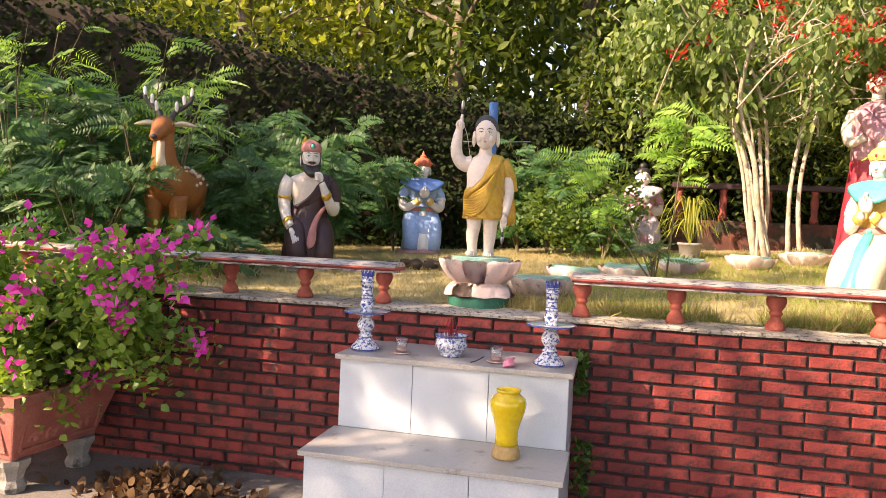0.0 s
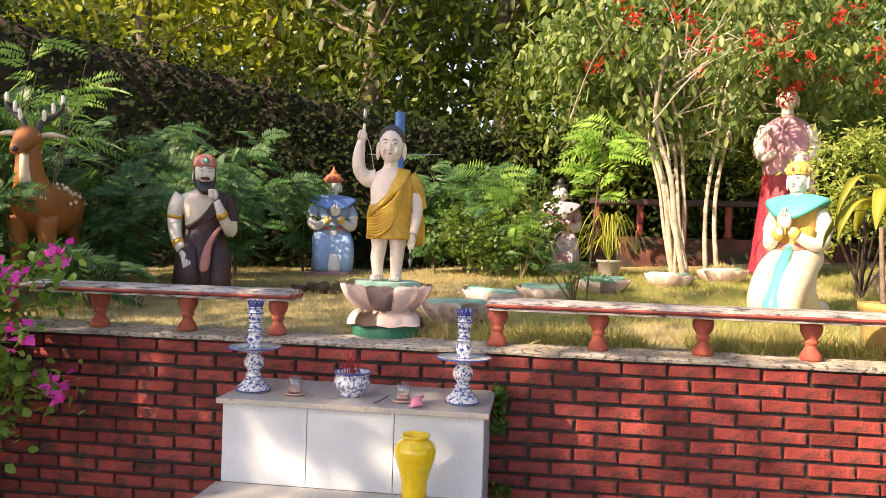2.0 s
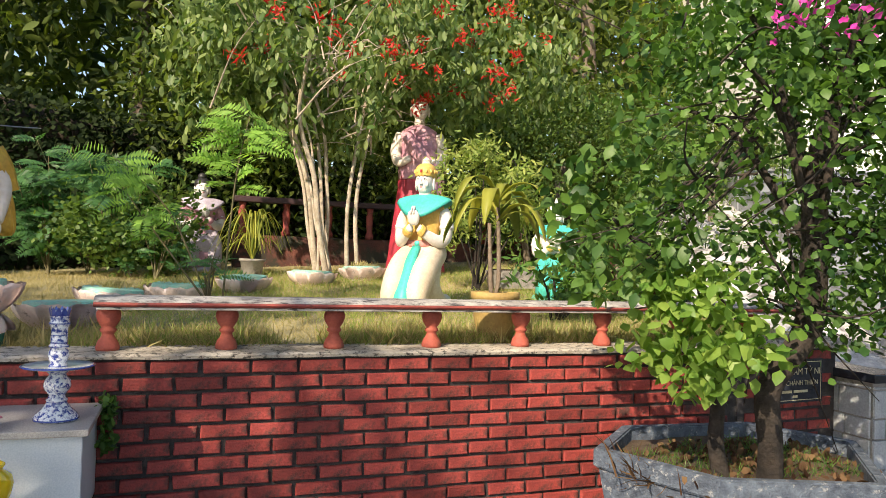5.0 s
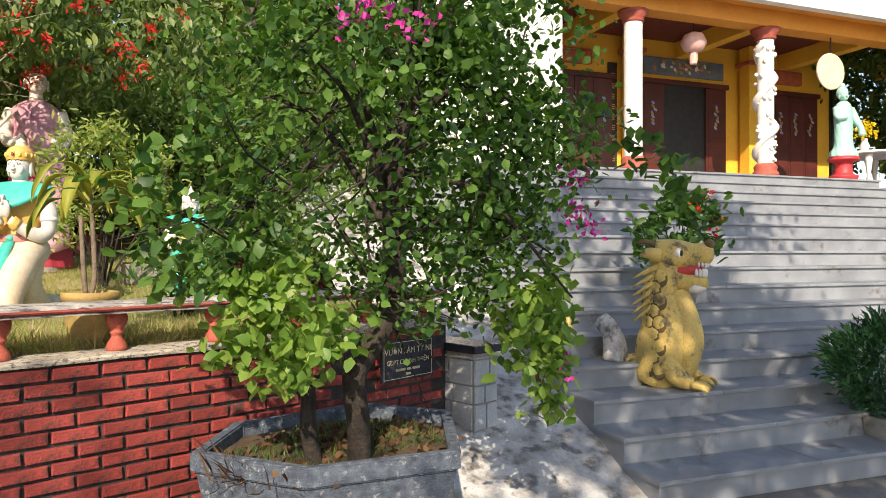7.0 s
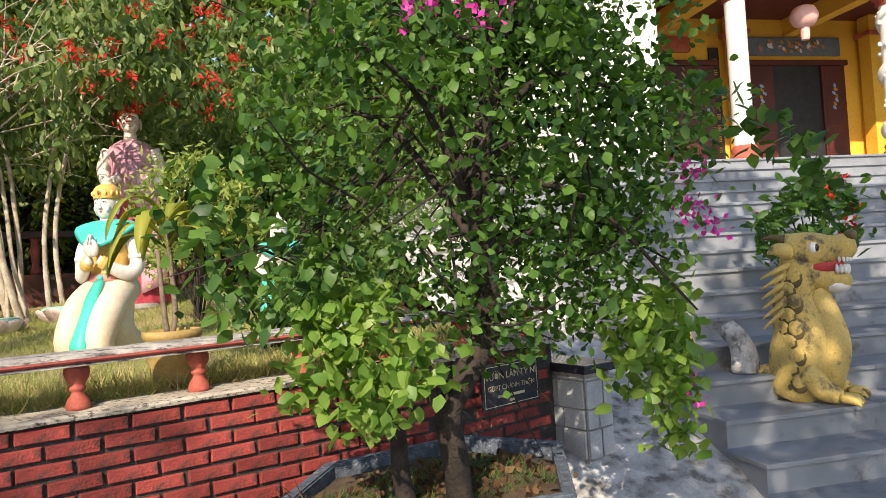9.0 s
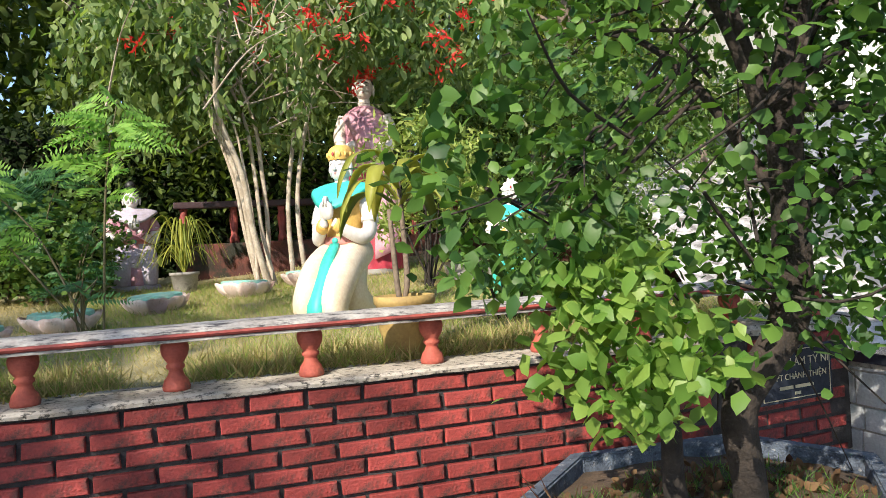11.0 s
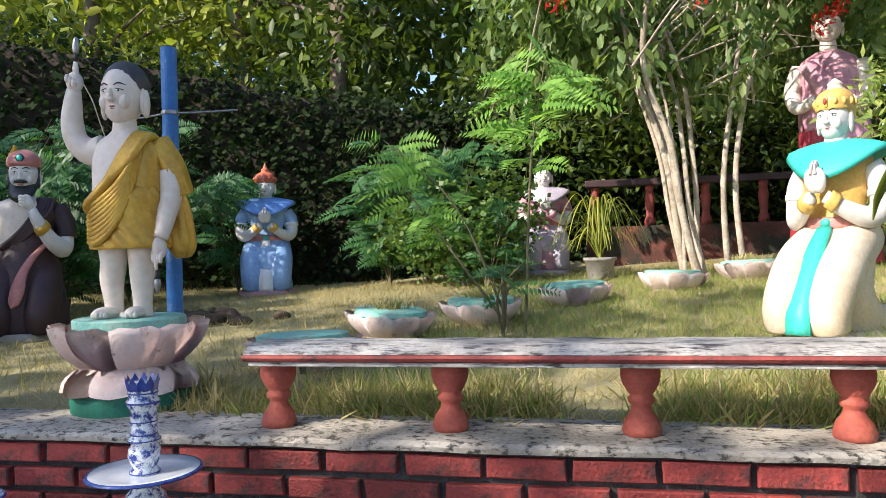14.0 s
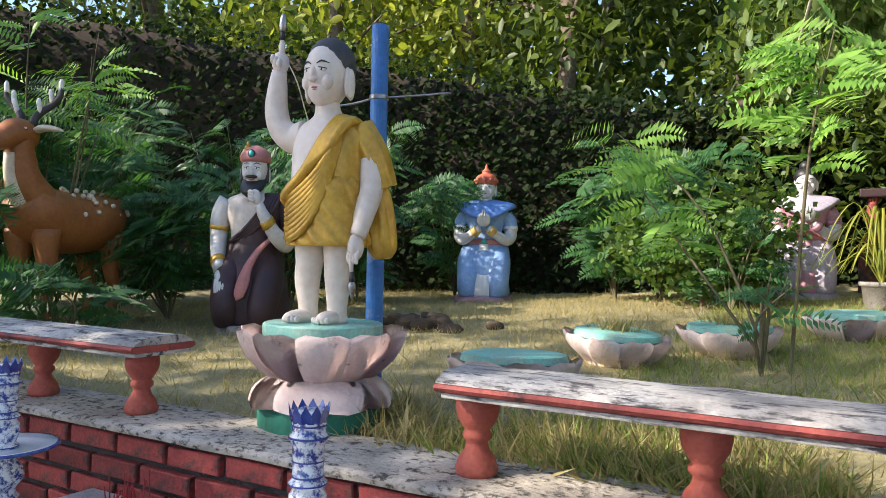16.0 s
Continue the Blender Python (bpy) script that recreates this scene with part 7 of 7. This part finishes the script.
# ---- dragon by the stairs ----
def dragon():
    c = Clay()
    c.limb([(0, 0.10, 0.02, 0.20), (0, 0.02, 0.25, 0.25), (0, -0.02, 0.45, 0.24), (0, 0.02, 0.68, 0.19), (0, 0.0, 0.85, 0.16), (0, -0.03, 0.98, 0.15)], "dragon", 26)
    c.limb([(0, -0.18, 0.10, 0.10), (0, -0.22, 0.35, 0.15), (0, -0.18, 0.58, 0.13), (0, -0.12, 0.76, 0.10)], "dragon", 20)
    for d in (-1, 1):
        for row in range(9):
            for q in range(5):
                a = math.radians(8 + q * 30 + (row % 2) * 15)
                z = 0.15 + row * 0.09
                r = 0.245 - 0.10 * max(0, z - 0.45)
                c.ball((d * r * math.cos(a) * 0.99, 0.02 + r * math.sin(a) * 0.9 - 0.06, z), (0.022, 0.062, 0.062), "dragon", (20, 0, d * math.degrees(a) if d > 0 else 180 - math.degrees(a)), seg=10)
                c.ball((d * r * math.cos(a) * 0.975, 0.02 + r * math.sin(a) * 0.9 - 0.06, z - 0.012), (0.022, 0.070, 0.070), "dragonline", (20, 0, d * math.degrees(a) if d > 0 else 180 - math.degrees(a)), seg=10)
        c.limb([(d * 0.17, -0.05, 0.20, 0.10), (d * 0.2, -0.18, 0.10, 0.08), (d * 0.18, -0.30, 0.05, 0.05)], "dragon", 14)
        for f in range(3):
            c.limb([(d * 0.18 + (f - 1) * 0.05, -0.30, 0.05, 0.03), (d * 0.18 + (f - 1) * 0.08, -0.40, 0.04, 0.026), (d * 0.18 + (f - 1) * 0.09, -0.45, 0.012, 0.008)], "dragon", 8, 3)
        c.ball((d * 0.11, -0.16, 1.06), (0.035, 0.035, 0.04), "white", seg=12)
        c.ball((d * 0.118, -0.188, 1.06), (0.022, 0.018, 0.026), "black", seg=10)
        c.limb([(d * 0.12, 0.02, 1.04, 0.06), (d * 0.2, 0.1, 1.06, 0.045), (d * 0.25, 0.16, 1.04, 0.01)], "dragon", 10)
        c.limb([(d * 0.06, 0.02, 1.10, 0.03), (d * 0.09, 0.14, 1.15, 0.022), (d * 0.1, 0.24, 1.14, 0.008)], "dragonline", 8)
        for k in range(6):
            c.limb([(d * 0.12, 0.02, 0.95 - k * 0.05, 0.025), (d * 0.2, 0.1, 0.92 - k * 0.06, 0.02), (d * 0.22, 0.24, 0.86 - k * 0.07, 0.006)], "dragon", 8, 4)
    c.limb([(0, 0.05, 1.03, 0.14), (0, -0.12, 1.04, 0.13), (0, -0.28, 1.04, 0.10), (0, -0.40, 1.06, 0.085), (0, -0.45, 1.07, 0.05)], "dragon", 18)
    c.ball((0, -0.42, 1.13), (0.07, 0.05, 0.04), "dragonline", seg=12)
    c.limb([(0, -0.05, 0.90, 0.11), (0, -0.2, 0.84, 0.09), (0, -0.34, 0.83, 0.075), (0, -0.40, 0.85, 0.04)], "dragon", 16)
    c.limb([(0, -0.1, 0.93, 0.09), (0, -0.25, 0.93, 0.075), (0, -0.36, 0.95, 0.05)], "redpaint", 14)
    for k in range(9):
        a = math.radians(200 + k * 17.5)
        c.ball((0.088 * math.cos(a), -0.28 + 0.11 * math.sin(a), 0.905), (0.016, 0.016, 0.035), "white", seg=8)
        c.ball((0.075 * math.cos(a), -0.30 + 0.11 * math.sin(a), 0.97), (0.012, 0.012, 0.02), "white", seg=8)
    c.ball((0, -0.30, 0.79), (0.085, 0.10, 0.05), "white", seg=12)
    c.limb([(0, 0.2, 0.1, 0.16), (0, 0.45, 0.08, 0.12), (0.1, 0.75, 0.12, 0.09), (0.12, 0.95, 0.3, 0.05), (0.1, 1.0, 0.5, 0.02)], "dragon", 14)
    return c


dx, dy = at_stairs(0.82, TREAD * 2 + 0.24)
dragon().done("dragon_statue", pose(dx + 0.09, dy + 0.08, GROUND + RISE * 3, 0, 0, TH * 57.3 + 40) @ Matrix.Diagonal((0.84, 0.84, 1.0, 1)), "weathered yellow dragon statue with red open mouth on the stairs", "statue")
white_x, white_y = at_stairs(0.62, TREAD * 4.5)
c = Clay()
c.limb([(0, 0, 0.0, 0.16), (0.02, 0, 0.2, 0.15), (0, 0.05, 0.4, 0.13), (0, 0.2, 0.55, 0.11)], "rubble", 14, ripple=(5, 0.12))
c.done("stone_block", pose(white_x - 0.2, white_y - 0.3, GROUND + RISE * 4) @ Matrix.Scale(0.6, 4), "rough whitish stone block behind the dragon", "stone")

fx, fy = at_stairs(1.75, TREAD * 5.4)
fp = potted("potted_flowering_shrub", "potted shrub with dark leaves and red flowers on the stairs", fx, fy, GROUND + RISE * 6, [(0.14, 0), (0.2, 0.2), (0.22, 0.3), (0.20, 0.3), (0.05, 0.28)], "cement")
p = clumps(620, (0, 0, 0.72), (0.45, 0.45, 0.35), 26, (0.07, 0.07, 0.07))
leaves("crown", "oval", p, rand_dirs(len(p), 0.2), RNG.uniform(0.09, 0.15, len(p)), RNG.normal(size=len(p)), M["boug"], fp)
q = np.concatenate([np.array(o) + RNG.normal(size=(10, 3)) * 0.03 for o in ((0.2, -0.3, 0.85), (-0.25, -0.3, 0.95), (0.3, -0.15, 0.6), (-0.1, -0.4, 0.7), (0.0, -0.3, 1.05))])
leaves("blossom", "bract", q, rand_dirs(len(q)), RNG.uniform(0.04, 0.06, len(q)), RNG.uniform(0, 6, len(q)), M["redflower"], fp, "red flowers")
c = Clay()
for k in range(7):
    d = rand_dirs(1, 0.8)[0] * 0.5
    c.limb([(0, 0, 0.28, 0.014), (d[0] * 0.5, d[1] * 0.5, 0.3 + d[2] * 0.6, 0.01), (d[0], d[1], 0.35 + abs(d[2]), 0.004)], "bark", 6)
mesh_ob("branchwork", c.bm, [M["bark"]], fp, smooth=True)

jx, jy = 7.25, 2.25
jun = potted("potted_juniper", "dense dark green juniper in a pot at the stairs' foot", jx, jy, GROUND, [(0.18, 0), (0.24, 0.2), (0.27, 0.34), (0.24, 0.34), (0.05, 0.32)], "cement")
n = 5200
p = clumps(n, (0, 0, 0.72), (0.48, 0.48, 0.38), 120, (0.05, 0.05, 0.05))
w = p - np.array((0, 0, 0.5)) + RNG.normal(size=p.shape) * 0.25
leaves("crown", "slip", p, w, RNG.uniform(0.05, 0.10, n), RNG.normal(size=n), M["juniper"], jun)

# ---- temple ----
TZ = GROUND + RISE * STEPS
B0 = TREAD * 15


def tp(a, b):
    return at_stairs(a, b)


def tbox(name, a0, b0, z0, a1, b1, z1, material, label, category="wall", bevel=0.0, kind="structure"):
    return tagged(mesh_ob(name, prism([tp(a0, b0), tp(a1, b0), tp(a1, b1), tp(a0, b1)], z0, z1, bevel), M[material] if isinstance(material, str) else material), label, category, kind=kind)


C1 = 4.15   # first porch column, along the treads
PB = B0 + 0.55
WB = PB + 2.3
tbox("temple_wall", C1 - 1.41, WB, TZ, 11, WB + 0.2, TZ + 3.4, "wallyellow", "saffron yellow temple wall")
tbox("temple_side_wall", C1 - 3.5, PB - 0.2, 0.5, C1 - 1.42, PB + 6, TZ + 4.6, "whitewall", "tall sunlit white side building")
tbox("temple_ceiling", C1 - 1.41, PB - 0.55, TZ + 3.0, 11, WB, TZ + 3.08, "ceilred", "dark red boarded porch ceiling", "ceiling")
tbox("temple_front_beam", C1 - 1.41, PB - 0.18, TZ + 2.62, 11, PB + 0.16, TZ + 2.998, "soffit", "orange front beam of the porch", "beam")
tbox("temple_fascia", C1 - 1.3, PB - 0.62, TZ + 2.86, 11, PB - 0.46, TZ + 3.30, "whitewall", "white fascia above the porch", "fascia")
tbox("temple_eave", C1 - 1.41, PB - 0.45, TZ + 2.90, 11, PB - 0.185, TZ + 2.995, "soffit", "orange eave soffit", "eave")
tbox("temple_roof", C1 - 1.3, PB - 0.7, TZ + 3.42, 11, WB + 4, TZ + 3.6, "ceilred", "dark red temple roof edge", "roof")
tbox("temple_upper_wall", C1 - 1.2, PB - 0.40, TZ + 3.085, 11, PB + 0.2, TZ + 3.415, "wallyellow", "yellow frieze over the porch", "wall")
for k in range(5):
    a = C1 + k * 2.75
    tbox("porch_beam_%d" % (k + 1), a - 0.12, PB + 0.165, TZ + 2.68, a + 0.12, WB - 0.005, TZ + 2.995, "wallyellow", "yellow cross beam under the porch ceiling", "beam")
bx, by = tp(C1, PB)
sc = thing("porch_column", pose(bx, by, TZ), "plain round white porch column on a red base", "column", "porch columns")
part("base", lathe([(0.22, 0), (0.22, 0.10), (0.18, 0.14), (0.20, 0.2), (0.16, 0.26)], 28), M["terracotta"], sc, "round red base", smooth=True)
part("shaft", lathe([(0.15, 0.26), (0.15, 2.42)], 28), M["white"], sc, smooth=False)
part("capital", lathe([(0.15, 2.421), (0.18, 2.45), (0.17, 2.50), (0.24, 2.56), (0.25, 2.615), (0.2, 2.618)], 28), M["terracotta"], sc, "dark red capital", smooth=True)
for k in (1, 2.45):
    bx, by = tp(C1 + 2.75 * k, PB)
    dc = thing("dragon_column", pose(bx, by, TZ, 0, 0, 40 * k), "white porch column carved with a coiling dragon", "column", "porch columns")
    part("base", lathe([(0.22, 0), (0.22, 0.10), (0.18, 0.14), (0.20, 0.2), (0.16, 0.26)], 28), M["terracotta"], dc, "round red base", smooth=True)
    part("shaft", lathe([(0.14, 0.26), (0.14, 2.42)], 28), M["white"], dc)
    part("capital", lathe([(0.15, 2.421), (0.18, 2.45), (0.17, 2.50), (0.24, 2.56), (0.25, 2.615), (0.2, 2.618)], 28), M["terracotta"], dc, "dark red capital", smooth=True)
    c = Clay()
    pts = [(0.15 * math.cos(t * 1.15), 0.15 * math.sin(t * 1.15), 0.3 + t * 0.155, 0.055 + 0.015 * math.sin(t * 2)) for t in np.linspace(0, 13.2, 34)]
    c.limb(pts, "white", 10, 3, ripple=(5, 0.15))
    for k2 in range(60):
        a, z = RNG.uniform(0, math.tau), RNG.uniform(0.3, 2.38)
        c.ball((0.15 * math.cos(a), 0.15 * math.sin(a), z), (0.035, 0.035, 0.05), "white", (RNG.uniform(0, 90), 0, RNG.uniform(0, 180)), seg=8)
    mesh_ob("carved_dragon", c.bm, [M["white"]], dc, "white carved dragon relief", smooth=True)

FACE = TH * 57.29578


def on_wall(a, z, out=0.0):
    x, y = tp(a, WB - out)
    return pose(x, y, z, 0, 0, FACE)


for k, a in enumerate((C1 + 0.15, C1 + 2.75, C1 + 5.5)):
    w = 0.85 if k != 1 else 1.05
    d = thing("door_%d" % (k + 1), on_wall(a + 0.1, TZ), "dark red panelled wooden temple door" if k != 1 else "open dark red temple doorway with folded leaves", "door", kind="structure")
    # flat black sheet painted in place of the shade inside the doorway
    part("doorway_shade", box(-w + 0.02, -0.012, 0, w - 0.02, -0.002, 2.12), M["black"], d, "black sheet standing for the shaded interior")
    part("lintel", box(-w - 0.08, -0.07, 2.12, w + 0.08, -0.001, 2.22, 0.006), M["wood"], d)
    leafs = ((-w, -w / 2), (-w / 2, 0), (0, w / 2), (w / 2, w)) if k != 1 else ((-w, -w / 2), (w / 2, w))
    for a0, a1 in leafs:
        lf = part("door_leaf", box(a0 + 0.004, -0.06, 0.0, a1 - 0.004, -0.015, 2.11, 0.004), M["wood"], d)
        part("raised_panel", box(a0 + 0.06, -0.072, 0.15, a1 - 0.06, -0.06, 0.85, 0.006), M["wood"], lf)
        part("raised_panel", box(a0 + 0.06, -0.072, 1.0, a1 - 0.06, -0.06, 1.95, 0.006), M["wood"], lf)
        c = Clay()
        for q in range(7):
            c.ball(((a0 + a1) / 2 + RNG.normal() * 0.03, -0.075, 1.3 + q * 0.07), (0.05, 0.008, 0.03), "gold" if q % 2 else "bluel", (0, RNG.uniform(0, 90), 0), seg=8)
        mesh_ob("carved_inlay", c.bm, [M[x] for x in c.mats], lf, "small gilded and blue carving", smooth=True)
    if k == 1:
        pn = part("transom_board", box(-w + 0.05, -0.05, 2.30, w - 0.05, -0.003, 2.66, 0.02), mat("slate_blue_board", (0.16, 0.20, 0.24), None, 0.6), d, "slate-blue board with carved flowers")
        c = Clay()
        for q in range(34):
            c.ball((RNG.normal() * 0.3, -0.06, 2.48 + RNG.normal() * 0.05), (0.05, 0.014, 0.03), ("gold", "rose", "white")[q % 3], (0, RNG.uniform(0, 90), 0), seg=8)
        mesh_ob("carved_flowers", c.bm, [M[x] for x in c.mats], pn, "carved gilt flowers", smooth=True)
    else:
        part("transom_board", box(-0.4, -0.045, 2.36, 0.4, -0.003, 2.66, 0.05), M["orange"], d, "orange-red oval board")
for a in (C1 + 1.38, C1 + 4.3):
    x, y = tp(a + 0.05, WB - 0.25)
    yc = thing("wall_pillar", pose(x, y, TZ, 0, 0, FACE), "square yellow pillar beside the temple door", "pillar", "yellow pillars")
    part("shaft", box(-0.14, -0.14, 0, 0.14, 0.14, 2.99, 0.006), M["wallyellow"], yc)
    part("capital", box(-0.2, -0.2, 2.60, 0.2, 0.2, 2.68, 0.01), M["orange"], yc)
for a in (C1 - 0.95, C1 + 1.12, C1 + 4.6, C1 + 7.0):
    cp = thing("couplet_board", on_wall(a, TZ + 0.35, 0.03), "narrow black hanging board with gilt characters", "board", "couplet boards")
    part("board", box(-0.10, -0.02, 0, 0.10, 0.02, 2.1, 0.01), M["black"], cp)
    for q in range(9):
        for s in range(3):
            part("gilt_mark", box(-0.05 + RNG.uniform(0, 0.02), -0.025, 0.15 + q * 0.205 + s * 0.04, 0.05 - RNG.uniform(0, 0.02), -0.0205, 0.17 + q * 0.205 + s * 0.04), M["gold"], cp, "gilt stroke")

lx, ly = tp(C1 + 1.45, PB + 0.3)
ln_ = thing("lantern", pose(lx, ly, TZ + 2.05), "round pale pink silk lantern hanging from the porch", "lantern")
part("shade", lathe([(0.08, 0.12), (0.16, 0.16), (0.21, 0.26), (0.21, 0.32), (0.16, 0.42), (0.08, 0.46)], 24, wave=(12, 0.02)), M["lanternsilk"], ln_, "ribbed pale pink shade", smooth=True)
part("tassel", lathe([(0.06, -0.08), (0.07, -0.02), (0.07, 0.118)], 12), M["lanternsilk"], ln_, "short skirted tassel")
part("cord", lathe([(0.006, 0.46), (0.006, 0.78)], 6), M["black"], ln_)

# figure on the terrace, with its disc, table and flowers
gx, gy = tp(C1 + 4.30, B0 + 0.3)
c = Clay()
c.loft([(0.42, 0, 0, 0.26, 0.2), (0.5, 0, 0, 0.24, 0.19), (0.62, 0, 0, 0.17, 0.14), (0.9, 0, 0, 0.16, 0.13), (1.2, 0, 0, 0.17, 0.12), (1.36, 0, 0, 0.13, 0.09), (1.42, 0, 0, 0.06, 0.06)], "celadon", 40, (11, 0.05, 2))
c.loft([(0.0, 0, 0, 0.22, 0.22), (0.08, 0, 0, 0.24, 0.24), (0.12, 0, 0, 0.16, 0.16), (0.3, 0, 0, 0.15, 0.15), (0.36, 0, 0, 0.26, 0.26), (0.42, 0, 0, 0.24, 0.24)], "redpaint", 30)
c.limb([(0.15, 0, 1.3, 0.06), (0.2, -0.05, 1.1, 0.07), (0.25, -0.12, 0.95, 0.05), (0.27, -0.14, 0.8, 0.06)], "celadon", 12)
c.limb([(-0.15, 0, 1.3, 0.06), (-0.17, -0.08, 1.12, 0.06), (-0.05, -0.16, 1.12, 0.04)], "celadon", 12)
face(c, 0, 0, 1.53, 0.2, "celadon", "hairgrey")
c.ball((0, 0.03, 1.58), (0.10, 0.10, 0.12), "celadon", seg=16)
c.ball((0, 0.02, 1.70), (0.05, 0.05, 0.06), "celadon", seg=10)
c.done("robed_statue", pose(gx, gy, TZ, 0, 0, FACE - 10), "pale celadon robed statue on a red stand", "statue")
hx, hy = tp(C1 + 4.22, B0 + 0.5)
ds = thing("round_gong", pose(hx, hy, TZ + 2.0, 90, 0, FACE), "round pale disc hanging from the porch eave", "disc")
part("disc", lathe([(0.30, -0.02), (0.33, -0.012), (0.33, 0.012), (0.30, 0.02)], 36), M["cream"], ds, smooth=False)
part("hook", box(-0.01, 0.33, -0.008, 0.01, 0.66, 0.008), M["black"], ds, "black iron hook")
tx, ty = tp(C1 + 5.25, B0 + 0.5)
tb = thing("offering_table", pose(tx, ty, TZ, 0, 0, FACE), "white cloth-draped oval offering table", "table")
part("tabletop", lathe([(0.68, 0.50), (0.70, 0.51), (0.70, 0.54), (0.68, 0.55)], 36), M["white"], tb)
for sx in (-0.45, 0.45):
    for sy in (-0.3, 0.3):
        part("leg", lathe([(0.05, 0), (0.03, 0.1), (0.06, 0.35), (0.07, 0.499)], 12), M["white"], tb, m=pose(sx, sy, 0), smooth=True)
vs = thing("flower_vase", pose(tx - 0.25, ty + 0.05, TZ + 0.55), "white vase of yellow flowers on the offering table", "vase")
part("vase", lathe([(0.06, 0), (0.09, 0.12), (0.05, 0.22), (0.06, 0.26)], 20), M["porcelain"], vs, smooth=True)
q = RNG.normal(size=(150, 3)) * np.array((0.12, 0.12, 0.09)) + np.array((0, 0, 0.42))
leaves("blossom", "bract", q, rand_dirs(150, 0.5), RNG.uniform(0.05, 0.08, 150), RNG.uniform(0, 6, 150), leaf_mat("yellow_petal", (0.6, 0.42, 0.01), (0.8, 0.62, 0.03)), vs, "yellow blossoms")

# ---- bricks of the front wall ----
PX, PZ = 0.2245, 0.0748
BL, BH = 0.207, 0.056


def brick_mesh(seed):
    r = random.Random(seed)
    bm = box(-BL / 2, -0.012, -BH / 2, BL / 2, 0.03, BH / 2)
    for v in bm.verts:
        if v.co.y < 0:
            v.co += Vector((r.uniform(-0.004, 0.004), r.uniform(-0.003, 0.003), r.uniform(-0.003, 0.003)))
    bmesh.ops.bevel(bm, geom=[e for e in bm.edges if e.verts[0].co.y < 0 and e.verts[1].co.y < 0], offset=0.004, segments=1, affect="EDGES")
    me = bpy.data.meshes.new("brick")
    bm.to_mesh(me)
    bm.free()
    me.materials.append(M["brick"])
    return me


SHAPES = [brick_mesh(k) for k in range(9)]
rest_v, rest_f = [], []
for row in range(15):
    z = BRICK_TOP - 0.004 - PZ * (row + 0.5)
    off = (0.5 if row % 2 else 0.0) * PX + 0.115
    for col in range(-44, 17):
        x = off + PX * col
        if x < -9.4 or x + BL / 2 > 3.54 or z < GROUND - 0.01:
            continue
        me = SHAPES[random.randrange(9)]
        m = pose(x + random.uniform(-0.003, 0.003), WALL_Y + 0.003 + random.uniform(-0.003, 0.003), z + random.uniform(-0.002, 0.002), 0, random.uniform(-0.5, 0.5), random.uniform(-0.6, 0.6))
        if -1.75 < x < 2.75:
            b = new("brick", me)
            b.parent = wall
            b.matrix_basis = m
        else:
            k = len(rest_v)
            rest_v += [tuple(m @ v.co) for v in me.vertices]
            rest_f += [tuple(k + i for i in p.vertices) for p in me.polygons]
me = bpy.data.meshes.new("brickwork")
me.from_pydata(rest_v, [], rest_f)
me.materials.append(M["brick"])
b = new("brickwork", me)
b.parent = wall
b["kind"] = "stuff"
end = Matrix.Translation((3.55, 4.279, 0)) @ pose(0, 0, 0, 0, 0, 5.58)
for row in range(15):
    for col in range(5):
        u = 0.05 + PX * col + (0.5 if row % 2 else 0.0) * PX
        if u > 0.83 or u < 0.08:
            continue
        b = new("brick", SHAPES[random.randrange(9)])
        b.parent = wall2
        b.matrix_basis = end @ pose(u, 0.008, 0.985 - PZ * (row + 0.5))
